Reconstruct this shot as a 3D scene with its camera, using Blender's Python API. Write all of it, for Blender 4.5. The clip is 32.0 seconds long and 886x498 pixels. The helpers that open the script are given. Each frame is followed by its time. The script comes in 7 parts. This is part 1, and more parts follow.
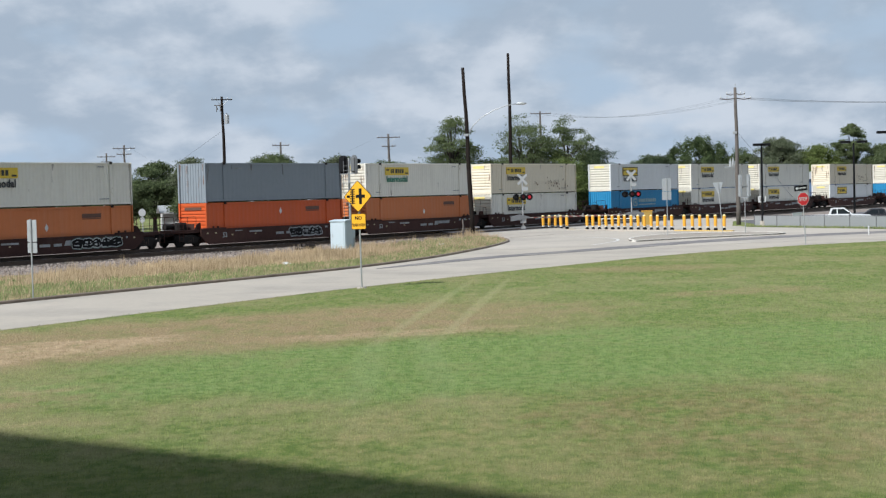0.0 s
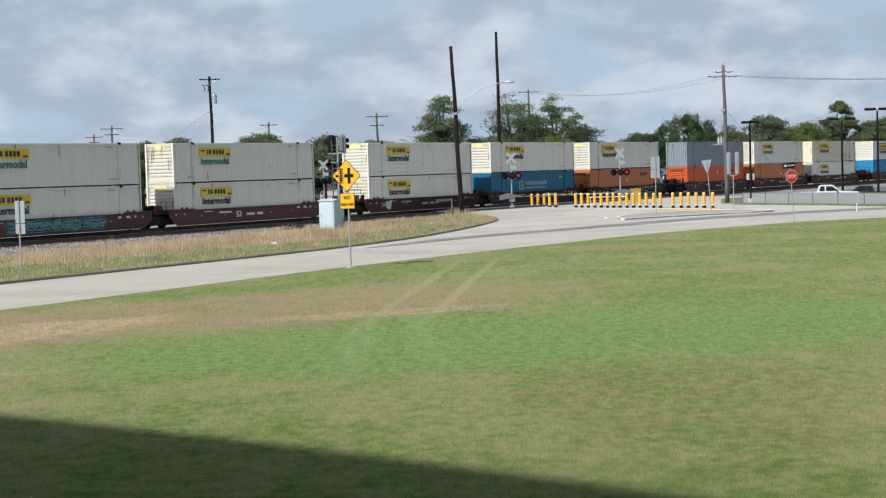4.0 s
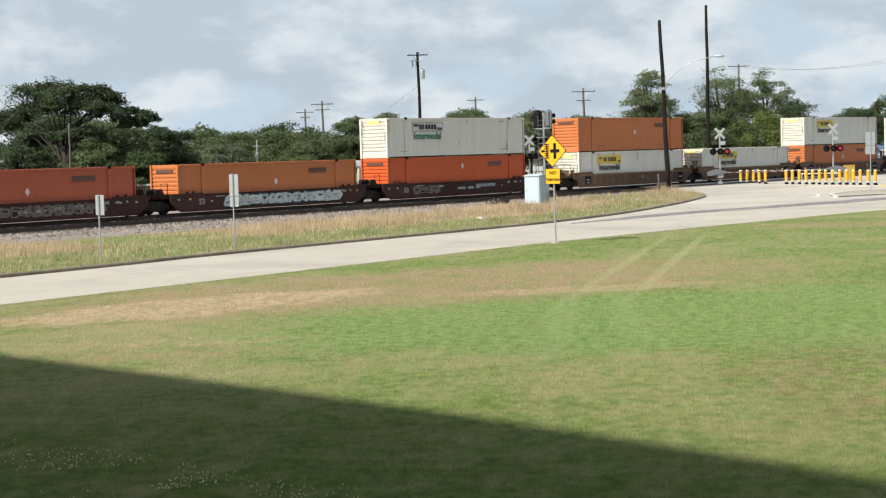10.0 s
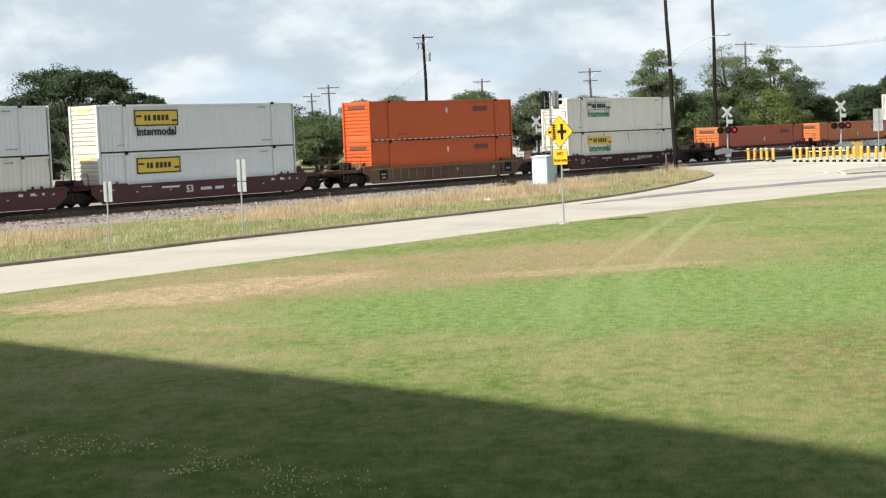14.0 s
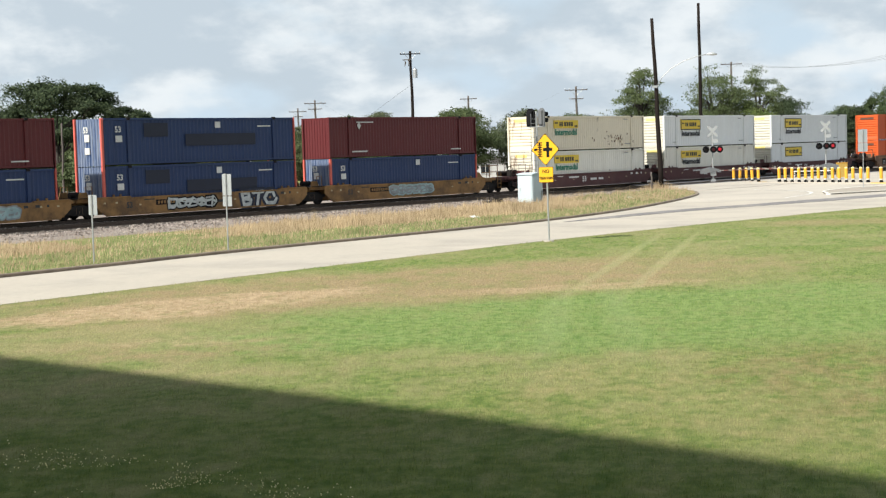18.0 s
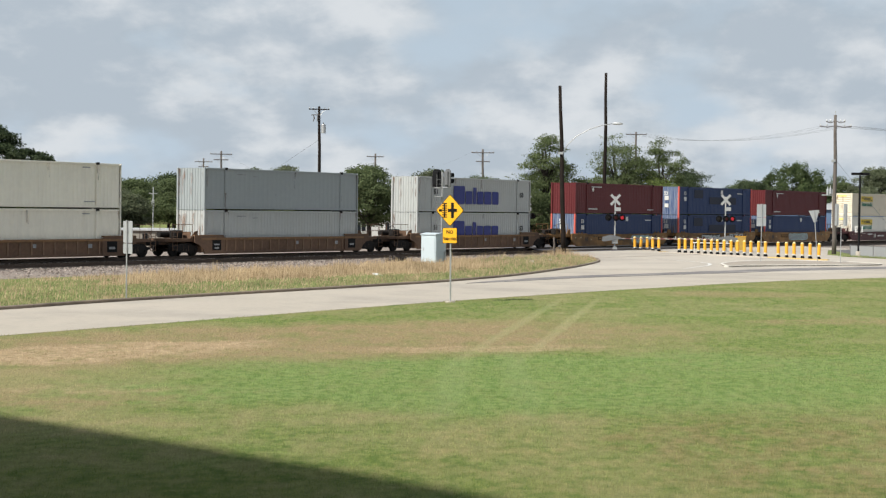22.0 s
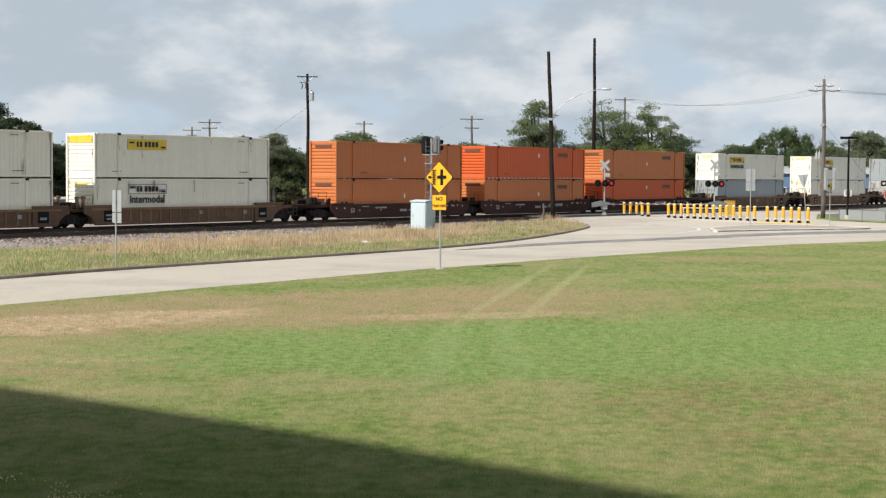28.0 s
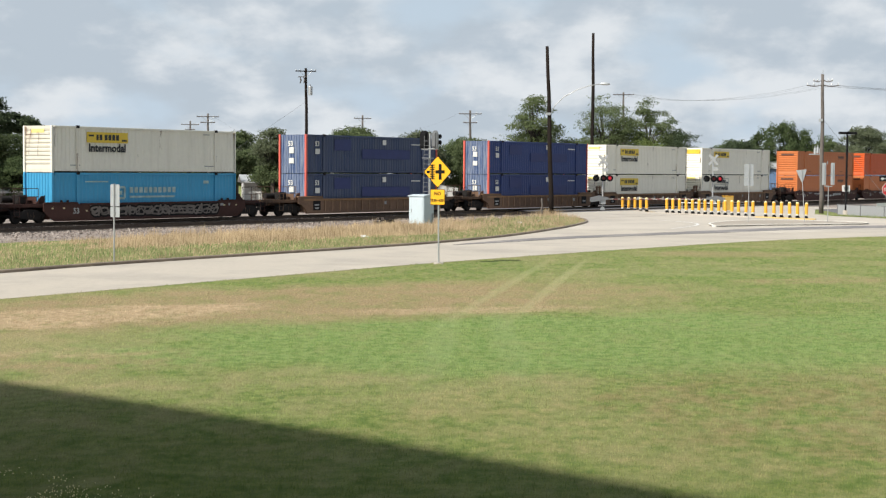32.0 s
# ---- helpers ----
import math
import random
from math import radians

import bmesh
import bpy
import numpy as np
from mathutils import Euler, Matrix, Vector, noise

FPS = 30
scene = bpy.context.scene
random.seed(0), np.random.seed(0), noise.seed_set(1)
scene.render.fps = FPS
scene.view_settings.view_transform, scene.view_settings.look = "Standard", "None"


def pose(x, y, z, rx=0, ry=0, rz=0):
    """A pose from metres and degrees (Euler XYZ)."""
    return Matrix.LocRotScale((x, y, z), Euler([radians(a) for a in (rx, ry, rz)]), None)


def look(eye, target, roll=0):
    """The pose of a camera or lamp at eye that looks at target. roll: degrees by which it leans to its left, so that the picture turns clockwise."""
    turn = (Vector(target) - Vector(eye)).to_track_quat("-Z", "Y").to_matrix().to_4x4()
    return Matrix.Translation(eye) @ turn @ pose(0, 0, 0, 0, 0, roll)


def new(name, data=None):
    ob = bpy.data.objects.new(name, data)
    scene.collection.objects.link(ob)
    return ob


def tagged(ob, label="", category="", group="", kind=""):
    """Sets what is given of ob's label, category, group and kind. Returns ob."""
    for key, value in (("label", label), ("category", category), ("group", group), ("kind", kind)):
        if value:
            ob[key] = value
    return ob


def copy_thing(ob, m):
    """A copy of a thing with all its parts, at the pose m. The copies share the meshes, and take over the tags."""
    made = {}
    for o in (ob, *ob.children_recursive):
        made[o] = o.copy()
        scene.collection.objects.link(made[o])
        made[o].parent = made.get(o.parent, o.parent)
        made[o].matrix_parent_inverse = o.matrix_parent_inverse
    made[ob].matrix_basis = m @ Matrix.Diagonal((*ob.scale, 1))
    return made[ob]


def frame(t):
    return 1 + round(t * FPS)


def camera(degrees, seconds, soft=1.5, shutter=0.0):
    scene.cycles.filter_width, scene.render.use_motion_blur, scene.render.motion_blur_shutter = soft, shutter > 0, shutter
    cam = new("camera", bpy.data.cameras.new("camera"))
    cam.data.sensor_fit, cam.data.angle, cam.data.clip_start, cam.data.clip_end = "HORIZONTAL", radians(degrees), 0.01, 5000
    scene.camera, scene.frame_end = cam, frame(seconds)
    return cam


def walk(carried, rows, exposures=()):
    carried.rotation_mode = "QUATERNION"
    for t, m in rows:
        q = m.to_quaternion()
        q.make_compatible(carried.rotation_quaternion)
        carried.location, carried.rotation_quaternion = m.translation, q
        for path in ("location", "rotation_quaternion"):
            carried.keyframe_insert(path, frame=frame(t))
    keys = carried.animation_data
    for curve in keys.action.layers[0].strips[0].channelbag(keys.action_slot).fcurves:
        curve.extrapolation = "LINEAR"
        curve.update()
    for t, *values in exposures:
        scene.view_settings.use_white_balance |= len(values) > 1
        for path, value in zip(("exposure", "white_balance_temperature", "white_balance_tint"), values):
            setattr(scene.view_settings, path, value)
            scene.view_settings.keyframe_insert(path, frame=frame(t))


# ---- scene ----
cam = camera(32.20, 32.0, soft=1.28)
EYE = (0, 0, 3.75)
TURNS = [
    (0.0, 87.87, 1.44, 0.05),
    (0.5, 87.62, 1.47, -0.28),
    (1.0, 87.38, 1.52, -0.63),
    (1.5, 87.28, 1.53, -0.85),
    (2.0, 87.18, 1.55, -0.66),
    (2.5, 87.15, 1.67, -0.58),
    (4.5, 86.98, 1.73, -0.12),
    (5.0, 86.84, 1.50, 0.77),
    (5.5, 87.17, 0.84, 2.38),
    (6.0, 87.27, 0.70, 3.97),
    (6.5, 87.11, 1.19, 5.22),
    (7.0, 87.04, 1.55, 6.43),
    (7.5, 86.88, 1.69, 6.90),
    (8.0, 86.87, 1.80, 6.84),
    (8.5, 87.00, 1.64, 7.01),
    (9.0, 86.96, 1.56, 7.12),
    (9.5, 86.66, 1.57, 7.08),
    (10.0, 86.37, 1.53, 7.29),
    (10.5, 86.08, 1.55, 7.55),
    (11.0, 85.96, 1.60, 7.48),
    (11.5, 85.66, 1.73, 7.43),
    (12.0, 85.30, 1.77, 7.37),
    (12.5, 85.09, 1.77, 7.38),
    (13.0, 85.14, 1.94, 7.53),
    (13.5, 85.40, 2.11, 7.56),
    (14.0, 85.72, 2.27, 7.55),
    (14.5, 85.84, 2.40, 7.59),
    (16.5, 85.70, 2.41, 7.35),
    (17.0, 86.00, 2.15, 7.42),
    (17.5, 86.16, 1.94, 7.34),
    (18.0, 86.32, 1.73, 7.03),
    (18.5, 86.40, 1.02, 6.70),
    (19.0, 87.08, -0.29, 6.01),
    (19.5, 88.15, -1.18, 4.96),
    (20.0, 88.48, -1.16, 4.35),
    (20.5, 88.51, -1.02, 3.98),
    (21.0, 88.50, -0.97, 3.70),
    (21.5, 88.58, -0.88, 3.63),
    (22.0, 88.47, -0.78, 3.49),
    (22.5, 88.05, -0.74, 3.39),
    (23.0, 87.85, -0.60, 3.36),
    (23.5, 87.86, -0.47, 3.21),
    (24.0, 87.77, -0.36, 3.16),
    (24.5, 87.65, -0.25, 3.14),
    (25.0, 87.60, -0.22, 3.12),
    (25.5, 87.47, -0.20, 3.19),
    (27.5, 87.39, -0.42, 3.15),
    (28.0, 87.24, -0.37, 3.09),
    (28.5, 87.36, -0.27, 3.02),
    (29.0, 87.46, -0.26, 2.93),
    (29.5, 87.29, -0.42, 3.00),
    (30.0, 87.20, -0.53, 3.09),
    (30.5, 87.13, -0.47, 3.08),
    (31.0, 87.08, -0.41, 3.02),
    (31.5, 86.99, -0.33, 3.05),
    (32.0, 87.04, -0.45, 3.03),
]

EXPOSURE = [(0, 0.04, 5850, 10), (2.5, 0.06, 5850, 10), (5, 0.10, 5900, 10), (7, 0.18, 6050, 9), (9, 0.29, 6200, 9), (11, 0.44, 6350, 7), (13, 0.58, 6350, 7), (17, 0.52, 6400, 8), (19, 0.46, 6400, 8), (20, 0.23, 6350, 9), (21, 0.20, 6400, 10), (24, 0.21, 6400, 10), (28, 0.25, 6400, 10), (32, 0.31, 6400, 10)]
walk(cam, [(t, pose(*EYE, a, b, c)) for t, a, b, c in TURNS], EXPOSURE)

# ---- world and sun ----
SUN_AZ, SUN_EL = (-0.707, -0.707), radians(43)


CLOUD_DARK, CLOUD_LIGHT, GAP_BLUE = (5.55, 6.3, 7.0), (8.4, 8.75, 9.0), (6.1, 7.25, 8.3)


def make_world():
    w = bpy.data.worlds.new("sky")
    scene.world = w
    w.use_nodes = True
    nt = w.node_tree
    nt.nodes.clear()
    N = nt.nodes.new
    out, bg = N("ShaderNodeOutputWorld"), N("ShaderNodeBackground")
    sky = N("ShaderNodeTexSky")
    sky.sky_type, sky.sun_disc = "NISHITA", False
    sky.sun_elevation, sky.sun_rotation = SUN_EL, math.atan2(SUN_AZ[0], SUN_AZ[1])
    sky.air_density, sky.dust_density = 1.0, 2.0
    # broken cloud on a flat layer: it closes up towards the horizon
    tc, sep = N("ShaderNodeTexCoord"), N("ShaderNodeSeparateXYZ")
    L = nt.links.new

    def calc(op, a, c):
        k = N("ShaderNodeMath")
        k.operation = op
        for i, v in enumerate((a, c)):
            if isinstance(v, (int, float)):
                k.inputs[i].default_value = v
            else:
                L(v, k.inputs[i])
        return k.outputs[0]

    L(tc.outputs["Generated"], sep.inputs[0])
    up = calc("ADD", calc("MAXIMUM", sep.outputs["Z"], 0.0), 0.42)
    com = N("ShaderNodeCombineXYZ")
    L(calc("DIVIDE", sep.outputs["X"], up), com.inputs["X"])
    L(calc("DIVIDE", sep.outputs["Y"], up), com.inputs["Y"])

    def cloud(scale, detail, rough, shift):
        mp, n = N("ShaderNodeMapping"), N("ShaderNodeTexNoise")
        mp.inputs["Location"].default_value = shift
        mp.inputs["Scale"].default_value = (1.0, 0.9, 1.0)
        n.inputs["Scale"].default_value, n.inputs["Detail"].default_value, n.inputs["Roughness"].default_value = scale, detail, rough
        L(com.outputs[0], mp.inputs["Vector"])
        L(mp.outputs["Vector"], n.inputs["Vector"])
        return n.outputs["Fac"]

    def ramp(src, lo, hi, a=0.0, c=1.0):
        r = N("ShaderNodeMapRange")
        r.interpolation_type = "SMOOTHSTEP"
        for k, v in (("From Min", lo), ("From Max", hi), ("To Min", a), ("To Max", c)):
            r.inputs[k].default_value = v
        L(src, r.inputs["Value"])
        return r.outputs["Result"]

    def blend(f, a, c):
        k = N("ShaderNodeMix")
        k.data_type = "RGBA"
        L(f, k.inputs["Factor"])
        for name, v in (("A", a), ("B", c)):
            if isinstance(v, tuple):
                k.inputs[name].default_value = (*v, 1)
            else:
                L(v, k.inputs[name])
        return k.outputs["Result"]

    shape = cloud(4.2, 6, 0.5, (3.1, 0.4, 0))
    low = ramp(sep.outputs["Z"], 0.0, 0.35, 0.06, 0.0)
    cover = ramp(calc("ADD", shape, low), 0.36, 0.56)
    puffs = calc("ADD", calc("MULTIPLY", cloud(3.4, 3, 0.45, (8.3, 2.0, 0)), 0.5), calc("MULTIPLY", cloud(9.5, 10, 0.55, (1.3, 5.0, 0)), 0.5))
    grey = blend(ramp(puffs, 0.425, 0.60), CLOUD_DARK, CLOUD_LIGHT)
    haze = blend(cover, GAP_BLUE, grey)
    mix = N("ShaderNodeMix")
    mix.data_type = "RGBA"
    L(calc("MAXIMUM", cover, ramp(sep.outputs["Z"], 0.55, 0.02)), mix.inputs["Factor"])
    L(sky.outputs["Color"], mix.inputs["A"])
    L(haze, mix.inputs["B"])
    # the cloud is a little darker overhead than near the horizon
    lift = N("ShaderNodeMix")
    lift.data_type, lift.blend_type = "RGBA", "MULTIPLY"
    lift.inputs["Factor"].default_value = 1.0
    L(mix.outputs["Result"], lift.inputs["A"])
    L(ramp(sep.outputs["Z"], 0.25, 0.95, 1.0, 0.85), lift.inputs["B"])
    L(lift.outputs["Result"], bg.inputs["Color"])
    bg.inputs["Strength"].default_value = 0.073
    L(bg.outputs["Background"], out.inputs["Surface"])


make_world()
sun = new("sun", bpy.data.lights.new("sun", "SUN"))
sun.data.energy, sun.data.angle, sun.data.color = 5.0, radians(1.2), (1.0, 0.955, 0.865)
ce = math.cos(SUN_EL)
sun.matrix_world = look((SUN_AZ[0] * ce * 100, SUN_AZ[1] * ce * 100, math.sin(SUN_EL) * 100), (0, 0, 0))


# ---- mesh tools ----
class MB:
    """Collects vertices and faces of one mesh."""

    def __init__(self):
        self.v, self.f = [], []

    def add(self, vs, fs):
        o = len(self.v)
        self.v += [tuple(p) for p in vs]
        self.f += [tuple(i + o for i in f) for f in fs]
        return self

    def box(self, x0, x1, y0, y1, z0, z1, c=0.0):
        """A box, with its edges chamfered by c."""
        if c <= 0:
            vs = [(x, y, z) for z in (z0, z1) for y in (y0, y1) for x in (x0, x1)]
            return self.add(vs, [(0, 2, 3, 1), (4, 5, 7, 6), (0, 1, 5, 4), (2, 6, 7, 3), (0, 4, 6, 2), (1, 3, 7, 5)])
        X, Y, Z = (x0, x1), (y0, y1), (z0, z1)
        vs, ix = [], {}
        for i in (0, 1):
            for j in (0, 1):
                for k in (0, 1):
                    sx, sy, sz = c * (1 - 2 * i), c * (1 - 2 * j), c * (1 - 2 * k)
                    for a, p in enumerate(((X[i], Y[j] + sy, Z[k] + sz), (X[i] + sx, Y[j], Z[k] + sz), (X[i] + sx, Y[j] + sy, Z[k]))):
                        ix[i, j, k, a] = len(vs)
                        vs.append(p)
        fs = []
        for s in (0, 1):
            q = [(0, 0), (0, 1), (1, 1), (1, 0)]
            q = q if s == 0 else q[::-1]
            fs.append([ix[s, j, k, 0] for j, k in q[::-1]][::-1] if False else [ix[s, k, j, 0] for j, k in q])
            fs.append([ix[j, s, k, 1] for j, k in q])
            fs.append([ix[k, j, s, 2] for j, k in q])
        for j in (0, 1):
            for k in (0, 1):
                f = [ix[0, j, k, 1], ix[1, j, k, 1], ix[1, j, k, 2], ix[0, j, k, 2]]
                fs.append(f if j == k else f[::-1])
                f = [ix[j, 0, k, 0], ix[j, 1, k, 0], ix[j, 1, k, 2], ix[j, 0, k, 2]]
                fs.append(f[::-1] if j == k else f)
                f = [ix[j, k, 0, 0], ix[j, k, 1, 0], ix[j, k, 1, 1], ix[j, k, 0, 1]]
                fs.append(f if j == k else f[::-1])
        for i in (0, 1):
            for j in (0, 1):
                for k in (0, 1):
                    f = [ix[i, j, k, 0], ix[i, j, k, 1], ix[i, j, k, 2]]
                    fs.append(f if (i + j + k) % 2 else f[::-1])
        return self.add(vs, fs)

    def tube(self, pts, radii, n=10, cap=True):
        """A round bar through pts with a radius at each."""
        if not hasattr(radii, "__len__"):
            radii = [radii] * len(pts)
        pts = [Vector(p) for p in pts]
        vs, fs = [], []
        for i, p in enumerate(pts):
            d = (pts[min(i + 1, len(pts) - 1)] - pts[max(i - 1, 0)]).normalized()
            a = d.cross(Vector((0, 0, 1)) if abs(d.z) < 0.9 else Vector((1, 0, 0))).normalized()
            b = d.cross(a)
            for k in range(n):
                t = 2 * math.pi * k / n
                vs.append(p + (a * math.cos(t) + b * math.sin(t)) * radii[i])
        for i in range(len(pts) - 1):
            for k in range(n):
                k2 = (k + 1) % n
                fs.append((i * n + k, i * n + k2, (i + 1) * n + k2, (i + 1) * n + k))
        if cap:
            fs.append(tuple(range(n))[::-1])
            fs.append(tuple(range((len(pts) - 1) * n, len(pts) * n)))
        return self.add(vs, fs)

    def prism(self, outline, lo, hi, axis="z"):
        """A polygon of (a, b) pairs drawn out along an axis."""
        n = len(outline)
        put = {"z": lambda a, b, c: (a, b, c), "y": lambda a, b, c: (a, c, b), "x": lambda a, b, c: (c, a, b)}[axis]
        vs = [put(a, b, lo) for a, b in outline] + [put(a, b, hi) for a, b in outline]
        fs = [tuple(range(n))[::-1], tuple(range(n, 2 * n))] + [(i, (i + 1) % n, n + (i + 1) % n, n + i) for i in range(n)]
        return self.add(vs, fs)

    def grid(self, rows):
        """A sheet through rows of points."""
        n = len(rows[0])
        vs = [p for r in rows for p in r]
        return self.add(vs, [(i * n + j, i * n + j + 1, (i + 1) * n + j + 1, (i + 1) * n + j) for i in range(len(rows) - 1) for j in range(n - 1)])

    def mesh(self, name, mat, smooth=False):
        me = bpy.data.meshes.new(name)
        me.from_pydata(self.v, [], self.f)
        me.materials.append(mat)
        bm = bmesh.new()
        bm.from_mesh(me)
        bmesh.ops.recalc_face_normals(bm, faces=bm.faces)
        bm.to_mesh(me)
        bm.free()
        if smooth:
            me.polygons.foreach_set("use_smooth", [True] * len(me.polygons))
        return me


def part(name, mb, mat, parent=None, label="", smooth=False, kind=""):
    """Links a mesh as one object under a thing or a part."""
    ob = new(name, mb.mesh(name, mat, smooth) if isinstance(mb, MB) else mb)
    ob.parent = parent
    return tagged(ob, label, kind=kind)


def thing(name, label, category, group="", at=None, kind=""):
    ob = new(name)
    ob.empty_display_size = 0.3
    if at is not None:
        ob.matrix_world = at
    return tagged(ob, label, category, group, kind)


TEXTS = {}


def words(text, size, mat, font_align="LEFT", squeeze=1.0):
    """Flat letters as a mesh, in the XZ plane and facing -y."""
    key = (text, size, mat.name, font_align, squeeze)
    if key not in TEXTS:
        cu = bpy.data.curves.new("letters", "FONT")
        cu.body, cu.size, cu.align_x, cu.resolution_u, cu.extrude, cu.offset = text, size, font_align, 2, 0.004, 0.030 * size
        tmp = new("letters", cu)
        bpy.context.view_layer.update()
        me = bpy.data.meshes.new_from_object(tmp.evaluated_get(bpy.context.evaluated_depsgraph_get()))
        bpy.data.objects.remove(tmp)
        me.transform(Matrix.Rotation(radians(90), 4, "X") @ Matrix.Diagonal((squeeze, 1, 1, 1)))
        me.materials.clear()
        me.materials.append(mat)
        TEXTS[key] = me
    return TEXTS[key]


# ---- materials ----
def surface(name, color, rough=0.6, metal=0.0, vary=0.12, grain=6.0, coarse=0.5, bump=0.0, bump_scale=40.0, dirt=None, dirt_at=(0.55, 0.75), dirt_scale=(0.6, 0.6, 0.6), by_object=0.0, spec=0.5, emit=0.0, grime=0.35):
    """Paint, metal, wood or stone: a base colour varied at two scales, with stains and fine relief."""
    m = bpy.data.materials.new(name)
    m.use_nodes = True
    nt = m.node_tree
    N, L = nt.nodes.new, nt.links.new
    b = nt.nodes["Principled BSDF"]
    tc = N("ShaderNodeTexCoord")
    fine, big = N("ShaderNodeTexNoise"), N("ShaderNodeTexNoise")
    fine.inputs["Scale"].default_value, fine.inputs["Detail"].default_value = grain, 5
    big.inputs["Scale"].default_value, big.inputs["Detail"].default_value = coarse, 4
    L(tc.outputs["Object"], fine.inputs["Vector"])
    L(tc.outputs["Object"], big.inputs["Vector"])
    add = N("ShaderNodeMath")
    add.operation = "ADD"
    L(fine.outputs["Fac"], add.inputs[0])
    L(big.outputs["Fac"], add.inputs[1])
    mr = N("ShaderNodeMapRange")
    mr.inputs["From Min"].default_value, mr.inputs["From Max"].default_value = 0.6, 1.4
    mr.inputs["To Min"].default_value, mr.inputs["To Max"].default_value = 1 - vary, 1 + vary
    L(add.outputs[0], mr.inputs["Value"])
    val = mr.outputs["Result"]
    if by_object:
        oi, m2, m3 = N("ShaderNodeObjectInfo"), N("ShaderNodeMapRange"), N("ShaderNodeMath")
        m2.inputs["To Min"].default_value, m2.inputs["To Max"].default_value = 1 - by_object, 1 + by_object
        m3.operation = "MULTIPLY"
        L(oi.outputs["Random"], m2.inputs["Value"])
        L(m2.outputs["Result"], m3.inputs[0])
        L(val, m3.inputs[1])
        val = m3.outputs[0]
    mul = N("ShaderNodeMix")
    mul.data_type, mul.blend_type = "RGBA", "MULTIPLY"
    mul.inputs["Factor"].default_value = 1.0
    mul.inputs["A"].default_value = (*color, 1)
    L(val, mul.inputs["B"])
    col = mul.outputs["Result"]
    if dirt:
        mp, dn, dr, dm = N("ShaderNodeMapping"), N("ShaderNodeTexNoise"), N("ShaderNodeMapRange"), N("ShaderNodeMix")
        mp.inputs["Scale"].default_value = dirt_scale
        dn.inputs["Scale"].default_value, dn.inputs["Detail"].default_value, dn.inputs["Roughness"].default_value = 1.0, 6, 0.65
        dr.inputs["From Min"].default_value, dr.inputs["From Max"].default_value = dirt_at
        dr.inputs["To Max"].default_value = grime
        dm.data_type = "RGBA"
        dm.inputs["B"].default_value = (*dirt, 1)
        L(tc.outputs["Object"], mp.inputs["Vector"])
        L(mp.outputs["Vector"], dn.inputs["Vector"])
        L(dn.outputs["Fac"], dr.inputs["Value"])
        L(dr.outputs["Result"], dm.inputs["Factor"])
        L(col, dm.inputs["A"])
        col = dm.outputs["Result"]
    L(col, b.inputs["Base Color"])
    b.inputs["Roughness"].default_value, b.inputs["Metallic"].default_value = rough, metal
    b.inputs["Specular IOR Level"].default_value = spec
    if bump:
        bn, bp = N("ShaderNodeTexNoise"), N("ShaderNodeBump")
        bn.inputs["Scale"].default_value, bn.inputs["Detail"].default_value = bump_scale, 4
        bp.inputs["Strength"].default_value, bp.inputs["Distance"].default_value = bump, 0.02
        L(tc.outputs["Object"], bn.inputs["Vector"])
        L(bn.outputs["Fac"], bp.inputs["Height"])
        L(bp.outputs["Normal"], b.inputs["Normal"])
    if emit:
        b.inputs["Emission Color"].default_value, b.inputs["Emission Strength"].default_value = (*color, 1), emit
    return m

RUST, SOOT, DUST = (0.16, 0.07, 0.035), (0.03, 0.027, 0.025), (0.36, 0.31, 0.24)
STEEL = surface("rail_steel", (0.10, 0.075, 0.06), 0.55, 0.6, 0.2, 20, 2)
GALV = surface("galvanised_steel", (0.42, 0.43, 0.43), 0.5, 0.55, 0.12, 30, 3)
DARK = surface("dark_oily_steel", (0.018, 0.016, 0.015), 0.8, 0.1, 0.3, 12, 1.5, spec=0.2)
ALU = surface("sign_back_aluminium", (0.50, 0.52, 0.53), 0.45, 0.5, 0.08, 30, 2)
SIGN_YELLOW = surface("sign_yellow", (0.80, 0.40, 0.01), 0.45, 0, 0.05, 20, 2)
BLACK = surface("matt_black", (0.008, 0.008, 0.009), 0.7, 0, 0.2, 20, 2, spec=0.15)
WHITE = surface("sign_white", (0.60, 0.60, 0.58), 0.5, 0, 0.05, 20, 2, dirt=DUST, grime=0.2)
RED = surface("sign_red", (0.55, 0.02, 0.025), 0.45, 0, 0.08, 20, 2)
POST_YELLOW = surface("delineator_yellow", (0.74, 0.37, 0.03), 0.5, 0, 0.08, 20, 3, by_object=0.06)
POLE_WOOD = surface("pole_wood", (0.018, 0.014, 0.012), 0.9, 0, 0.3, 3, 0.7, 0.4, 12, by_object=0.15, spec=0.1)
POLE_GREY = surface("weathered_pole_wood", (0.10, 0.086, 0.076), 0.85, 0, 0.25, 3, 0.7, 0.4, 12, by_object=0.15)
BOX_WHITE = surface("cabinet_paint", (0.50, 0.57, 0.61), 0.5, 0.0, 0.05, 10, 1.0, dirt=DUST, grime=0.25)
CONCRETE = surface("concrete", (0.45, 0.405, 0.345), 0.85, 0, 0.12, 3, 0.15, 0.3, 30, dirt=(0.20, 0.18, 0.165), dirt_scale=(0.12, 0.12, 0.12), dirt_at=(0.45, 0.75), grime=0.5)
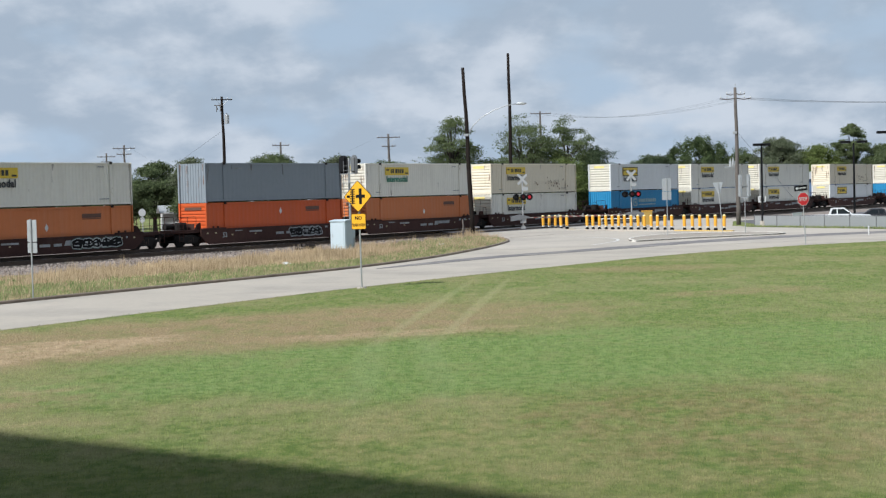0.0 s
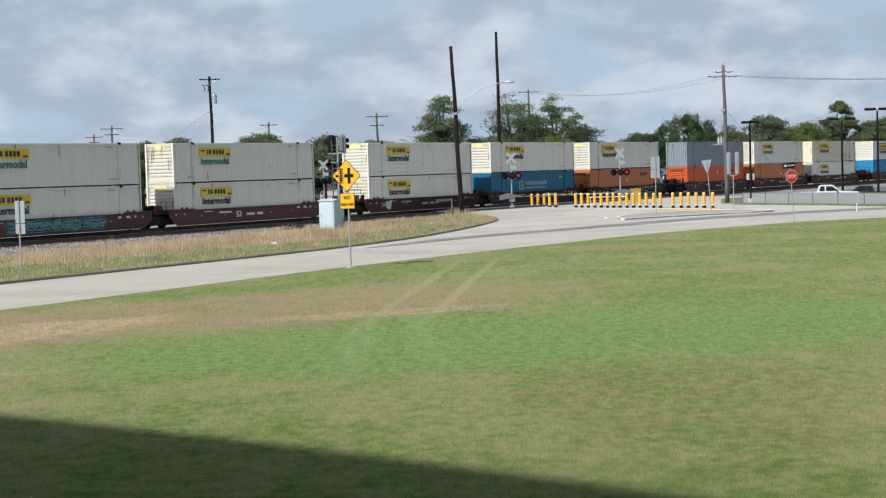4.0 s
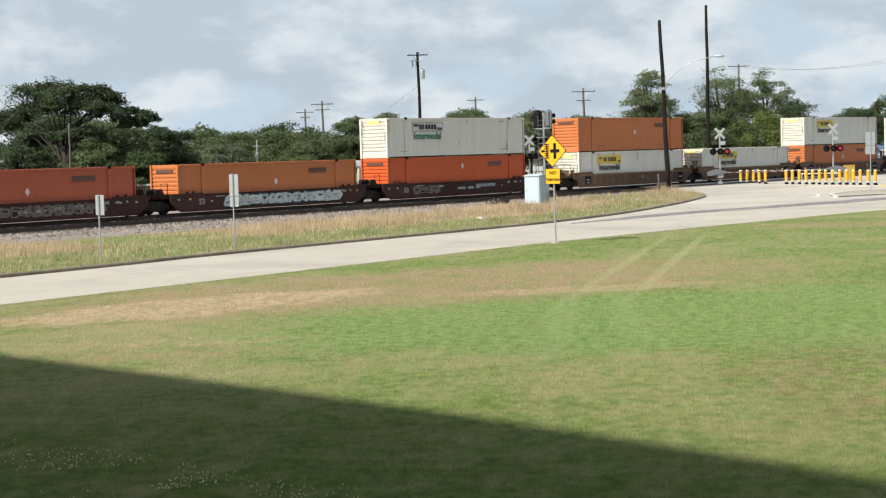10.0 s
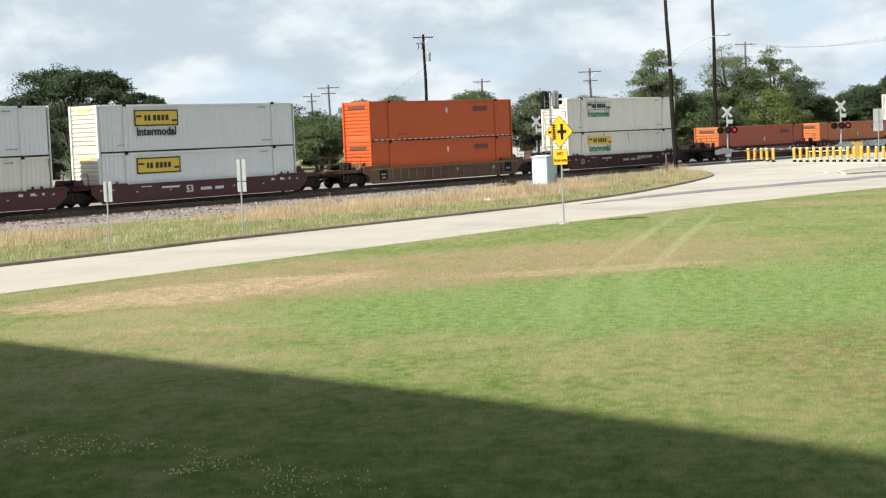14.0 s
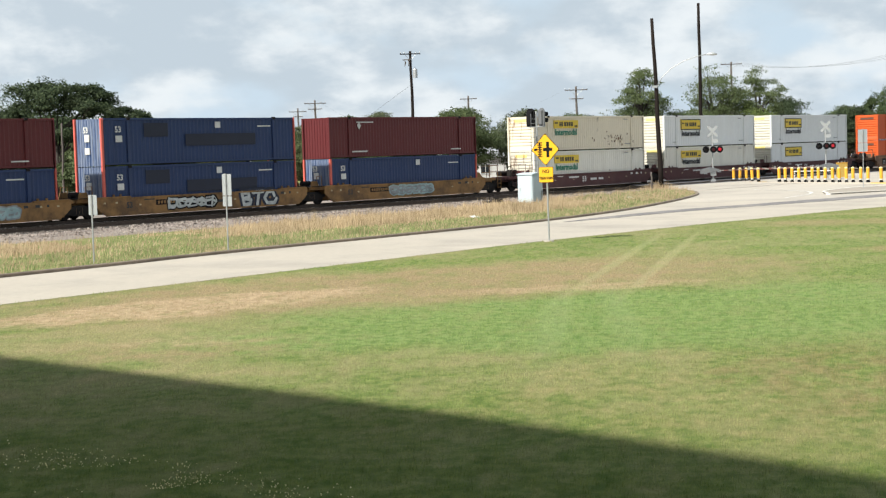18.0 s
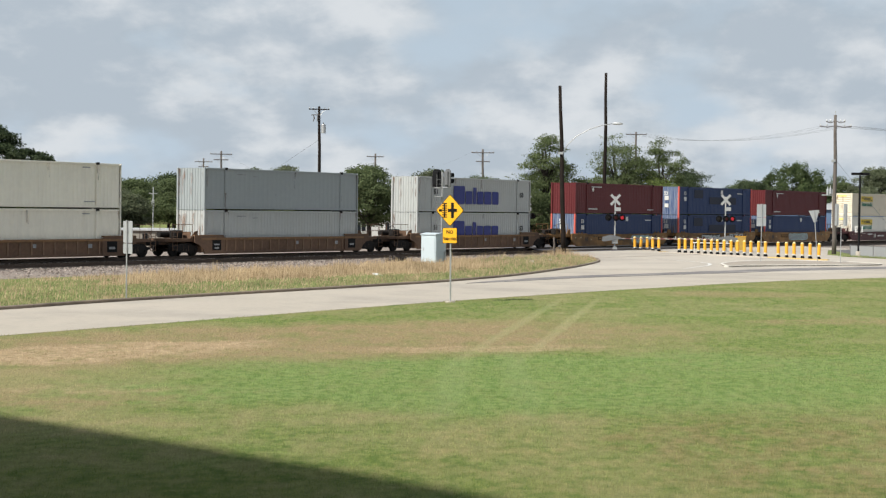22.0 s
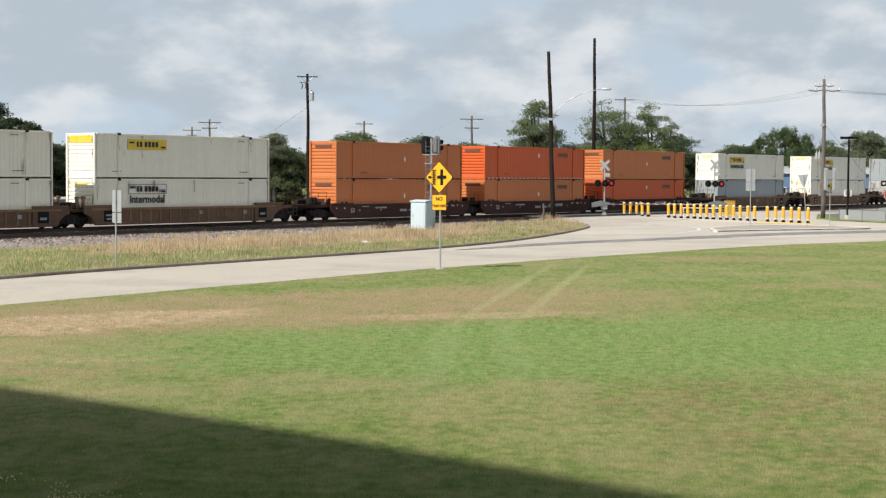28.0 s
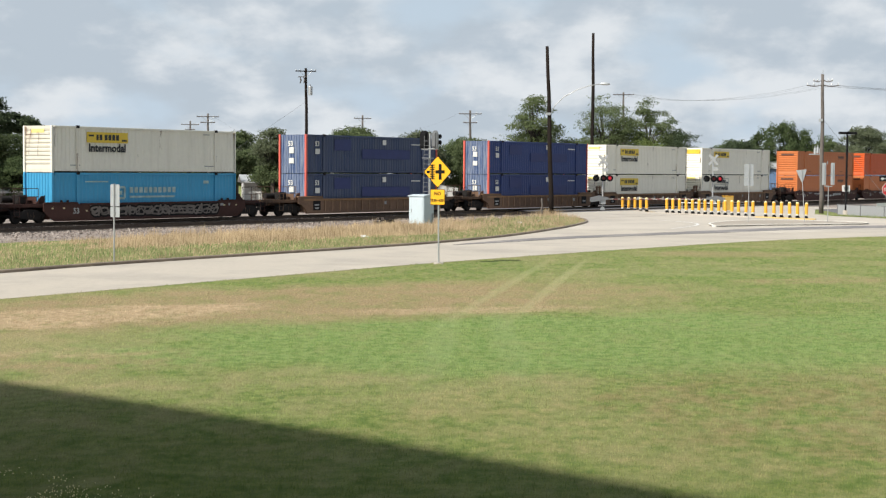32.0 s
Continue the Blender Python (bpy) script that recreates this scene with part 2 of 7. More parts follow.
ROAD_C = surface("worn_road", (0.43, 0.385, 0.322), 0.88, 0, 0.10, 4, 0.12, 0.35, 40, dirt=(0.225, 0.205, 0.19), dirt_scale=(0.22, 0.22, 0.22), dirt_at=(0.46, 0.72), grime=0.5)
ASPHALT = surface("asphalt", (0.115, 0.112, 0.118), 0.9, 0, 0.15, 5, 0.2, 0.4, 60, dirt=(0.2, 0.19, 0.185), dirt_scale=(0.1, 0.4, 0.1), grime=0.4)
WORN_BAND = surface("worn_asphalt_band", (0.165, 0.155, 0.155), 0.9, 0, 0.2, 5, 0.2, 0.4, 60, dirt=(0.33, 0.30, 0.275), dirt_scale=(0.5, 0.5, 0.5), dirt_at=(0.46, 0.62), grime=0.55)
KERB = surface("kerb_concrete", (0.25, 0.20, 0.15), 0.85, 0, 0.2, 3, 0.5, 0.3, 20, dirt=(0.09, 0.07, 0.053), dirt_at=(0.44, 0.68), grime=0.7)
PAINT_Y = surface("yellow_kerb_paint", (0.60, 0.42, 0.15), 0.7, 0, 0.15, 6, 1, dirt=DUST, grime=0.5)
PAINT_W = surface("road_paint", (0.62, 0.61, 0.58), 0.8, 0, 0.15, 5, 0.8, dirt=(0.3, 0.28, 0.26), grime=0.6)


# ---- the line of the track ----
T0, TH0, CURVE = (-30.05, 91.10), radians(57.39), -0.000378
RAIL_Z = 0.26


def track(s, off=0.0):
    """Place and heading s metres along the track's near side, off metres towards the lawn."""
    a, b = max(-70.0, min(260.0, s)), 0.0
    n = 16
    x, y = T0
    for i in range(n):
        h = TH0 + CURVE * (i + 0.5) / n * a
        x += math.cos(h) * a / n
        y += math.sin(h) * a / n
    h = TH0 + CURVE * a
    x += math.cos(h) * (s - a)
    y += math.sin(h) * (s - a)
    return x + math.sin(h) * off, y - math.cos(h) * off, h


def strip(profile, s0, s1, step, closed=False):
    """A sheet drawn along the track from a profile of (off, z)."""
    mb, n = MB(), int(round((s1 - s0) / step))
    rows = []
    for i in range(n + 1):
        s = s0 + (s1 - s0) * i / n
        rows.append([(*track(s, o)[:2], z) for o, z in profile + (profile[:1] if closed else [])])
    return mb.grid(rows)


# ---- ground ----
def ground_material(name, blades=False):
    """Lawn: green and straw-coloured turf, worn bare where wheels cut the corner; blades vary one by one."""
    m = bpy.data.materials.new(name)
    m.use_nodes = True
    nt = m.node_tree
    N, L = nt.nodes.new, nt.links.new
    b = nt.nodes["Principled BSDF"]
    tc = N("ShaderNodeTexCoord")

    def noise_at(scale, detail, stretch=(1, 1, 1), rough=0.55):
        mp, n = N("ShaderNodeMapping"), N("ShaderNodeTexNoise")
        mp.inputs["Scale"].default_value = stretch
        n.inputs["Scale"].default_value, n.inputs["Detail"].default_value, n.inputs["Roughness"].default_value = scale, detail, rough
        L(tc.outputs["Object"], mp.inputs["Vector"])
        L(mp.outputs["Vector"], n.inputs["Vector"])
        return n.outputs["Fac"]

    def ramp(src, lo, hi, a=0.0, c=1.0):
        r = N("ShaderNodeMapRange")
        for k, v in (("From Min", lo), ("From Max", hi), ("To Min", a), ("To Max", c)):
            r.inputs[k].default_value = v
        r.interpolation_type = "SMOOTHSTEP"
        L(src, r.inputs["Value"])
        return r.outputs["Result"]

    def calc(op, a, c):
        k = N("ShaderNodeMath")
        k.operation = op
        for i, v in enumerate((a, c)):
            if isinstance(v, (int, float)):
                k.inputs[i].default_value = v
            else:
                L(v, k.inputs[i])
        return k.outputs[0]

    def blend(f, a, c):
        k = N("ShaderNodeMix")
        k.data_type = "RGBA"
        L(f, k.inputs["Factor"]) if not isinstance(f, float) else setattr(k.inputs["Factor"], "default_value", f)
        for name, v in (("A", a), ("B", c)):
            if isinstance(v, tuple):
                k.inputs[name].default_value = (*v, 1)
            else:
                L(v, k.inputs[name])
        return k.outputs["Result"]

    def patch(cx, cy, rx, ry, turn, wob=0.5, soft=0.2):
        """1 inside a ragged ellipse on the ground, 0 outside."""
        mp, ln = N("ShaderNodeMapping"), N("ShaderNodeVectorMath")
        mp.vector_type = "TEXTURE"
        mp.inputs["Location"].default_value = (cx, cy, 0)
        mp.inputs["Rotation"].default_value = (0, 0, radians(turn))
        mp.inputs["Scale"].default_value = (rx, ry, 1000)
        ln.operation = "LENGTH"
        L(tc.outputs["Object"], mp.inputs["Vector"])
        L(mp.outputs["Vector"], ln.inputs[0])
        d = calc("ADD", ln.outputs["Value"], calc("MULTIPLY", calc("SUBTRACT", wide, 0.5), wob * 2))
        return ramp(d, 0.95 + soft, 0.95 - soft)

    wide = noise_at(0.35, 6, (1, 1, 1), 0.6)
    streak = noise_at(0.8, 7, (1.3, 0.7, 1), 0.65)
    fine = noise_at(14, 6, (1, 1, 1), 0.7)
    mid = noise_at(4.0, 6, (1, 0.8, 1), 0.6)
    clump = noise_at(1.9, 5, (0.8, 0.55, 1), 0.6)
    broad = noise_at(0.24, 4, (0.8, 0.6, 1), 0.55)
    green = blend(ramp(mid, 0.35, 0.65), (0.10, 0.15, 0.036), (0.20, 0.24, 0.074))
    straw = blend(ramp(fine, 0.35, 0.65), (0.235, 0.21, 0.098), (0.335, 0.29, 0.152))
    tan = blend(ramp(fine, 0.35, 0.65), (0.235, 0.175, 0.094), (0.35, 0.265, 0.155))
    bare = blend(ramp(mid, 0.36, 0.64), (0.33, 0.235, 0.140), (0.47, 0.355, 0.225))
    mud = blend(ramp(mid, 0.35, 0.65), (0.105, 0.080, 0.038), (0.215, 0.145, 0.075))
    lush = blend(ramp(mid, 0.3, 0.7), (0.112, 0.185, 0.047), (0.222, 0.290, 0.099))
    earth = blend(ramp(mid, 0.35, 0.65), (0.185, 0.21, 0.066), (0.30, 0.255, 0.12))
    shade_green = blend(ramp(mid, 0.35, 0.65), (0.066, 0.112, 0.016), (0.125, 0.158, 0.034))
    # turf of green and dry grass
    dry = calc("ADD", ramp(streak, 0.38, 0.66, 0.0, 0.50), ramp(clump, 0.40, 0.68, 0.0, 0.26))
    dry = calc("ADD", dry, ramp(broad, 0.40, 0.66, -0.15, 0.35))
    dry = calc("ADD", dry, calc("MULTIPLY", patch(-10.2, 31.6, 3.6, 3.0, 20, 0.9), 0.55))
    dry = calc("MAXIMUM", calc("MINIMUM", dry, 1.0), 0.0)
    col = blend(dry, green, straw)
    # thin turf with earth showing near the building
    thin = patch(5.0, 22.5, 8.0, 5.0, 0, 0.9, 0.4)
    col = blend(calc("MULTIPLY", thin, ramp(clump, 0.36, 0.62, 0.05, 0.65)), col, earth)
    # darker green painted in where the building's shade lies on the lawn
    col = blend(calc("MULTIPLY", patch(-7.0, 12.5, 15.0, 9.5, -14, 0.45, 0.45), ramp(clump, 0.38, 0.70, 0.95, 0.45)), col, shade_green)
    scuffed = calc("MAXIMUM", patch(4.3, 24.6, 3.0, 4.6, 0, 0.9, 0.4), patch(1.9, 24.3, 0.9, 1.8, 0, 0.9, 0.4))
    scuffed = calc("MAXIMUM", scuffed, calc("MULTIPLY", patch(8.3, 36.2, 2.4, 2.6, 0, 0.9, 0.4), 0.6))
    col = blend(calc("MULTIPLY", scuffed, ramp(clump, 0.36, 0.66, 0.0, 0.42)), col, mud)
    # the dry swathe along the road, barest where wheels cut the corner
    swathe = calc("MULTIPLY", patch(-5.6, 42.6, 13.0, 5.8, 37, 0.40, 0.28), ramp(streak, 0.32, 0.62, 0.42, 1.0))
    swathe = calc("MAXIMUM", swathe, calc("MULTIPLY", patch(10.0, 53.6, 3.4, 1.5, 25, 0.8, 0.4), ramp(clump, 0.38, 0.58, 0.2, 0.85)))
    swathe = calc("MAXIMUM", swathe, calc("MULTIPLY", patch(9.0, 70.5, 3.0, 2.6, 10, 0.9, 0.4), 0.55))
    swathe = calc("MAXIMUM", swathe, calc("MULTIPLY", patch(-8.6, 29.4, 2.9, 1.9, 15, 0.9, 0.4), ramp(clump, 0.38, 0.60, 0.1, 0.9)))
    col = blend(swathe, col, tan)
    worn = calc("MAXIMUM", patch(-11.4, 37.4, 5.4, 2.2, 46, 0.7), calc("MULTIPLY", patch(-1.5, 40.8, 4.0, 0.9, 22, 0.7), 0.55))
    worn = calc("MAXIMUM", worn, calc("MULTIPLY", patch(-8.8, 30.3, 2.0, 0.8, 8, 0.9), 0.50))
    worn = calc("MULTIPLY", worn, ramp(clump, 0.30, 0.60, 0.30, 1.0))
    col = blend(worn, col, bare)
    # lush band below it
    lawn_green = calc("MULTIPLY", patch(2.4, 34.6, 12.5, 5.9, 19, 0.55, 0.26), ramp(clump, 0.36, 0.70, 1.0, 0.58))
    lawn_green = calc("MAXIMUM", lawn_green, calc("MULTIPLY", patch(9.5, 50.0, 9.0, 14.0, 0, 0.8, 0.4), 0.18))
    col = blend(lawn_green, col, lush)
    # two wheel tracks
    for cx, cy, ln in ((-0.35, 51.4, 13.5), (1.16, 51.5, 13.5)):
        col = blend(calc("MULTIPLY", patch(cx, cy, 0.20, ln, -6.3, 0.10, 0.5), 0.38), col, (0.36, 0.345, 0.18))
    for cx, cy, ln, tn in ((-1.75, 33.2, 7.0, 1), (-0.35, 34.0, 7.0, 3)):
        col = blend(calc("MULTIPLY", patch(cx, cy, 0.34, ln, tn, 0.2, 0.5), 0.17), col, (0.28, 0.335, 0.16))
    col = blend(ramp(noise_at(26, 5, (1, 1, 1), 0.7), 0.42, 0.72, 0.0, 0.30), col, (0.05, 0.07, 0.022))
    if blades:
        g = N("ShaderNodeNewGeometry")
        v = N("ShaderNodeMix")
        v.data_type, v.blend_type = "RGBA", "MULTIPLY"
        v.inputs["Factor"].default_value = 1.0
        L(col, v.inputs["A"])
        L(ramp(g.outputs["Random Per Island"], 0.0, 1.0, 0.82, 1.32), v.inputs["B"])
        col = v.outputs["Result"]
    L(col, b.inputs["Base Color"])
    b.inputs["Roughness"].default_value = 0.95
    b.inputs["Specular IOR Level"].default_value = 0.15
    if not blades:
        bp = N("ShaderNodeBump")
        bp.inputs["Strength"].default_value, bp.inputs["Distance"].default_value = 0.7, 0.05
        L(noise_at(16, 8, (1, 1, 1), 0.75), bp.inputs["Height"])
        L(bp.outputs["Normal"], b.inputs["Normal"])
    return m


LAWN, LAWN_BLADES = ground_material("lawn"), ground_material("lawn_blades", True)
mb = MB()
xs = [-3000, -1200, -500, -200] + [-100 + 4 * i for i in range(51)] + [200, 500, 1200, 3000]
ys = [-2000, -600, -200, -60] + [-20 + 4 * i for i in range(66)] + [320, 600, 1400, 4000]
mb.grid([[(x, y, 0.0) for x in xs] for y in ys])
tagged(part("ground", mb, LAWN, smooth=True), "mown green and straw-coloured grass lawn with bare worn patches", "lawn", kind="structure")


def sheet(name, outline, z, mat, label, category, thick=0.06):
    mb = MB().prism(outline, z - thick, z)
    return tagged(part(name, mb, mat), label, category, kind="structure")


def along(pts, n=8):
    """A smooth line through pts."""
    out = []
    P = [Vector((*p, 0)) for p in pts]
    P = [2 * P[0] - P[1]] + P + [2 * P[-1] - P[-2]]
    for i in range(1, len(P) - 2):
        for k in range(n):
            t = k / n
            a, b, c, d = P[i - 1], P[i], P[i + 1], P[i + 2]
            v = 0.5 * (2 * b + (c - a) * t + (2 * a - 5 * b + 4 * c - d) * t * t + (3 * b - a - 3 * c + d) * t ** 3)
            out.append((v.x, v.y))
    return out + [tuple(pts[-1])]


LAWN_EDGE = along([(-62, -38), (-38, 3), (-16.8, 38.9), (-9.3, 51.7), (-3.4, 61.7), (5.2, 74.2), (15, 86.5), (27.2, 95.4), (48, 101), (90, 108)])
KERB_LINE = along([(-70, -38), (-44, 6), (-20.9, 47.6), (-15.9, 57.5), (-8.5, 70.2), (-4.5, 77.5), (-0.8, 86.8), (2.4, 99.0), (4.0, 107.0), (4.7, 113.0), (4.4, 119.0), (2.6, 124.5), (-0.6, 129.5)])
sheet("road", LAWN_EDGE + [(90, 122), (50, 116), (34, 114)] + KERB_LINE[:-24][::-1], 0.010, ROAD_C, "worn light grey asphalt road", "road")
sheet("street", [(-0.6, 129.5), (1.5, 137.5), (13.0, 155.0), (30.0, 160.0), (26.0, 139.0), (35.0, 116.0), (60, 112), (34, 104.0), (16, 96.0), (2.4, 98.0), (4.0, 107.0), (4.7, 113.0), (4.4, 119.0), (2.6, 124.5)], 0.018, CONCRETE, "pale concrete street leading to the level crossing", "street")
BAND_N = along([(-3.4, 76.2), (-1.0, 79.4), (3.2, 85.4), (10.7, 93.4), (19.6, 102.4), (32.3, 110.0), (60, 116)])
BAND_F = along([(-3.5, 76.4), (-1.6, 80.6), (2.0, 86.8), (7.1, 92.5), (11.1, 97.4), (20.7, 107.6), (33.4, 114.5), (60, 119.5)])
sheet("road_band", BAND_N + BAND_F[::-1], 0.024, WORN_BAND, "darker patched asphalt band across the road", "road")


def kerb(name, line, width, height, mat, label, closed=False):
    """A kerb of cast lengths with joints, along a line."""
    top = tagged(new(name), label, "kerb", kind="structure")
    pts = line + ([line[0]] if closed else [])
    acc = []
    for i in range(len(pts) - 1):
        a, b = Vector((*pts[i], 0)), Vector((*pts[i + 1], 0))
        d = (b - a)
        if d.length < 0.05:
            continue
        d.normalize()
        n = Vector((-d.y, d.x, 0)) * width
        mb = MB()
        a2, b2 = a + d * 0.006, b - d * 0.006
        c = 0.03
        prof = [(0, -0.1), (0, height - c), (c / width, height), (1 - c / width, height), (1, height - c), (1, -0.1)]
        mb.grid([[tuple(p + n * u + Vector((0, 0, z))) for u, z in prof] for p in (a2, b2)])
        mb.add([tuple(a2 + n * u + Vector((0, 0, z))) for u, z in prof], [tuple(range(6))])
        mb.add([tuple(b2 + n * u + Vector((0, 0, z))) for u, z in prof], [tuple(range(6))])
        part("kerb_stone", mb, mat, top)
    return top


kerb("kerb", KERB_LINE[8:], 0.20, 0.13, KERB, "dark weathered concrete road kerb")

# ---- the train ----
def paint(name, color, **kw):
    a = dict(rough=0.5, vary=0.05, grain=3, coarse=0.35, dirt=DUST, dirt_scale=(1.6, 1.6, 0.12), dirt_at=(0.50, 0.85), grime=0.35, by_object=0.03, spec=0.35)
    a.update(kw)
    return surface(name, color, **a)


COATS = {
    "white": paint("white_paint", (0.745, 0.72, 0.635)),
    "cream": paint("cream_white_paint", (0.82, 0.785, 0.675), grime=0.25),
    "new_white": paint("fresh_white_paint", (0.72, 0.73, 0.72), grime=0.12),
    "beige": paint("yellowed_white_paint", (0.70, 0.63, 0.49), dirt=RUST, dirt_at=(0.60, 0.82), grime=0.35),
    "orange": paint("faded_orange_paint", (0.50, 0.158, 0.050), grime=0.18),
    "red_orange": paint("bright_orange_paint", (0.54, 0.094, 0.021), dirt=RUST, grime=0.25),
    "coral": paint("coral_orange_paint", (0.42, 0.095, 0.045), dirt=RUST, grime=0.2),
    "grey": paint("grey_paint", (0.23, 0.26, 0.285), dirt=RUST, dirt_at=(0.66, 0.85), grime=0.3),
    "light_grey": paint("light_grey_paint", (0.40, 0.415, 0.405), grime=0.3),
    "mid_grey": paint("mid_grey_paint", (0.30, 0.33, 0.335), dirt=RUST, dirt_at=(0.66, 0.85), grime=0.3),
    "navy": paint("navy_blue_paint", (0.020, 0.040, 0.112), dirt=(0.075, 0.09, 0.13), grime=0.4),
    "faded_navy": paint("faded_navy_paint", (0.030, 0.050, 0.115), dirt=(0.085, 0.10, 0.14), dirt_at=(0.40, 0.65), grime=0.55),
    "royal": paint("royal_blue_paint", (0.022, 0.042, 0.150), dirt=(0.075, 0.09, 0.15), grime=0.3),
    "bright_blue": paint("bright_sky_blue_paint", (0.05, 0.29, 0.50), dirt=(0.12, 0.26, 0.34), grime=0.25),
    "maroon": paint("maroon_paint", (0.105, 0.017, 0.019), dirt=(0.16, 0.06, 0.05), grime=0.25),
    "blue": paint("sky_blue_paint", (0.03, 0.22, 0.42), dirt=(0.1, 0.2, 0.26), grime=0.3),
    "teal": paint("deep_blue_paint", (0.018, 0.135, 0.235), dirt=(0.1, 0.16, 0.2), grime=0.25),
}
# White end walls are grimy, and painted darker to hold back the sun's glare.
END_WHITE = paint("sun_toned_grimy_white", (0.57, 0.54, 0.455), grime=0.4)
CHALKY = paint("chalky_blue_paint", (0.050, 0.085, 0.185), dirt=(0.40, 0.43, 0.46), dirt_scale=(1, 7.0, 0.35), dirt_at=(0.44, 0.66), grime=0.65)
POST_RED = paint("pale_red_paint", (0.62, 0.12, 0.09))
PLATE_Y = paint("yellow_decal", (0.70, 0.50, 0.05), grime=0.3)
PLATE_PALE = paint("pale_yellow_decal", (0.74, 0.63, 0.22), grime=0.3)
INK = surface("black_lettering", (0.02, 0.022, 0.025), 0.6, 0, 0.15, 20, 2)
INK_GREEN = surface("green_lettering", (0.03, 0.19, 0.12), 0.6, 0, 0.2, 8, 2)
INK_WHITE = surface("white_lettering", (0.6, 0.6, 0.57), 0.6, 0, 0.15, 8, 2)
INK_BLUE = surface("blue_lettering", (0.022, 0.032, 0.18), 0.6, 0, 0.1, 8, 2)
INK_DARKBLUE = surface("dark_blue_panel", (0.008, 0.012, 0.030), 0.6, 0, 0.15, 8, 2)
PATCH_BLUE = surface("fresh_blue_patch", (0.016, 0.028, 0.12), 0.6, 0, 0.15, 8, 2)
INK_FADED = surface("faded_brown_lettering", (0.11, 0.05, 0.03), 0.6, 0, 0.2, 8, 2)
TAPE = surface("worn_reflective_tape", (0.42, 0.35, 0.20), 0.6, 0, 0.3, 8, 2)
CAR_BROWN = surface("car_brown_paint", (0.046, 0.021, 0.017), 0.75, 0.0, 0.22, 5, 0.6, spec=0.2, dirt=(0.085, 0.05, 0.036), dirt_scale=(0.9, 0.9, 0.4), dirt_at=(0.5, 0.8), grime=0.5, by_object=0.18)
CAR_RED = surface("car_red_brown_paint", (0.075, 0.022, 0.022), 0.65, 0.1, 0.16, 5, 0.6, dirt=(0.11, 0.07, 0.06), dirt_scale=(0.9, 0.9, 0.4), dirt_at=(0.5, 0.8), grime=0.4, by_object=0.1)
CAR_RUST = surface("car_rusty_brown", (0.118, 0.068, 0.041), 0.8, 0.1, 0.3, 5, 0.6, dirt=(0.14, 0.09, 0.052), dirt_scale=(1.4, 1.4, 1.1), dirt_at=(0.5, 0.72), grime=0.65, by_object=0.15)
RUST_EDGE = surface("rusty_top_edge", (0.20, 0.11, 0.05), 0.8, 0.05, 0.3, 5, 0.6, dirt=SOOT, dirt_scale=(0.9, 0.9, 0.5), dirt_at=(0.5, 0.75), grime=0.6)
# Rusty ribs paler than the plates: the light they catch is in the colour.
LIT_RUST_RIB = surface("lit_rusty_rib", (0.205, 0.124, 0.076), 0.8, 0.05, 0.3, 5, 0.6, dirt=SOOT, dirt_scale=(2, 2, 0.8), dirt_at=(0.45, 0.7), grime=0.7)
CAR_TAN = surface("car_tan_yellow", (0.265, 0.140, 0.044), 0.7, 0.05, 0.16, 5, 0.6, dirt=(0.075, 0.042, 0.02), dirt_scale=(0.7, 0.7, 0.7), dirt_at=(0.46, 0.62), grime=0.75, by_object=0.08)
GRAF = {"dull": surface("faded_tag_paint", (0.13, 0.11, 0.095), 0.7, 0, 0.4, 3, 1.5), "green": surface("graffiti_green", (0.05, 0.11, 0.09), 0.6, 0, 0.35, 3, 1.5), "pale": surface("graffiti_white", (0.46, 0.48, 0.46), 0.6, 0, 0.3, 3, 1.5),
        "cyan": surface("graffiti_cyan", (0.05, 0.30, 0.42), 0.6, 0, 0.35, 3, 1.5), "teal": surface("graffiti_teal", (0.10, 0.20, 0.21), 0.6, 0, 0.3, 3, 1.5),
        "grey": surface("graffiti_silver", (0.26, 0.27, 0.27), 0.6, 0, 0.35, 3, 1.5), "mint": surface("graffiti_mint", (0.30, 0.42, 0.42), 0.6, 0, 0.3, 3, 1.5), "black": BLACK}

LEN, WID, HGT = 16.15, 2.6, 2.9
HX, HY = LEN / 2, WID / 2
CACHE = {}


def cached(key, make):
    if key not in CACHE:
        CACHE[key] = make()
    return CACHE[key]


def corrugated(y, side, pitch, depth):
    """A pressed side wall between the posts: ridges that run up and down."""
    mb, xs = MB(), []
    x, end = -HX + 0.16, HX - 0.16
    n = int((end - x) / pitch)
    p = (end - x) / n
    rows = [[], []]
    for i in range(n):
        for u, d in ((0.0, 0), (0.30, 0), (0.42, 1), (0.88, 1)):
            xs.append((x + (i + u) * p, d))
    xs.append((end, 0))
    for xx, d in xs:
        for k, z in enumerate((0.20, HGT - 0.13)):
            rows[k].append((xx, y - side * d * depth, z))
    mb.grid(rows)
    return mb


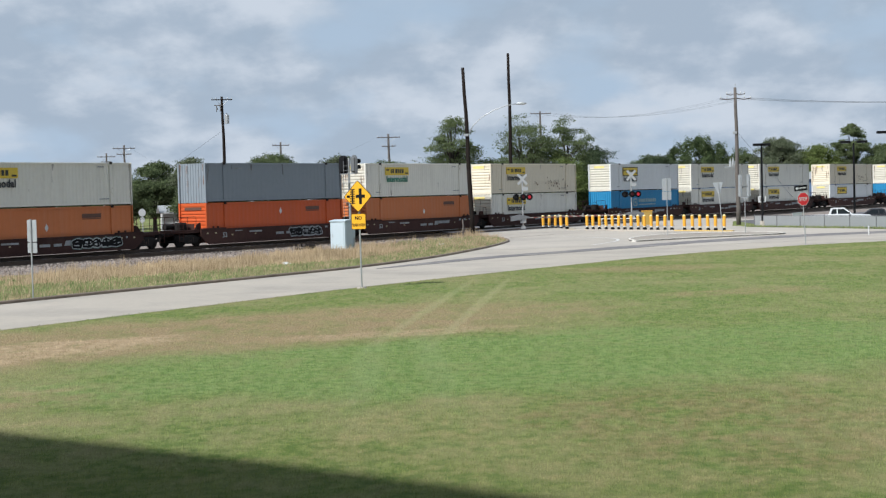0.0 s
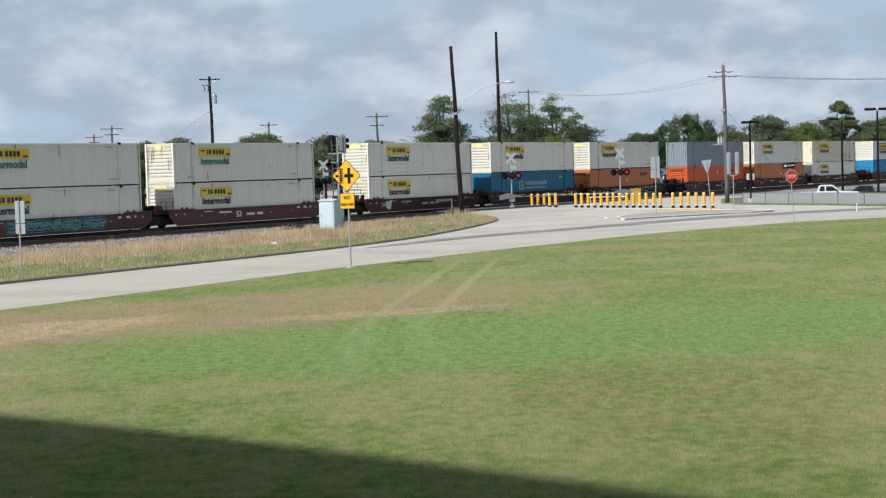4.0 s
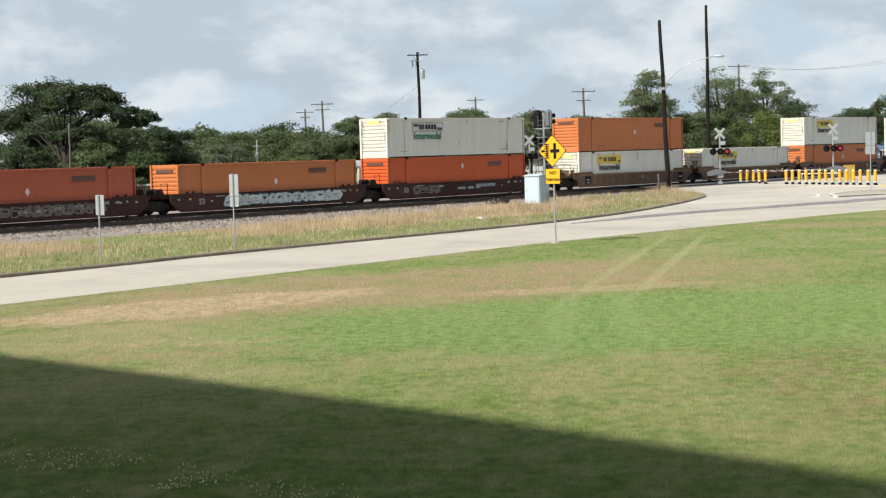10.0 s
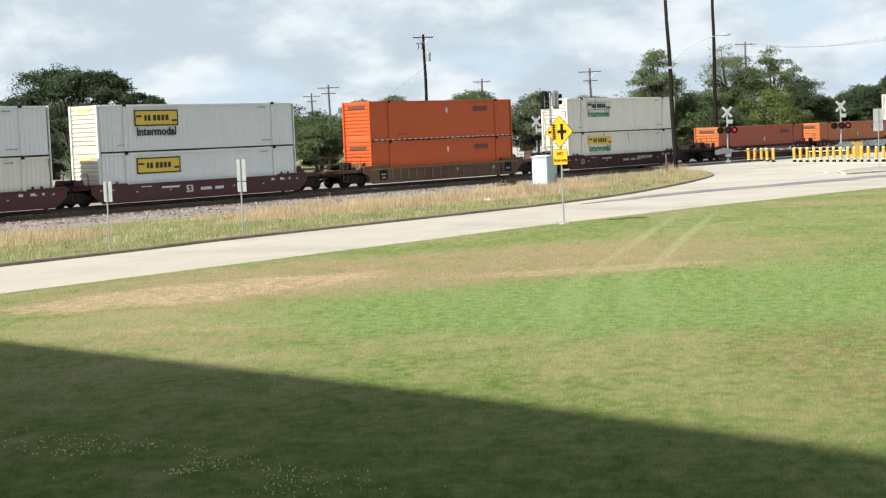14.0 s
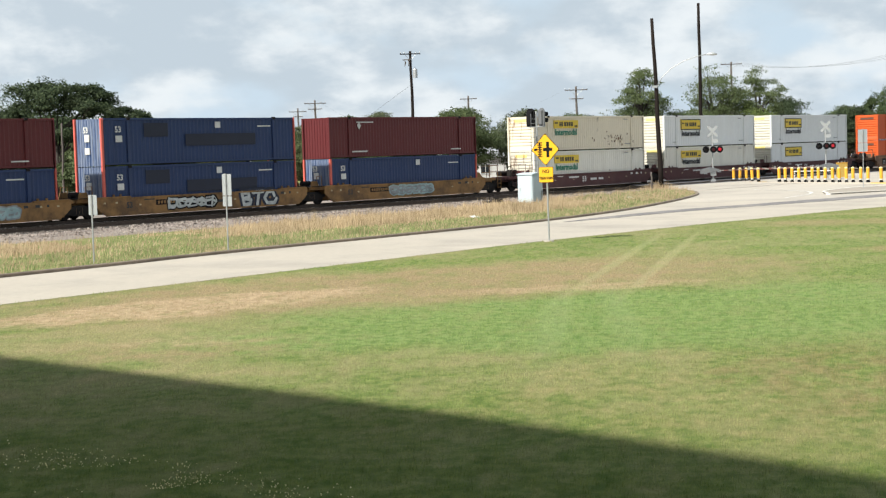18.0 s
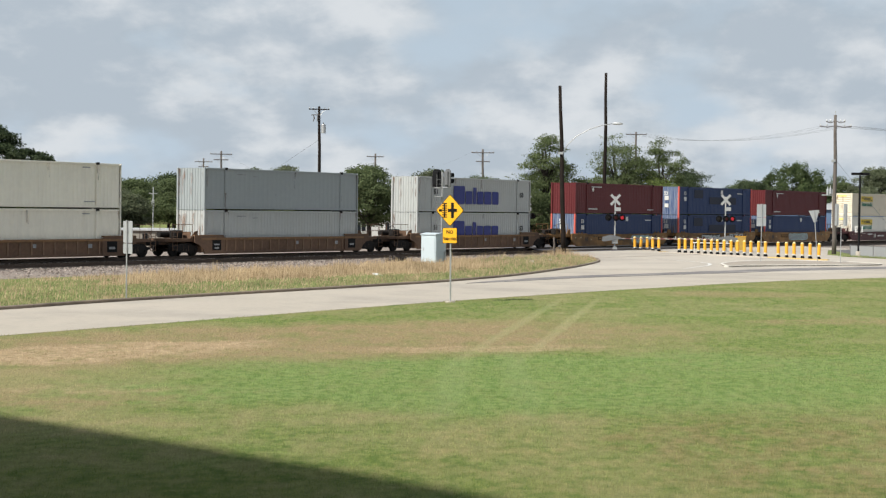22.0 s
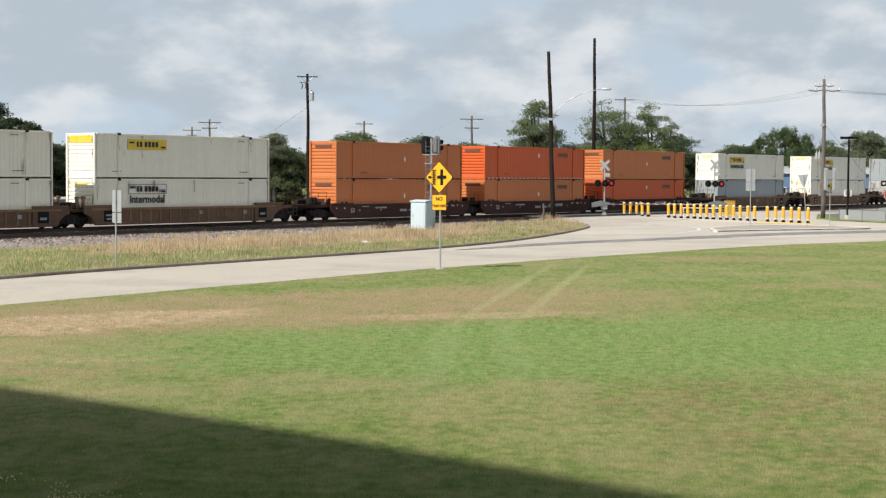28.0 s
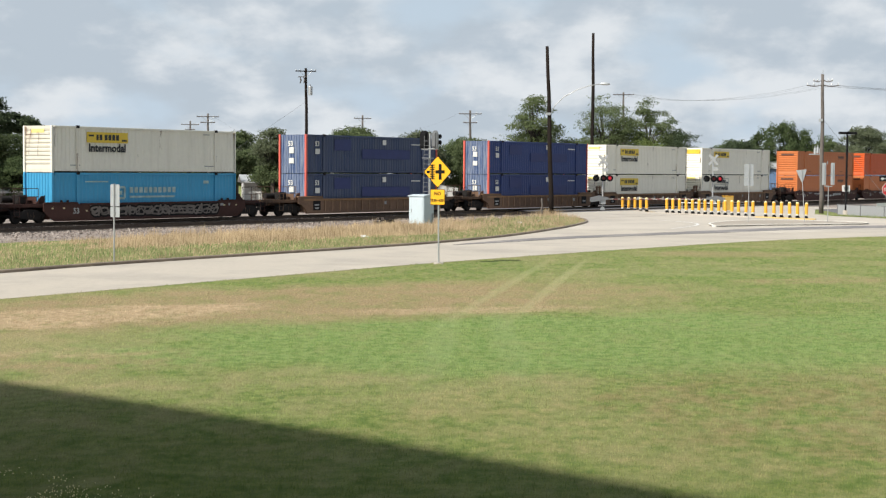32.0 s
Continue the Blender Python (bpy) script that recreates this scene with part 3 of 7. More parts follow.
def container_meshes(coat, end_style, trim):
    """The parts that all containers of one paint share: a list of (name, mesh)."""
    m, t = COATS[coat], trim
    flat = coat in ("orange", "red_orange", "coral", "grey", "mid_grey")
    out = []
    for side in (-1, 1):
        out.append(("side_wall", corrugated(side * (HY - 0.012), side, 0.30 if not flat else 0.46, 0.021 if not flat else 0.008).mesh("side_wall", m)))
        out.append(("top_rail", MB().box(-HX + 0.15, HX - 0.15, side * HY - 0.05, side * HY + 0.05, HGT - 0.14, HGT - 0.005, 0.01).mesh("top_rail", m)))
        out.append(("bottom_rail", MB().box(-HX + 0.15, HX - 0.15, side * HY - 0.05, side * HY + 0.045, 0.10, 0.22, 0.012).mesh("bottom_rail", m)))
        for x in (-6.1, 6.1):
            out.append(("stacking_post", MB().box(x - 0.10, x + 0.10, side * HY - 0.05, side * HY + 0.028, 0.2, HGT - 0.13, 0.015).mesh("stacking_post", m)))
            out.append(("corner_casting", MB().box(x - 0.12, x + 0.12, side * HY - 0.12, side * HY + 0.05, HGT - 0.12, HGT + 0.04, 0.02).mesh("corner_casting", DARK)))
    for ex in (-1, 1):
        for side in (-1, 1):
            out.append(("corner_post", MB().box(ex * HX - 0.09, ex * HX + 0.09 - 0.09 * (ex > 0), side * HY - 0.09 * (side > 0) - 0.06 * (side < 0) + 0.0, side * HY + 0.06 * (side > 0) + 0.09 * (side < 0), 0.0, HGT, 0.02).mesh("corner_post", t or m)))
        xo = ex * (HX - 0.03)
        sect = [(-HY + 0.05, 0.0), (-HY + 0.12, 0.0)] if end_style != "bars" else [(0.02, 0.03), (0.22, 0.03)]
        if end_style == "bars":
            for k in range(8):
                z = 0.50 + k * 0.26
                sect += [(z, -0.02), (z + 0.05, 0.03), (z + 0.17, 0.03), (z + 0.21, -0.02)]
            sect += [(HGT - 0.2, 0.03), (HGT - 0.01, 0.03)]
            mb = MB().grid([[(xo + ex * d, yy, z) for z, d in sect] for yy in (-HY + 0.05, HY - 0.05)])
        else:
            for k in range(9):
                yv = -1.05 + k * 0.262
                sect += [(yv - 0.10, -0.025), (yv - 0.06, 0.02), (yv + 0.06, 0.02), (yv + 0.10, -0.025)]
            sect += [(HY - 0.12, 0.0), (HY - 0.05, 0.0)]
            mb = MB().grid([[(xo + ex * d, yy, z) for yy, d in sect] for z in (0.02, HGT - 0.02)])
        out.append(("end_wall", mb.mesh("end_wall", COATS["orange"] if coat == "coral" else CHALKY if trim else END_WHITE if coat in ("white", "new_white") else m)))
    rf = MB()
    rows = [[(-HX + 0.05 + i * (LEN - 0.1) / 60, y, HGT - 0.03 + 0.015 * (i % 2)) for i in range(61)] for y in (-HY + 0.05, HY - 0.05)]
    rf.grid(rows)
    out.append(("roof", rf.mesh("roof", m)))
    out.append(("floor_pan", MB().box(-HX + 0.1, HX - 0.1, -HY + 0.08, HY - 0.08, 0.06, 0.16).mesh("floor_pan", DARK)))
    return out


def lie(name, me, parent, x, y, z, label=""):
    many = name.endswith("bars") or name in ("white_panel", "end_marks", "dark_panel", "reflective_tape", "brand_emblem", "brand_frame")
    ob = part(name.replace("_bars", "_mark").replace("marks", "mark"), me, None, parent, label, kind="stuff" if many else "")
    ob.location = (x, y, z)
    return ob


def bars(rects, mat, y, name="marking"):
    mb = MB()
    for x0, x1, z0, z1 in rects:
        mb.box(x0, x1, y - 0.004, y + 0.004, z0, z1)
    return mb.mesh(name, mat)


def brand_plate(ob, kind, coat):
    """The yellow or outlined plate of the haulier, as plain shapes, and the word below it."""
    y = -HY - 0.052
    z1 = HGT - 0.34
    x0, x1 = -5.35, -1.95
    framed = kind in ("bordered", "plate_only")
    low = 0.98 if framed else 0.66
    drop = 0.5 * (low - 0.66)
    if kind in ("yellow", "yellow_green", "yellow_only", "bordered", "plate_only"):
        lie("brand_plate", cached(("plate", kind), lambda: MB().box(x0, x1, y - 0.006, y + 0.05, z1 - low, z1, 0.004).mesh("brand_plate", PLATE_Y)), ob, 0, 0, 0, "yellow brand plate")
        ink = INK
    else:
        ink = INK
        e = 0.05
        lie("brand_frame", cached(("frame", kind), lambda: bars([(x0, x1, z1 - e, z1), (x0, x1, z1 - 0.66, z1 - 0.66 + e), (x0, x0 + e, z1 - 0.66, z1), (x1 - e, x1, z1 - 0.66, z1), (x0 + 0.1, x0 + 0.7, z1 - 0.3, z1 - 0.1), (x1 - 0.7, x1 - 0.1, z1 - 0.55, z1 - 0.35)], GRAF["grey"], y)), ob, 0, 0, 0, "outlined brand frame")
    if framed:
        e = 0.085
        lie("plate_border", cached("border", lambda: bars([(x0, x1, z1 - e, z1), (x0, x1, z1 - low, z1 - low + e), (x0, x0 + e, z1 - low, z1), (x1 - e, x1, z1 - low, z1)], INK, y - 0.008)), ob, 0, 0, 0)
    # the haulier's name as plain bars
    def name_bars():
        r, x = [], x0 + 0.75
        for w in (0.18, 0.22, 0.0, 0.24, 0.24, 0.24, 0.24):
            if w:
                r.append((x, x + w, z1 - 0.50, z1 - 0.15))
            x += w + 0.08 if w else 0.12
        r += [(x0 + 0.12, x0 + 0.55, z1 - 0.28, z1 - 0.16), (x1 - 0.52, x1 - 0.12, z1 - 0.56, z1 - 0.44)]
        return bars(r, ink, y - 0.01, "brand_bars")
    lie("brand_bars", cached("name_bars" + ink.name, name_bars), ob, 0, 0, -drop)
    if kind not in ("yellow_only", "plate_only"):
        col = INK_GREEN if kind in ("yellow_green", "outline_green") else INK
        lie("lettering", words("Intermodal", 0.70, col), ob, x0 + 0.12, y - 0.006, z1 - 1.22 - 2 * drop)
    small = cached("code_bars", lambda: bars([(-6.7, -5.9, 0.44, 0.50), (5.0, 5.9, 0.44, 0.50), (4.9, 5.5, HGT - 0.32, HGT - 0.26)], GRAF["grey"], -HY - 0.03))
    lie("code_bars", small, ob, 0, 0, 0)
    big = kind == "yellow_only"
    lie("end_plate", cached(("end_plate", big), lambda: (MB().box(-HX - 0.012, -HX + 0.02, -1.1, 1.1, HGT - 0.62, HGT - 0.16) if big else MB().box(-HX - 0.012, -HX + 0.02, -0.55, 0.65, HGT - 0.44, HGT - 0.2)).mesh("end_plate", PLATE_Y if big else PLATE_PALE)), ob, 0, 0, 0, "yellow end plate")


NAMES = {"mid_grey": "mid grey", "cream": "warm cream-white", "white": "dirty off-white", "new_white": "clean bright white", "beige": "yellowed, rust-spotted white", "orange": "faded orange", "red_orange": "bright red-orange", "coral": "coral orange", "grey": "dark grey", "light_grey": "light grey", "navy": "navy blue", "royal": "royal blue", "faded_navy": "faded navy blue", "bright_blue": "bright sky-blue", "maroon": "maroon red", "blue": "sky blue", "teal": "deep blue"}


def streak_material():
    """Rust that has run down a wall, ragged and half see-through."""
    m = surface("rust_streaks", (0.20, 0.085, 0.035), 0.85, 0, 0.3, 8, 1)
    nt = m.node_tree
    tc, mp, n, r = (nt.nodes.new(k) for k in ("ShaderNodeTexCoord", "ShaderNodeMapping", "ShaderNodeTexNoise", "ShaderNodeMapRange"))
    mp.inputs["Scale"].default_value = (9, 9, 1.2)
    n.inputs["Scale"].default_value, n.inputs["Detail"].default_value = 1.0, 5
    r.inputs["From Min"].default_value, r.inputs["From Max"].default_value, r.inputs["To Max"].default_value = 0.46, 0.72, 0.8
    nt.links.new(tc.outputs["Object"], mp.inputs["Vector"])
    nt.links.new(mp.outputs["Vector"], n.inputs["Vector"])
    nt.links.new(n.outputs["Fac"], r.inputs["Value"])
    nt.links.new(r.outputs["Result"], nt.nodes["Principled BSDF"].inputs["Alpha"])
    return m


STREAKS = streak_material()


def rust_runs(seed):
    """Rust runs below the top rail, at the posts and down the end wall."""
    rnd, mb = random.Random(seed), MB()
    y = -HY - 0.056
    for x in (-6.1, 6.1, -7.9, 7.9) + tuple(rnd.uniform(-7, 7) for _ in range(3)):
        w, ln = rnd.uniform(0.05, 0.16), rnd.uniform(0.3, 1.5)
        z = rnd.choice((HGT - 0.1, HGT - 0.1, 1.2))
        mb.add([(x - w, y, z), (x + w, y, z), (x + w * 0.5, y, z - ln), (x - w * 0.4, y, z - ln * 0.9)], [(0, 1, 2, 3)])
    x = -HX - 0.062
    for k in range(7):
        yy, w, ln = rnd.choice((-1.15, 1.12, rnd.uniform(-1, 1))), rnd.uniform(0.06, 0.16), rnd.uniform(0.5, 2.2)
        z = HGT - rnd.uniform(0.05, 0.5)
        mb.add([(x, yy - w, z), (x, yy + w, z), (x, yy + w * 0.5, z - ln), (x, yy - w * 0.4, z - ln * 0.9)], [(0, 1, 2, 3)])
    return mb.mesh("rust_streak", STREAKS)


def big_brand():
    """A shipping line's name as six plain leaning blocks."""
    mb, x = MB(), -3.3
    for w, h in ((1.55, 1.5), (0.92, 1.08), (0.46, 1.4), (0.86, 1.08), (1.02, 1.08), (0.95, 1.08)):
        mb.prism([(x, 0.72), (x + w - 0.06, 0.72), (x + w, 0.80), (x + w, 0.66 + h), (x + w - 0.08, 0.72 + h), (x, 0.72 + h)], -HY - 0.054, -HY - 0.044, "y")
        x += w + 0.14
    return mb


def rust_spots(seed):
    """Ragged rust flakes where the wall has been knocked."""
    rnd, mb = random.Random(seed), MB()
    y = -HY - 0.058
    for _ in range(34):
        x, z, r = rnd.gauss(3.4, 1.7), rnd.gauss(0.95, 0.28), rnd.uniform(0.04, 0.15)
        o = [(x + r * rnd.uniform(0.5, 1.0) * math.cos(k * 0.9) * 0.7, max(0.3, z + r * rnd.uniform(0.5, 1.2) * math.sin(k * 0.9))) for k in range(7)]
        mb.add([(a, y, b) for a, b in o], [tuple(range(7))])
    return mb.mesh("rust_spot", RUSTY)


RUSTY = surface("flaking_rust", (0.13, 0.06, 0.03), 0.9, 0, 0.3, 12, 2)


def container(coat, mark, level):
    """One 53-foot shipping container."""
    where = {"up": "stacked on another one", "low": "seated in a rail well car"}[level]
    ob = thing("shipping_container", NAMES[coat] + " 53-foot container " + where, "container", "containers on the train")
    end = "bars" if coat in ("white", "cream", "new_white", "beige", "orange", "red_orange", "coral") else "ribs"
    trim = POST_RED if coat in ("navy", "royal", "faded_navy") else None
    for name, me in cached(("box", coat, end), lambda: container_meshes(coat, end, trim)):
        part(name, me, None, ob)
    y = -HY - 0.03
    if coat in ("white", "cream", "beige", "grey", "mid_grey", "light_grey"):
        k = len(MOVERS) % 5
        part("rust_streak", cached(("rust", k), lambda: rust_runs(90 + k)), None, ob, kind="stuff")
    if coat == "beige":
        part("rust_spot", cached("rust_spots", lambda: rust_spots(17)), None, ob, "brown flaking rust", kind="stuff")
    if mark in ("yellow", "yellow_green", "yellow_only", "bordered", "plate_only", "outline", "outline_green"):
        brand_plate(ob, mark, coat)
    elif mark == "orange":
        lie("brand_bars", cached("orange_bars", lambda: bars([(3.4, 5.1, 2.15, 2.42), (3.4, 5.1, 2.06, 2.11)], INK_FADED, -HY - 0.012)), ob, 0, 0, 0)
        lie("end_bars", cached("orange_end", lambda: MB().box(-HX - 0.03, -HX + 0.02, -0.8, 0.8, HGT - 0.52, HGT - 0.3).mesh("end_bars", INK_FADED)), ob, 0, 0, 0)
        lie("diamond_mark", cached("diam", lambda: MB().prism([(-0.16, 1.9), (0, 1.65), (0.16, 1.9), (0, 2.15)], -HY - 0.018, -HY - 0.012, "y").mesh("diamond_mark", INK_WHITE)), ob, 0.3, 0, 0.25 if coat == "red_orange" else -0.3)
        lie("code_bars", cached("oc", lambda: bars([(-5.2, -4.4, 0.47, 0.53), (4.0, 4.7, 0.5, 0.55)], INK_FADED, -HY - 0.012)), ob, 0, 0, 0)
        if coat == "red_orange" and level == "up":
            lie("reflective_tape", cached("tape", lambda: bars([(-7.7 + i * 0.6, -7.4 + i * 0.6, 0.09, 0.16) for i in range(26)], INK_WHITE, -HY - 0.05)), ob, 0, 0, 0, "red and white reflective tape")
    elif mark in ("navy", "navy_plain", "patched"):
        lie("lettering", words("53", 0.5, INK_WHITE), ob, -7.15, y - 0.03, 2.05)
        lie("white_panel", cached("npan", lambda: bars([(-7.1, -6.6, 1.45, 1.85), (0.9, 1.35, 2.25, 2.65), (4.6, 5.8, 2.3, 2.38)], INK_WHITE, -HY - 0.05)), ob, 0, 0, 0)
        if mark != "navy_plain":
            lie("dark_panel", cached("nblk" + mark, lambda: bars([(-4.9, -3.0, 1.75, 2.6), (-1.6, 4.4, 1.15, 1.9)], INK_DARKBLUE if mark == "navy" else PATCH_BLUE, -HY - 0.035)), ob, 0, 0, 0, "painted-over logo panel")
        lie("end_marks", cached("nend", lambda: MB().box(-HX - 0.04, -HX + 0.02, -0.1, 0.35, 1.5, 1.95).box(-HX - 0.04, -HX + 0.02, -0.1, 0.35, 0.75, 1.15).mesh("end_marks", INK_WHITE)), ob, 0, 0, 0)
        e = words("53", 0.5, INK_WHITE)
        o = lie("lettering", e, ob, -HX - 0.05, 0.45, 2.05)
        o.rotation_euler = (0, 0, radians(-90))
    elif mark == "maroon":
        lie("diamond_mark", cached("mdia", lambda: MB().prism([(-0.2, 2.3), (0, 2.05), (0.2, 2.3), (0, 2.55)], -HY - 0.05, -HY - 0.03, "y").mesh("diamond_mark", INK_WHITE)), ob, -5.1, 0, 0)
        lie("code_bars", cached("mcod", lambda: bars([(-5.4, -3.6, 2.5, 2.58), (-5.9, -4.3, 0.42, 0.52), (5.0, 6.2, 0.42, 0.5)], INK_WHITE, -HY - 0.05)), ob, 0, 0, 0)
    elif mark == "blue":
        lie("brand_emblem", cached("emblem", lambda: bars([(-3.0, -2.2, 1.2, 1.35), (-3.0, -2.2, 1.9, 2.05), (-3.1, -2.95, 1.3, 1.95), (-2.3, -2.15, 1.3, 1.95), (-2.75, -2.45, 1.5, 1.75)], GRAF["mint"], -HY - 0.04)), ob, 0, 0, 0)
        lie("brand_bars", cached("blue_bars", lambda: bars([(-1.8 + i * 0.42, -1.5 + i * 0.42, 1.62, 1.98) for i in range(10)] + [(-1.8, 2.2, 1.30, 1.42), (-5.5, -3.6, 2.3, 2.38), (4.9, 5.4, 2.2, 2.4)], GRAF["mint"], -HY - 0.04)), ob, 0, 0, 0)
    elif mark == "ship":
        lie("brand_bars", cached("big_bars", lambda: big_brand().mesh("brand_bars", INK_BLUE)), ob, 0, 0, 0, "large dark blue brand shapes")
        lie("lettering", words("53", 0.55, INK), ob, -6.0, y - 0.03, 1.5)
        lie("lettering", words("53", 0.55, INK), ob, 6.4, y - 0.03, 1.4)
    elif mark == "plain":
        lie("code_bars", cached("pcod", lambda: bars([(-5.0, -4.1, 2.47, 2.54), (-3.4, -2.9, 2.36, 2.42)], GRAF["grey"], -HY - 0.03)), ob, 0, 0, 0)
    return ob


def fat_line(mb, pts, w, y):
    """A sprayed stroke: rounded lengths, one after another."""
    for k in range(len(pts) - 1):
        (xa, za), (xb, zb) = pts[k], pts[k + 1]
        a = math.atan2(zb - za, xb - xa)
        oval = [(ex + w * math.cos(ea + q), ez + w * math.sin(ea + q)) for ex, ez, ea in ((xb, zb, a), (xa, za, a + math.pi)) for q in (-1.57, -0.8, 0.0, 0.8, 1.57)]
        mb.prism(oval, y - 0.001 - 0.0008 * (k % 5), y + 0.003, "y")


def graffiti(seed, colors, x0, x1, z0, z1, y):
    """Sprayed lettering that cannot be read: a cloud, outlines, and fat crooked strokes."""
    rnd = random.Random(seed)
    n = max(2, int((x1 - x0) / 0.74))
    step, tall = (x1 - x0) / n, z1 - z0
    lines = []
    for i in range(n):
        cx, cz, rx, rz = x0 + step * (i + 0.5), z0 + tall * 0.5, step * rnd.uniform(0.42, 0.62), tall * rnd.uniform(0.22, 0.31)
        a0 = rnd.uniform(0, 6.28)
        loop = [(cx + rx * math.copysign(abs(math.cos(a0 + k * 1.05)) ** 0.6, math.cos(a0 + k * 1.05)) + rnd.uniform(-0.14, 0.14), cz + rz * math.copysign(abs(math.sin(a0 + k * 1.05)) ** 0.6, math.sin(a0 + k * 1.05))) for k in range(6)]
        lines.append(loop + [loop[0]])
        lines.append([(cx + rnd.uniform(-0.3, 0.3), cz - rz), (cx + rnd.uniform(-0.4, 0.4), cz + rz * 1.1)])
        lines.append([(cx - rx * 0.9, cz + rz * rnd.uniform(-0.5, 0.5)), (cx + rnd.uniform(-0.1, 0.1), cz + rz * rnd.uniform(-0.6, 0.6)), (cx + rx * 0.9, cz + rz * rnd.uniform(-0.5, 0.5))])
    res = []
    for ci, c in enumerate(colors):
        mb = MB()
        last = ci == len(colors) - 1
        if ci == 0 and len(colors) > 1:
            for ln in lines:
                fat_line(mb, ln, min(0.26, tall * 0.17), y)
        else:
            for ln in lines:
                fat_line(mb, ln, rnd.uniform(0.035, 0.105) if last else 0.12, y - 0.006 * ci)
        res.append((mb, GRAF[c]))
    return res


def throw_up():
    """Three fat pale letters on a dark cloud."""
    letters = [[(0.25, 0.05), (0.1, 0.98), (0.62, 0.92), (0.66, 0.62), (0.28, 0.52), (0.78, 0.42), (0.72, 0.1), (0.25, 0.05)],
               [(0.95, 0.95), (1.75, 1.0), (1.42, 0.97), (1.28, 0.05)],
               [(2.62, 0.62), (2.5, 0.98), (2.12, 0.95), (1.85, 0.5), (2.05, 0.1), (2.62, 0.08), (2.78, 0.4)]]
    cloud, pale = MB(), MB()
    for pts in letters:
        pts = [(x * 1.16, 0.28 + z * 0.86) for x, z in pts]
        fat_line(cloud, pts, 0.30, 0.0)
        fat_line(pale, pts, 0.115, -0.008)
    return cloud.mesh("graffiti_outline", INK_DARKBLUE), pale.mesh("graffiti_letters", GRAF["pale"])


def truck_meshes():
    """A two-axle truck: side frames, springs, wheels and axles, centred on x = 0."""
    out = []
    for s in (-1, 1):
        y = s * 1.0
        prof = [(-1.25, 0.52), (-1.25, 0.68), (-0.65, 0.72), (-0.45, 0.86), (0.45, 0.86), (0.65, 0.72), (1.25, 0.68), (1.25, 0.52), (0.85, 0.40), (0.45, 0.26), (-0.45, 0.26), (-0.85, 0.40)]
        out.append(("side_frame", MB().prism(prof, y - 0.08, y + 0.08, "y").mesh("side_frame", DARK)))
        sp = MB()
        for k in (-0.22, 0, 0.22):
            sp.tube([(k, y, 0.36), (k, y, 0.74)], 0.085, 8)
        out.append(("spring_nest", sp.mesh("spring_nest", CAR_RUST)))
    for x in (-0.88, 0.88):
        for s in (-1, 1):
            yi, yo = s * 0.70, s * 0.83
            mb = MB().tube([(x, yi - s * 0.05, 0.44), (x, yi, 0.44)], [0.45, 0.45], 24).tube([(x, yi, 0.44), (x, yo, 0.44)], [0.42, 0.41], 24).tube([(x, yo, 0.44), (x, yo + s * 0.02, 0.44)], [0.33, 0.30], 24)
            out.append(("wheel", mb.mesh("wheel", DARK)))
            out.append(("bearing", MB().tube([(x, s * 0.9, 0.44), (x, s * 1.12, 0.44)], [0.13, 0.12], 12).mesh("bearing", DARK)))
        out.append(("axle", MB().tube([(x, -0.75, 0.44), (x, 0.75, 0.44)], 0.09, 10).mesh("axle", DARK)))
    out.append(("bolster", MB().box(-0.2, 0.2, -1.1, 1.1, 0.55, 0.88, 0.03).mesh("bolster", DARK)))
    return out


PITCH_IN, PITCH_OUT = 19.55, 23.62
WELL_TOP, WELL_LOW = 1.26, 0.17


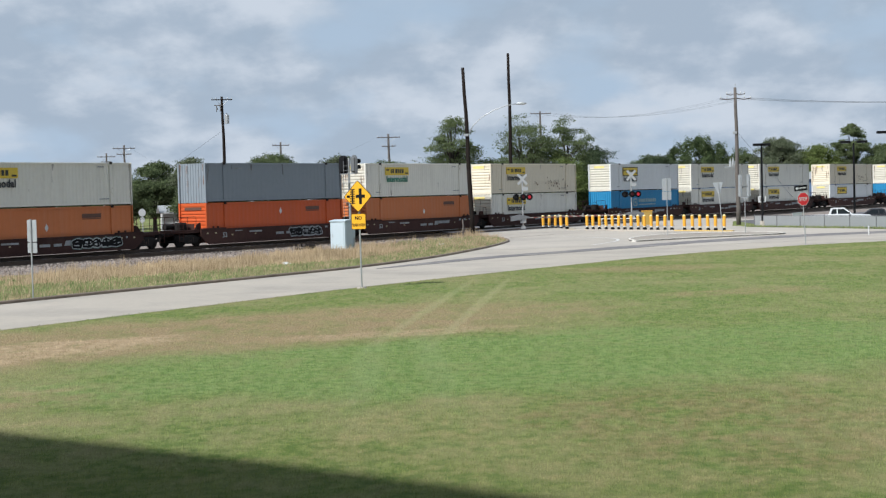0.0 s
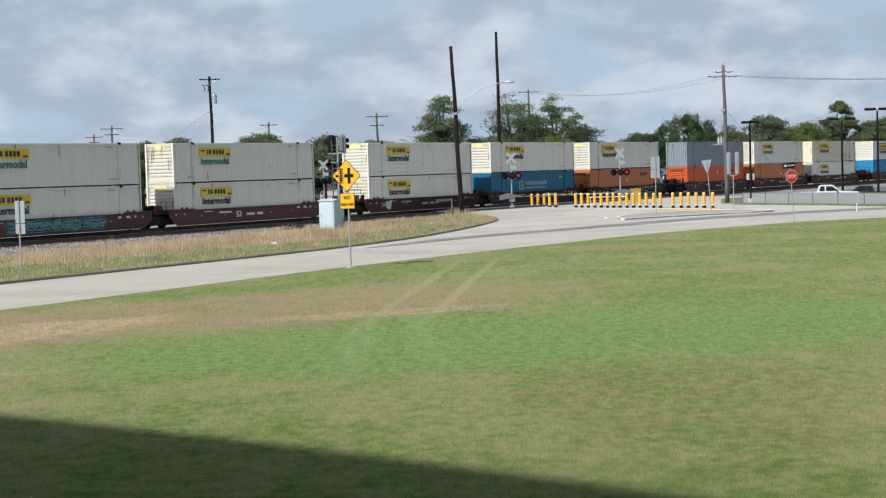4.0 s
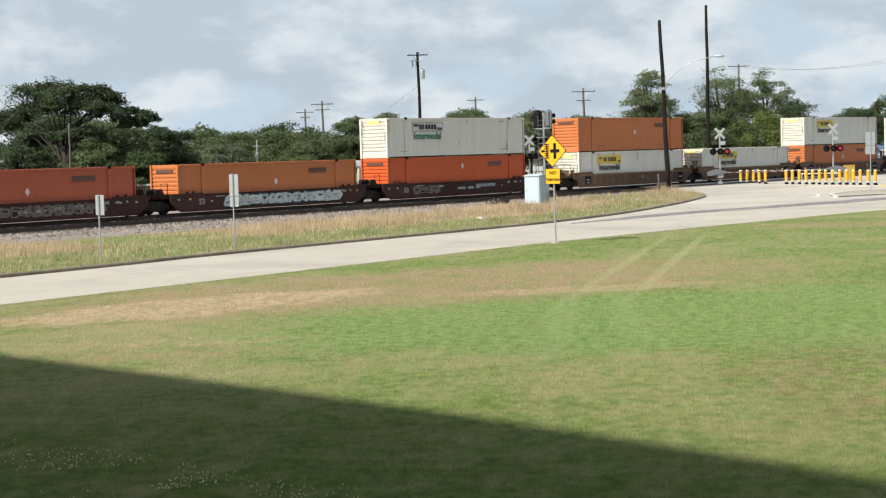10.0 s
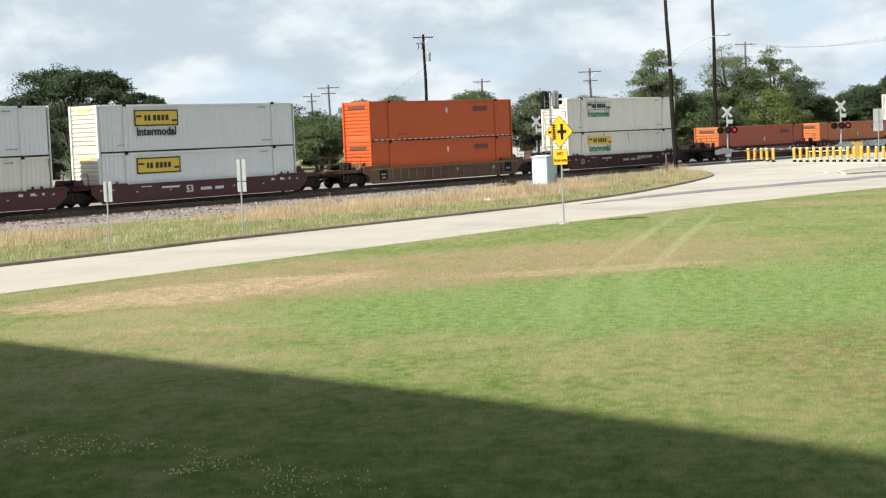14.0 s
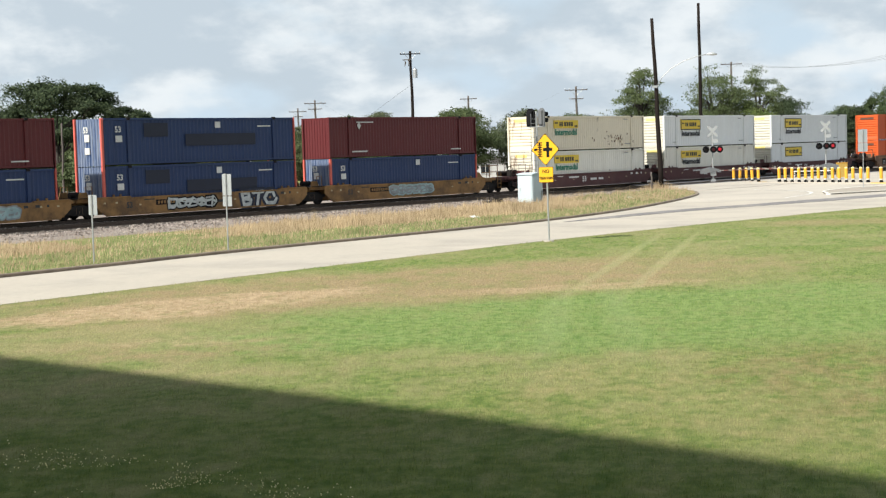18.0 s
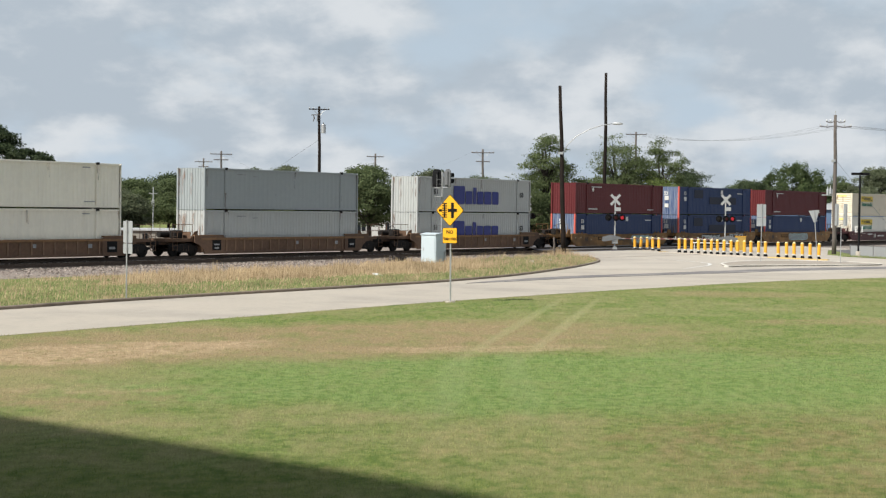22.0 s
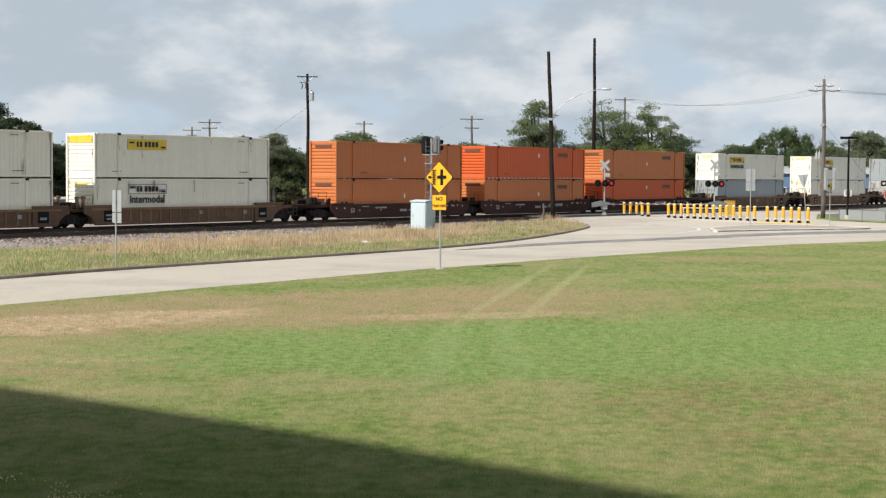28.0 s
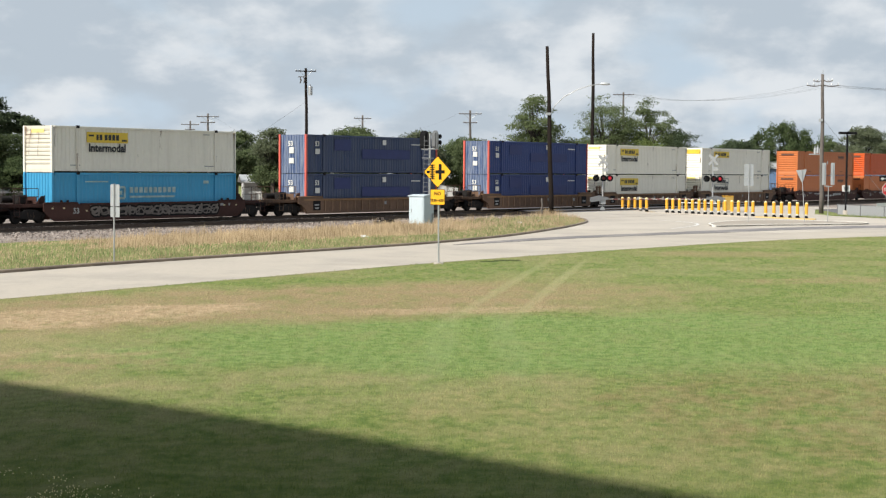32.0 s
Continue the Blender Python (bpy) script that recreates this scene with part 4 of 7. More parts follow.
def well_meshes(style, rear_end, front_end):
    """One well unit. Ends: True where the car ends with a coupler, False where it shares a truck with the next unit."""
    mat = {"smooth": CAR_BROWN, "red": CAR_RED, "ribbed": CAR_RUST, "tan": CAR_TAN}[style]
    out = []
    for s in (-1, 1):
        y = s * (HY + 0.14)
        if style == "ribbed":
            out.append(("side_plate", MB().box(-8.45, 8.45, y - 0.02, y + 0.02, WELL_LOW + 0.1, WELL_TOP - 0.05).mesh("side_plate", mat)))
            for k in range(19):
                x = -7.9 + k * 15.8 / 18
                out.append(("stiffener", MB().box(x - 0.06, x + 0.06, y + s * 0.02 - 0.05, y + s * 0.02 + 0.05, WELL_LOW + 0.12, WELL_TOP - 0.1, 0.01).mesh("stiffener", LIT_RUST_RIB)))
            out.append(("top_chord", MB().box(-8.6, 8.6, y - 0.11, y + 0.10, WELL_TOP - 0.16, WELL_TOP, 0.02).mesh("top_chord", RUST_EDGE)))
            out.append(("bottom_chord", MB().box(-8.2, 8.2, y - 0.10, y + 0.10, WELL_LOW, WELL_LOW + 0.15, 0.02).mesh("bottom_chord", mat)))
            for e in (-1, 1):
                prof = [(e * x, z) for x, z in ((6.35, WELL_LOW + 0.02), (6.35, WELL_TOP + 0.02), (6.5, WELL_TOP + 0.15), (9.2, WELL_TOP + 0.15), (9.2, 0.92), (8.85, 0.84), (8.5, 0.60), (8.2, WELL_LOW + 0.02))]
                out.append(("end_panel", MB().prism(prof, y + s * 0.08 - 0.025, y + s * 0.08 + 0.025, "y").mesh("end_panel", mat)))
                out.append(("end_chord", MB().box(*sorted((e * 6.45, e * 9.2)), y - 0.09, y + 0.13, WELL_TOP + 0.11, WELL_TOP + 0.19, 0.02).mesh("end_chord", RUST_EDGE)))
        else:
            prof = [(-8.9, 0.75), (-8.9, WELL_TOP), (-6.3, WELL_TOP + 0.02), (-6.1, WELL_TOP - 0.07), (6.1, WELL_TOP - 0.07), (6.3, WELL_TOP + 0.02), (8.9, WELL_TOP), (8.9, 0.75), (8.55, 0.45), (8.1, WELL_LOW), (-8.1, WELL_LOW), (-8.55, 0.45)]
            out.append(("side_plate", MB().prism(prof, y - 0.035, y + 0.035, "y").mesh("side_plate", mat)))
            for x0, x1 in ((-8.8, -6.25), (-6.0, 6.0), (6.25, 8.8)):
                zt = WELL_TOP + (0.02 if abs(x0 + x1) > 2 else -0.06)
                out.append(("top_chord", MB().box(x0, x1, y - 0.09, y + 0.07, zt - 0.08, zt + 0.02, 0.02).mesh("top_chord", mat)))
            out.append(("bottom_chord", MB().box(-8.1, 8.1, y - 0.10, y + 0.06, WELL_LOW - 0.04, WELL_LOW + 0.06, 0.02).mesh("bottom_chord", mat)))
        for k in range(4):
            x = (-7.4, -6.9, 6.7, 7.3)[k]
            out.append(("guide_bracket", MB().box(x - 0.07, x + 0.07, y - s * 0.12 - 0.05, y - s * 0.12 + 0.05, WELL_TOP, WELL_TOP + 0.16, 0.015).mesh("guide_bracket", mat)))
    out.append(("well_floor", MB().box(-8.1, 8.1, -HY - 0.1, HY + 0.1, 0.30, 0.34).mesh("well_floor", DARK)))
    for e, is_end in ((-1, rear_end), (1, front_end)):
        reach = 11.15 if is_end else 9.7
        a, b = sorted((e * 8.45, e * reach))
        prof = [(a, -1.38), (b, -0.75 if e > 0 else -1.38), (b, 0.75 if e > 0 else 1.38), (a, 1.38)] if e > 0 else [(a, -0.75), (b, -1.38), (b, 1.38), (a, 0.75)]
        out.append(("end_platform", MB().prism(prof, 1.0, 1.20).mesh("end_platform", mat)))
        out.append(("end_sill", MB().box(a, b, -0.38, 0.38, 0.78, 1.06, 0.03).mesh("end_sill", mat)))
        out.append(("bulkhead", MB().box(e * 8.4 - 0.05, e * 8.4 + 0.05, -1.4, 1.4, 0.25, WELL_TOP, 0.02).mesh("bulkhead", mat)))
        if is_end:
            c = MB().box(*sorted((e * 11.1, e * 11.75)), -0.12, 0.12, 0.78, 1.0, 0.03).box(*sorted((e * 11.55, e * 11.82)), -0.2, 0.2, 0.72, 1.06, 0.05)
            out.append(("coupler", c.mesh("coupler", DARK)))
            for s in (-1, 1):
                out.append(("handrail", MB().tube([(e * 10.9, s * 1.1, 1.2), (e * 10.9, s * 1.1, 2.15), (e * 9.0, s * 1.1, 2.15), (e * 9.0, s * 1.1, 1.2)], 0.025, 6).mesh("handrail", mat)))
                out.append(("middle_rail", MB().tube([(e * 10.9, s * 1.1, 1.65), (e * 9.0, s * 1.1, 1.65)], 0.02, 6).mesh("middle_rail", mat)))
                out.append(("rail_post", MB().tube([(e * 9.9, s * 1.1, 1.2), (e * 9.9, s * 1.1, 2.15)], 0.02, 6).mesh("rail_post", mat)))
                lad = MB()
                for q in (0.0, 0.42):
                    lad.tube([(e * (10.62 + q), s * 1.36, 0.42), (e * (10.62 + q), s * 1.36, 1.62)], 0.022, 6)
                for q in range(4):
                    lad.tube([(e * 10.62, s * 1.36, 0.46 + 0.30 * q), (e * 11.04, s * 1.36, 0.46 + 0.30 * q)], 0.018, 6)
                out.append(("ladder", lad.mesh("ladder", mat)))
                out.append(("gusset", MB().prism([(e * 8.45, 1.20), (e * 8.45, 1.72), (e * 8.75, 1.66), (e * 9.15, 1.20)], s * 1.02 - 0.03, s * 1.02 + 0.03, "y").mesh("gusset", mat)))
                out.append(("cut_lever", MB().tube([(e * 11.2, s * 0.2, 0.95), (e * 11.25, s * 0.9, 0.98), (e * 11.25, s * 1.3, 0.80)], 0.018, 6).mesh("cut_lever", DARK)))
            out.append(("brake_hose", MB().tube([(e * 11.2, 0.25, 0.9), (e * 11.5, 0.3, 0.55), (e * 11.85, 0.22, 0.5)], 0.03, 6).mesh("brake_hose", DARK)))
            out.append(("end_sheet", MB().box(*sorted((e * 8.95, e * 9.0)), -0.9, 0.9, 1.2, 1.62, 0.01).mesh("end_sheet", mat)))
            if e < 0:
                w = MB()
                ring = [(e * 10.4 - 0.02, -0.6 + 0.28 * math.cos(k * math.pi / 8), 1.75 + 0.28 * math.sin(k * math.pi / 8)) for k in range(17)]
                w.tube(ring, 0.02, 6).tube([(e * 10.4, -0.6, 1.2), (e * 10.4, -0.6, 1.75)], 0.04, 8)
                out.append(("brake_wheel", w.mesh("brake_wheel", DARK)))
                out.append(("brake_gear", MB().box(*sorted((e * 9.3, e * 10.0)), -0.5, 0.1, 1.2, 1.75, 0.05).tube([(e * 9.4, 0.5, 1.45), (e * 10.6, 0.5, 1.45)], 0.2, 12).mesh("brake_gear", DARK)))
        elif e < 0:
            out.append(("walkway", MB().box(-9.7, -8.6, -1.3, 1.3, 1.24, 1.28).mesh("walkway", DARK)))
            for s in (-1, 1):
                out.append(("handrail", MB().tube([(-9.4, s * 1.2, 1.2), (-9.4, s * 1.2, 1.95), (-8.9, s * 1.2, 1.95), (-8.9, s * 1.2, 1.2)], 0.03, 6).mesh("handrail", mat)))
                if style == "ribbed":
                    for q in (-9.45, -8.95):
                        out.append(("stanchion", MB().box(q - 0.09, q + 0.09, s * 1.18 - 0.08, s * 1.18 + 0.08, 1.2, 2.02, 0.02).box(q - 0.15, q + 0.15, s * 1.18 - 0.10, s * 1.18 + 0.10, 1.86, 1.98, 0.02).mesh("stanchion", LIT_RUST_RIB)))
                out.append(("bearing_bracket", MB().prism([(-9.75, 1.18), (-9.65, 1.62), (-9.15, 1.62), (-8.95, 1.18)], s * 0.95 - 0.05, s * 0.95 + 0.05, "y").mesh("bearing_bracket", mat)))
            out.append(("brake_cylinder", MB().tube([(-9.6, 0.1, 1.46), (-8.8, 0.1, 1.46)], 0.17, 12).mesh("brake_cylinder", DARK)))
    return out


def well_car(style, rear_end, front_end, extra, seed):
    kind = {"smooth": "dark brown smooth-sided", "red": "red-brown smooth-sided", "ribbed": "rusty brown ribbed-sided", "tan": "tan yellow smooth-sided"}[style]
    deco = ", graffiti-sprayed" if extra else ""
    ob = thing("well_car", kind + " rail well car" + deco + ", carrying containers", "rail car", "cars of the train")
    for name, me in cached(("well", style, rear_end, front_end), lambda: well_meshes(style, rear_end, front_end)):
        part(name, me, None, ob)
    spots = [-9.55] if rear_end else [-PITCH_IN / 2]
    if front_end:
        spots.append(9.55)
    for x in spots:
        t = part("truck", cached("truckbase", lambda: MB().box(-0.3, 0.3, -0.3, 0.3, 0.86, 1.0, 0.03).mesh("truck", DARK)), None, ob)
        t.location = (x, 0, 0)
        for name, me in cached("truck", truck_meshes):
            part(name, me, None, t)
    y = -HY - 0.18
    if style != "ribbed":
        col = INK_WHITE if style == "red" else INK if style == "tan" else GRAF["grey"]
        lie("lettering", words("53", 0.62 if style == "red" else 0.50, col), ob, -1.7 if style == "red" else -6.6, y - 0.004, 0.52 if style == "red" else 0.58)
        lie("code_bars", cached(("cb", style), lambda: bars([(-3.6, -2.2, 0.86, 0.98), (-0.5, 0.4, 0.60, 0.78), (0.7, 1.4, 0.60, 0.78), (-5.2, -4.4, 1.0, 1.06), (5.6, 5.9, 0.9, 1.05), (6.4, 6.7, 0.9, 1.05), (7.2, 7.35, 0.9, 1.05)], col, -HY - 0.18)), ob, 0, 0, 0)
        if style == "smooth":
            lie("brand_bars", cached("wedge_mark", lambda: MB().prism([(1.6, 0.62), (1.75, 0.95), (4.1, 0.95), (3.95, 0.72), (2.2, 0.72), (2.15, 0.62)], y - 0.006, y, "y").mesh("brand_bars", GRAF["grey"])), ob, 0, 0, 0)
        lie("reflective_tape", cached(("sill_tape", style), lambda: bars([(x, x + 0.16, 0.88 if abs(x) > 6 else 0.70, 0.98 if abs(x) > 6 else 0.78) for x in (-8.3, -7.4, -5.6, -3.0, -0.4, 2.2, 4.8, 6.7, 7.9)], TAPE, y)), ob, 0, 0, 0, "worn yellow-white reflective tape")
        if style == "tan":
            lie("number_board", cached("number_board", lambda: bars([(-4.3, -1.6, 0.66, 0.98)], BLACK, y)), ob, 0, 0, 0, "black number board")
            lie("number_bars", cached("board_bars", lambda: bars([(-4.15 + i * 0.24, -4.0 + i * 0.24, 0.73, 0.91) for i in range(10)], CAR_TAN, y - 0.008)), ob, 0, 0, 0)
    else:
        for q in (-7.15, 7.15):
            lie("number_board", cached("rpan", lambda: bars([(-0.42, 0.42, 0.40, 1.10)], BLACK, -HY - 0.255)), ob, q, 0, 0, "black number board")
        lie("code_bars", cached(("cb", style), lambda: bars([(-7.4, -6.9, 0.75, 0.85), (-7.35, -6.95, 0.5, 0.62), (6.9, 7.4, 0.6, 0.75), (5.2, 5.5, 0.7, 0.95), (0.9, 1.15, 0.75, 0.98)], GRAF["grey"], -HY - 0.264)), ob, 0, 0, 0)
    if extra and style == "tan" and extra[0][0] == "black":
        cloud, pale = throw_up()
        lie("graffiti_cloud", cloud, ob, 2.75, y - 0.008, 0)
        lie("graffiti_letters", pale, ob, 2.75, y - 0.008, 0, "white sprayed letters BTC")
    if extra:
        colors, x0, x1 = extra
        for mb, m in graffiti(seed, colors, x0, x1, WELL_LOW + 0.05, WELL_TOP - 0.08, y - 0.008 - (0.07 if style == "ribbed" else 0)):
            part("graffiti", mb, m, ob, kind="stuff")
    return ob


# Front to rear: upper coat and mark, lower coat and mark, car style, how the car is joined at its rear and front, graffiti
Y, YG, OU, OG = "yellow", "yellow_green", "outline", "outline_green"
CONSIST = [
    (None, None, "red", 1, 1, None),
    (("white", Y), ("blue", "blue"), "smooth", 1, 1, None),
    (("beige", Y), ("new_white", "plate_only"), "smooth", 1, 1, None),
    (("white", Y), ("white", Y), "smooth", 0, 1, None),
    (("white", Y), ("white", Y), "smooth", 0, 0, None),
    (("new_white", "bordered"), ("blue", "blue"), "smooth", 1, 0, None),
    (("beige", Y), ("white", Y), "smooth", 0, 1, None),
    (("white", YG), ("orange", "orange"), "smooth", 0, 0, None),
    (("grey", "plain"), ("red_orange", "orange"), "smooth", 1, 0, (("grey", "black"), 1.2, 5.0)),
    (("white", Y), ("orange", "orange"), "smooth", 0, 1, (("green", "pale", "black"), 2.4, 6.6)),
    (("white", Y), ("teal", "blue"), "smooth", 0, 0, None),
    (("white", Y), ("white", Y), "smooth", 1, 0, (("pale",), -6.0, -5.2)),
    (("white", YG), ("white", Y), "red", 0, 1, None),
    (("white", YG), ("white", Y), "red", 0, 0, (("cyan", "black", "teal"), -4.2, 4.4)),
    (("white", OG), ("white", YG), "red", 1, 0, None),
    (("white", Y), ("orange", "orange"), "ribbed", 0, 1, None),
    (None, ("white", Y), "ribbed", 0, 0, None),
    (("orange", "orange"), ("white", Y), "ribbed", 1, 0, None),
    (("white", OG), ("red_orange", "orange"), "smooth", 0, 1, (("dull",), -5.6, -2.6)),
    (None, ("orange", "orange"), "smooth", 0, 0, (("black", "teal", "pale"), -4.4, 6.2)),
    (None, ("coral", "orange"), "smooth", 1, 0, (("dull",), -2.6, 5.6)),
    (("white", OG), ("white", YG), "smooth", 1, 1, None),
    (("red_orange", "orange"), ("red_orange", "orange"), "ribbed", 1, 1, None),
    (("new_white", "bordered"), ("new_white", "plate_only"), "red", 0, 1, None),
    (("new_white", "bordered"), ("white", Y), "red", 0, 0, None),
    (("beige", YG), ("white", YG), "red", 1, 0, None),
    (("maroon", "maroon"), ("navy", "navy_plain"), "tan", 0, 1, (("mint", "grey"), -2.2, 2.6)),
    (("navy", "navy"), ("navy", "navy"), "tan", 0, 0, (("black", "pale"), -3.4, 0.6)),
    (("maroon", "maroon"), ("navy", "navy_plain"), "tan", 1, 0, (("grey", "mint"), 2.0, 5.2)),
    (("light_grey", "ship"), ("light_grey", "ship"), "ribbed", 1, 1, None),
    (("mid_grey", "plain"), ("light_grey", "plain"), "ribbed", 1, 1, None),
    (("cream", Y), ("cream", Y), "ribbed", 1, 1, None),
    (("cream", Y), ("mid_grey", "plain"), "ribbed", 1, 1, None),
    (("orange", "orange"), ("red_orange", "orange"), "smooth", 0, 1, None),
    (("red_orange", "orange"), ("orange", "orange"), "smooth", 0, 0, None),
    (("orange", "orange"), ("orange", "orange"), "smooth", 1, 0, None),
    (("cream", "yellow_only"), ("cream", OU), "ribbed", 0, 1, None),
    (("cream", Y), ("cream", Y), "ribbed", 0, 0, None),
    (("royal", "patched"), ("royal", "patched"), "ribbed", 1, 0, None),
    (("faded_navy", "patched"), ("faded_navy", "patched"), "ribbed", 1, 1, None),
    (("white", Y), ("bright_blue", "blue"), "smooth", 1, 1, (("black", "dull"), -5.2, 6.2)),
    (("white", Y), ("bright_blue", "blue"), "smooth", 1, 1, None),
]
SPEED, FIRST = 21.076, 148.08 + 2 * PITCH_OUT
MOVERS = []


def build_train():
    s = FIRST
    for i, (up, low, style, rear, front, extra) in enumerate(CONSIST):
        if i:
            s -= PITCH_OUT if front else PITCH_IN
        MOVERS.append((well_car(style, bool(rear), bool(front), extra, 40 + i), s, 0.0))
        if low:
            MOVERS.append((container(*low, "low"), s, 0.22))
        if up:
            MOVERS.append((container(*up, "up"), s, 0.22 + HGT))


def motions():
    """The train runs along the track and slows a little."""
    times = [2 * i for i in range(17)]
    for ob, s, z in MOVERS:
        rows = []
        for t in times:
            run = s + 1.0 + SPEED * t - 0.00512 * t * t
            a, b = track(run + 1.0, -HY), track(run + LEN - 1.0, -HY)
            rows.append((t, pose((a[0] + b[0]) / 2, (a[1] + b[1]) / 2, RAIL_Z + z, 0, 0, math.degrees(math.atan2(b[1] - a[1], b[0] - a[0])))))
        walk(ob, rows)


build_train()

# ---- the trackbed ----
GRAVEL = surface("ballast_gravel", (0.29, 0.243, 0.21), 0.95, 0, 0.35, 22, 0.5, 0.9, 30, dirt=(0.10, 0.085, 0.075), dirt_scale=(5, 5, 5), dirt_at=(0.45, 0.6), grime=0.7)
OILY = surface("oily_ballast", (0.055, 0.046, 0.04), 0.95, 0, 0.35, 18, 0.6, 0.8, 30)
TIE = surface("timber_tie", (0.05, 0.04, 0.034), 0.9, 0, 0.3, 8, 1, 0.4, 20)
tagged(part("ballast", strip([(-50.0, 0.004), (-16.0, 0.03), (-6.0, 0.07), (8.2, 0.07), (13.2, 0.015), (13.4, -0.05)], -150, 250, 4), GRAVEL), "grey-brown crushed stone trackbed", "trackbed", kind="structure")
NEAR, FAR = 4.6, -HY
PALE = surface("pale_gravel", (0.46, 0.435, 0.42), 0.95, 0, 0.25, 16, 0.5, 0.6, 30)
tagged(part("pale_gravel", strip([(0.05, 0.074), (3.3, 0.074)], -150, 250, 4), PALE), "strip of pale gravel between the tracks", "gravel", kind="structure")
for c in (NEAR, FAR):
    tagged(part("tie_bed", strip([(c - 1.15, 0.074), (c - 1.0, 0.076), (c + (2.5 if c > 0 else 1.25), 0.076)], -150, 250, 4), OILY), "oily dark ballast between the rails", "trackbed", kind="structure")
    line = thing("track", "pair of rusty steel rails on timber ties", "railway track", kind="structure")
    for o in (c - 0.753, c + 0.753):
        base = RAIL_Z - 0.172
        prof = [(o - 0.07, base), (o - 0.07, base + 0.02), (o - 0.012, base + 0.04), (o - 0.012, RAIL_Z - 0.04), (o - 0.036, RAIL_Z - 0.03), (o - 0.036, RAIL_Z), (o + 0.036, RAIL_Z), (o + 0.036, RAIL_Z - 0.03), (o + 0.012, RAIL_Z - 0.04), (o + 0.012, base + 0.04), (o + 0.07, base + 0.02), (o + 0.07, base)]
        part("rail", strip(prof, -150, 250, 4, True), STEEL, line)
    mb = MB()
    for i in range(560):
        s = -110 + i * 0.52
        x, y, h = track(s, c)
        n, d = Vector((math.sin(h), -math.cos(h), 0)), Vector((math.cos(h), math.sin(h), 0))
        p = Vector((x, y, 0))
        vs = [p + n * a * 1.28 + d * b * 0.11 + Vector((0, 0, z)) for z in (0.0, 0.093) for a, b in ((-1, -1), (1, -1), (1, 1), (-1, 1))]
        mb.add(vs, [(4, 5, 6, 7), (0, 1, 5, 4), (1, 2, 6, 5), (2, 3, 7, 6), (3, 0, 4, 7)])
    part("tie", mb, TIE, line, kind="stuff")


def level_crossing():
    """Asphalt laid up to the rails where the street crosses, with a skewed edge."""
    for name, prof, mat, label in (("crossing_approach", [(13.3, 0.036), (10.5, 0.062), (8.2, 0.090), (6.5, 0.195)], CONCRETE, "pale concrete street surface rising to the rails"), ("crossing_deck", [(6.5, 0.199), (2.0, 0.199), (-3.2, 0.199), (-6.0, 0.10), (-12.0, 0.074)], ASPHALT, "dark worn asphalt deck between the rails of the crossing")):
        rows = []
        for i in range(15):
            rows.append([(*track(43.5 + (13.2 - o) * 0.8 + (96 - 43.5 - (13.2 - o) * 0.8) * i / 14, o)[:2], z) for o, z in prof])
        tagged(part(name, MB().grid(rows), mat), label, "level crossing", kind="structure")


level_crossing()


def scatter_stones():
    rnd, mb = random.Random(5), MB()
    oct_f = [(0, 2, 4), (2, 1, 4), (1, 3, 4), (3, 0, 4), (2, 0, 5), (1, 2, 5), (3, 1, 5), (0, 3, 5)]
    for _ in range(9000):
        s, o = rnd.uniform(-45, 43), rnd.choice((rnd.uniform(5.9, 13.0), rnd.uniform(6.0, 11.0), rnd.uniform(0.2, 3.2)))
        x, y, h = track(s, o)
        z = 0.07 if o < 8.2 else 0.07 - 0.055 * (o - 8.2) / 5
        r = rnd.uniform(0.03, 0.085)
        vs = []
        for a, b, c in ((1, 0, 0), (-1, 0, 0), (0, 1, 0), (0, -1, 0), (0, 0, 1), (0, 0, -0.5)):
            k = r * rnd.uniform(0.6, 1.3)
            vs.append((x + a * k, y + b * k, z + c * k + 0.01))
        mb.add(vs, oct_f)
    me = bpy.data.meshes.new("ballast_stone")
    me.from_pydata(mb.v, [], mb.f)
    me.materials.append(STONE_VAR)
    tagged(new("ballast_stone", me), "loose grey and brown ballast stones", "gravel", kind="stuff")


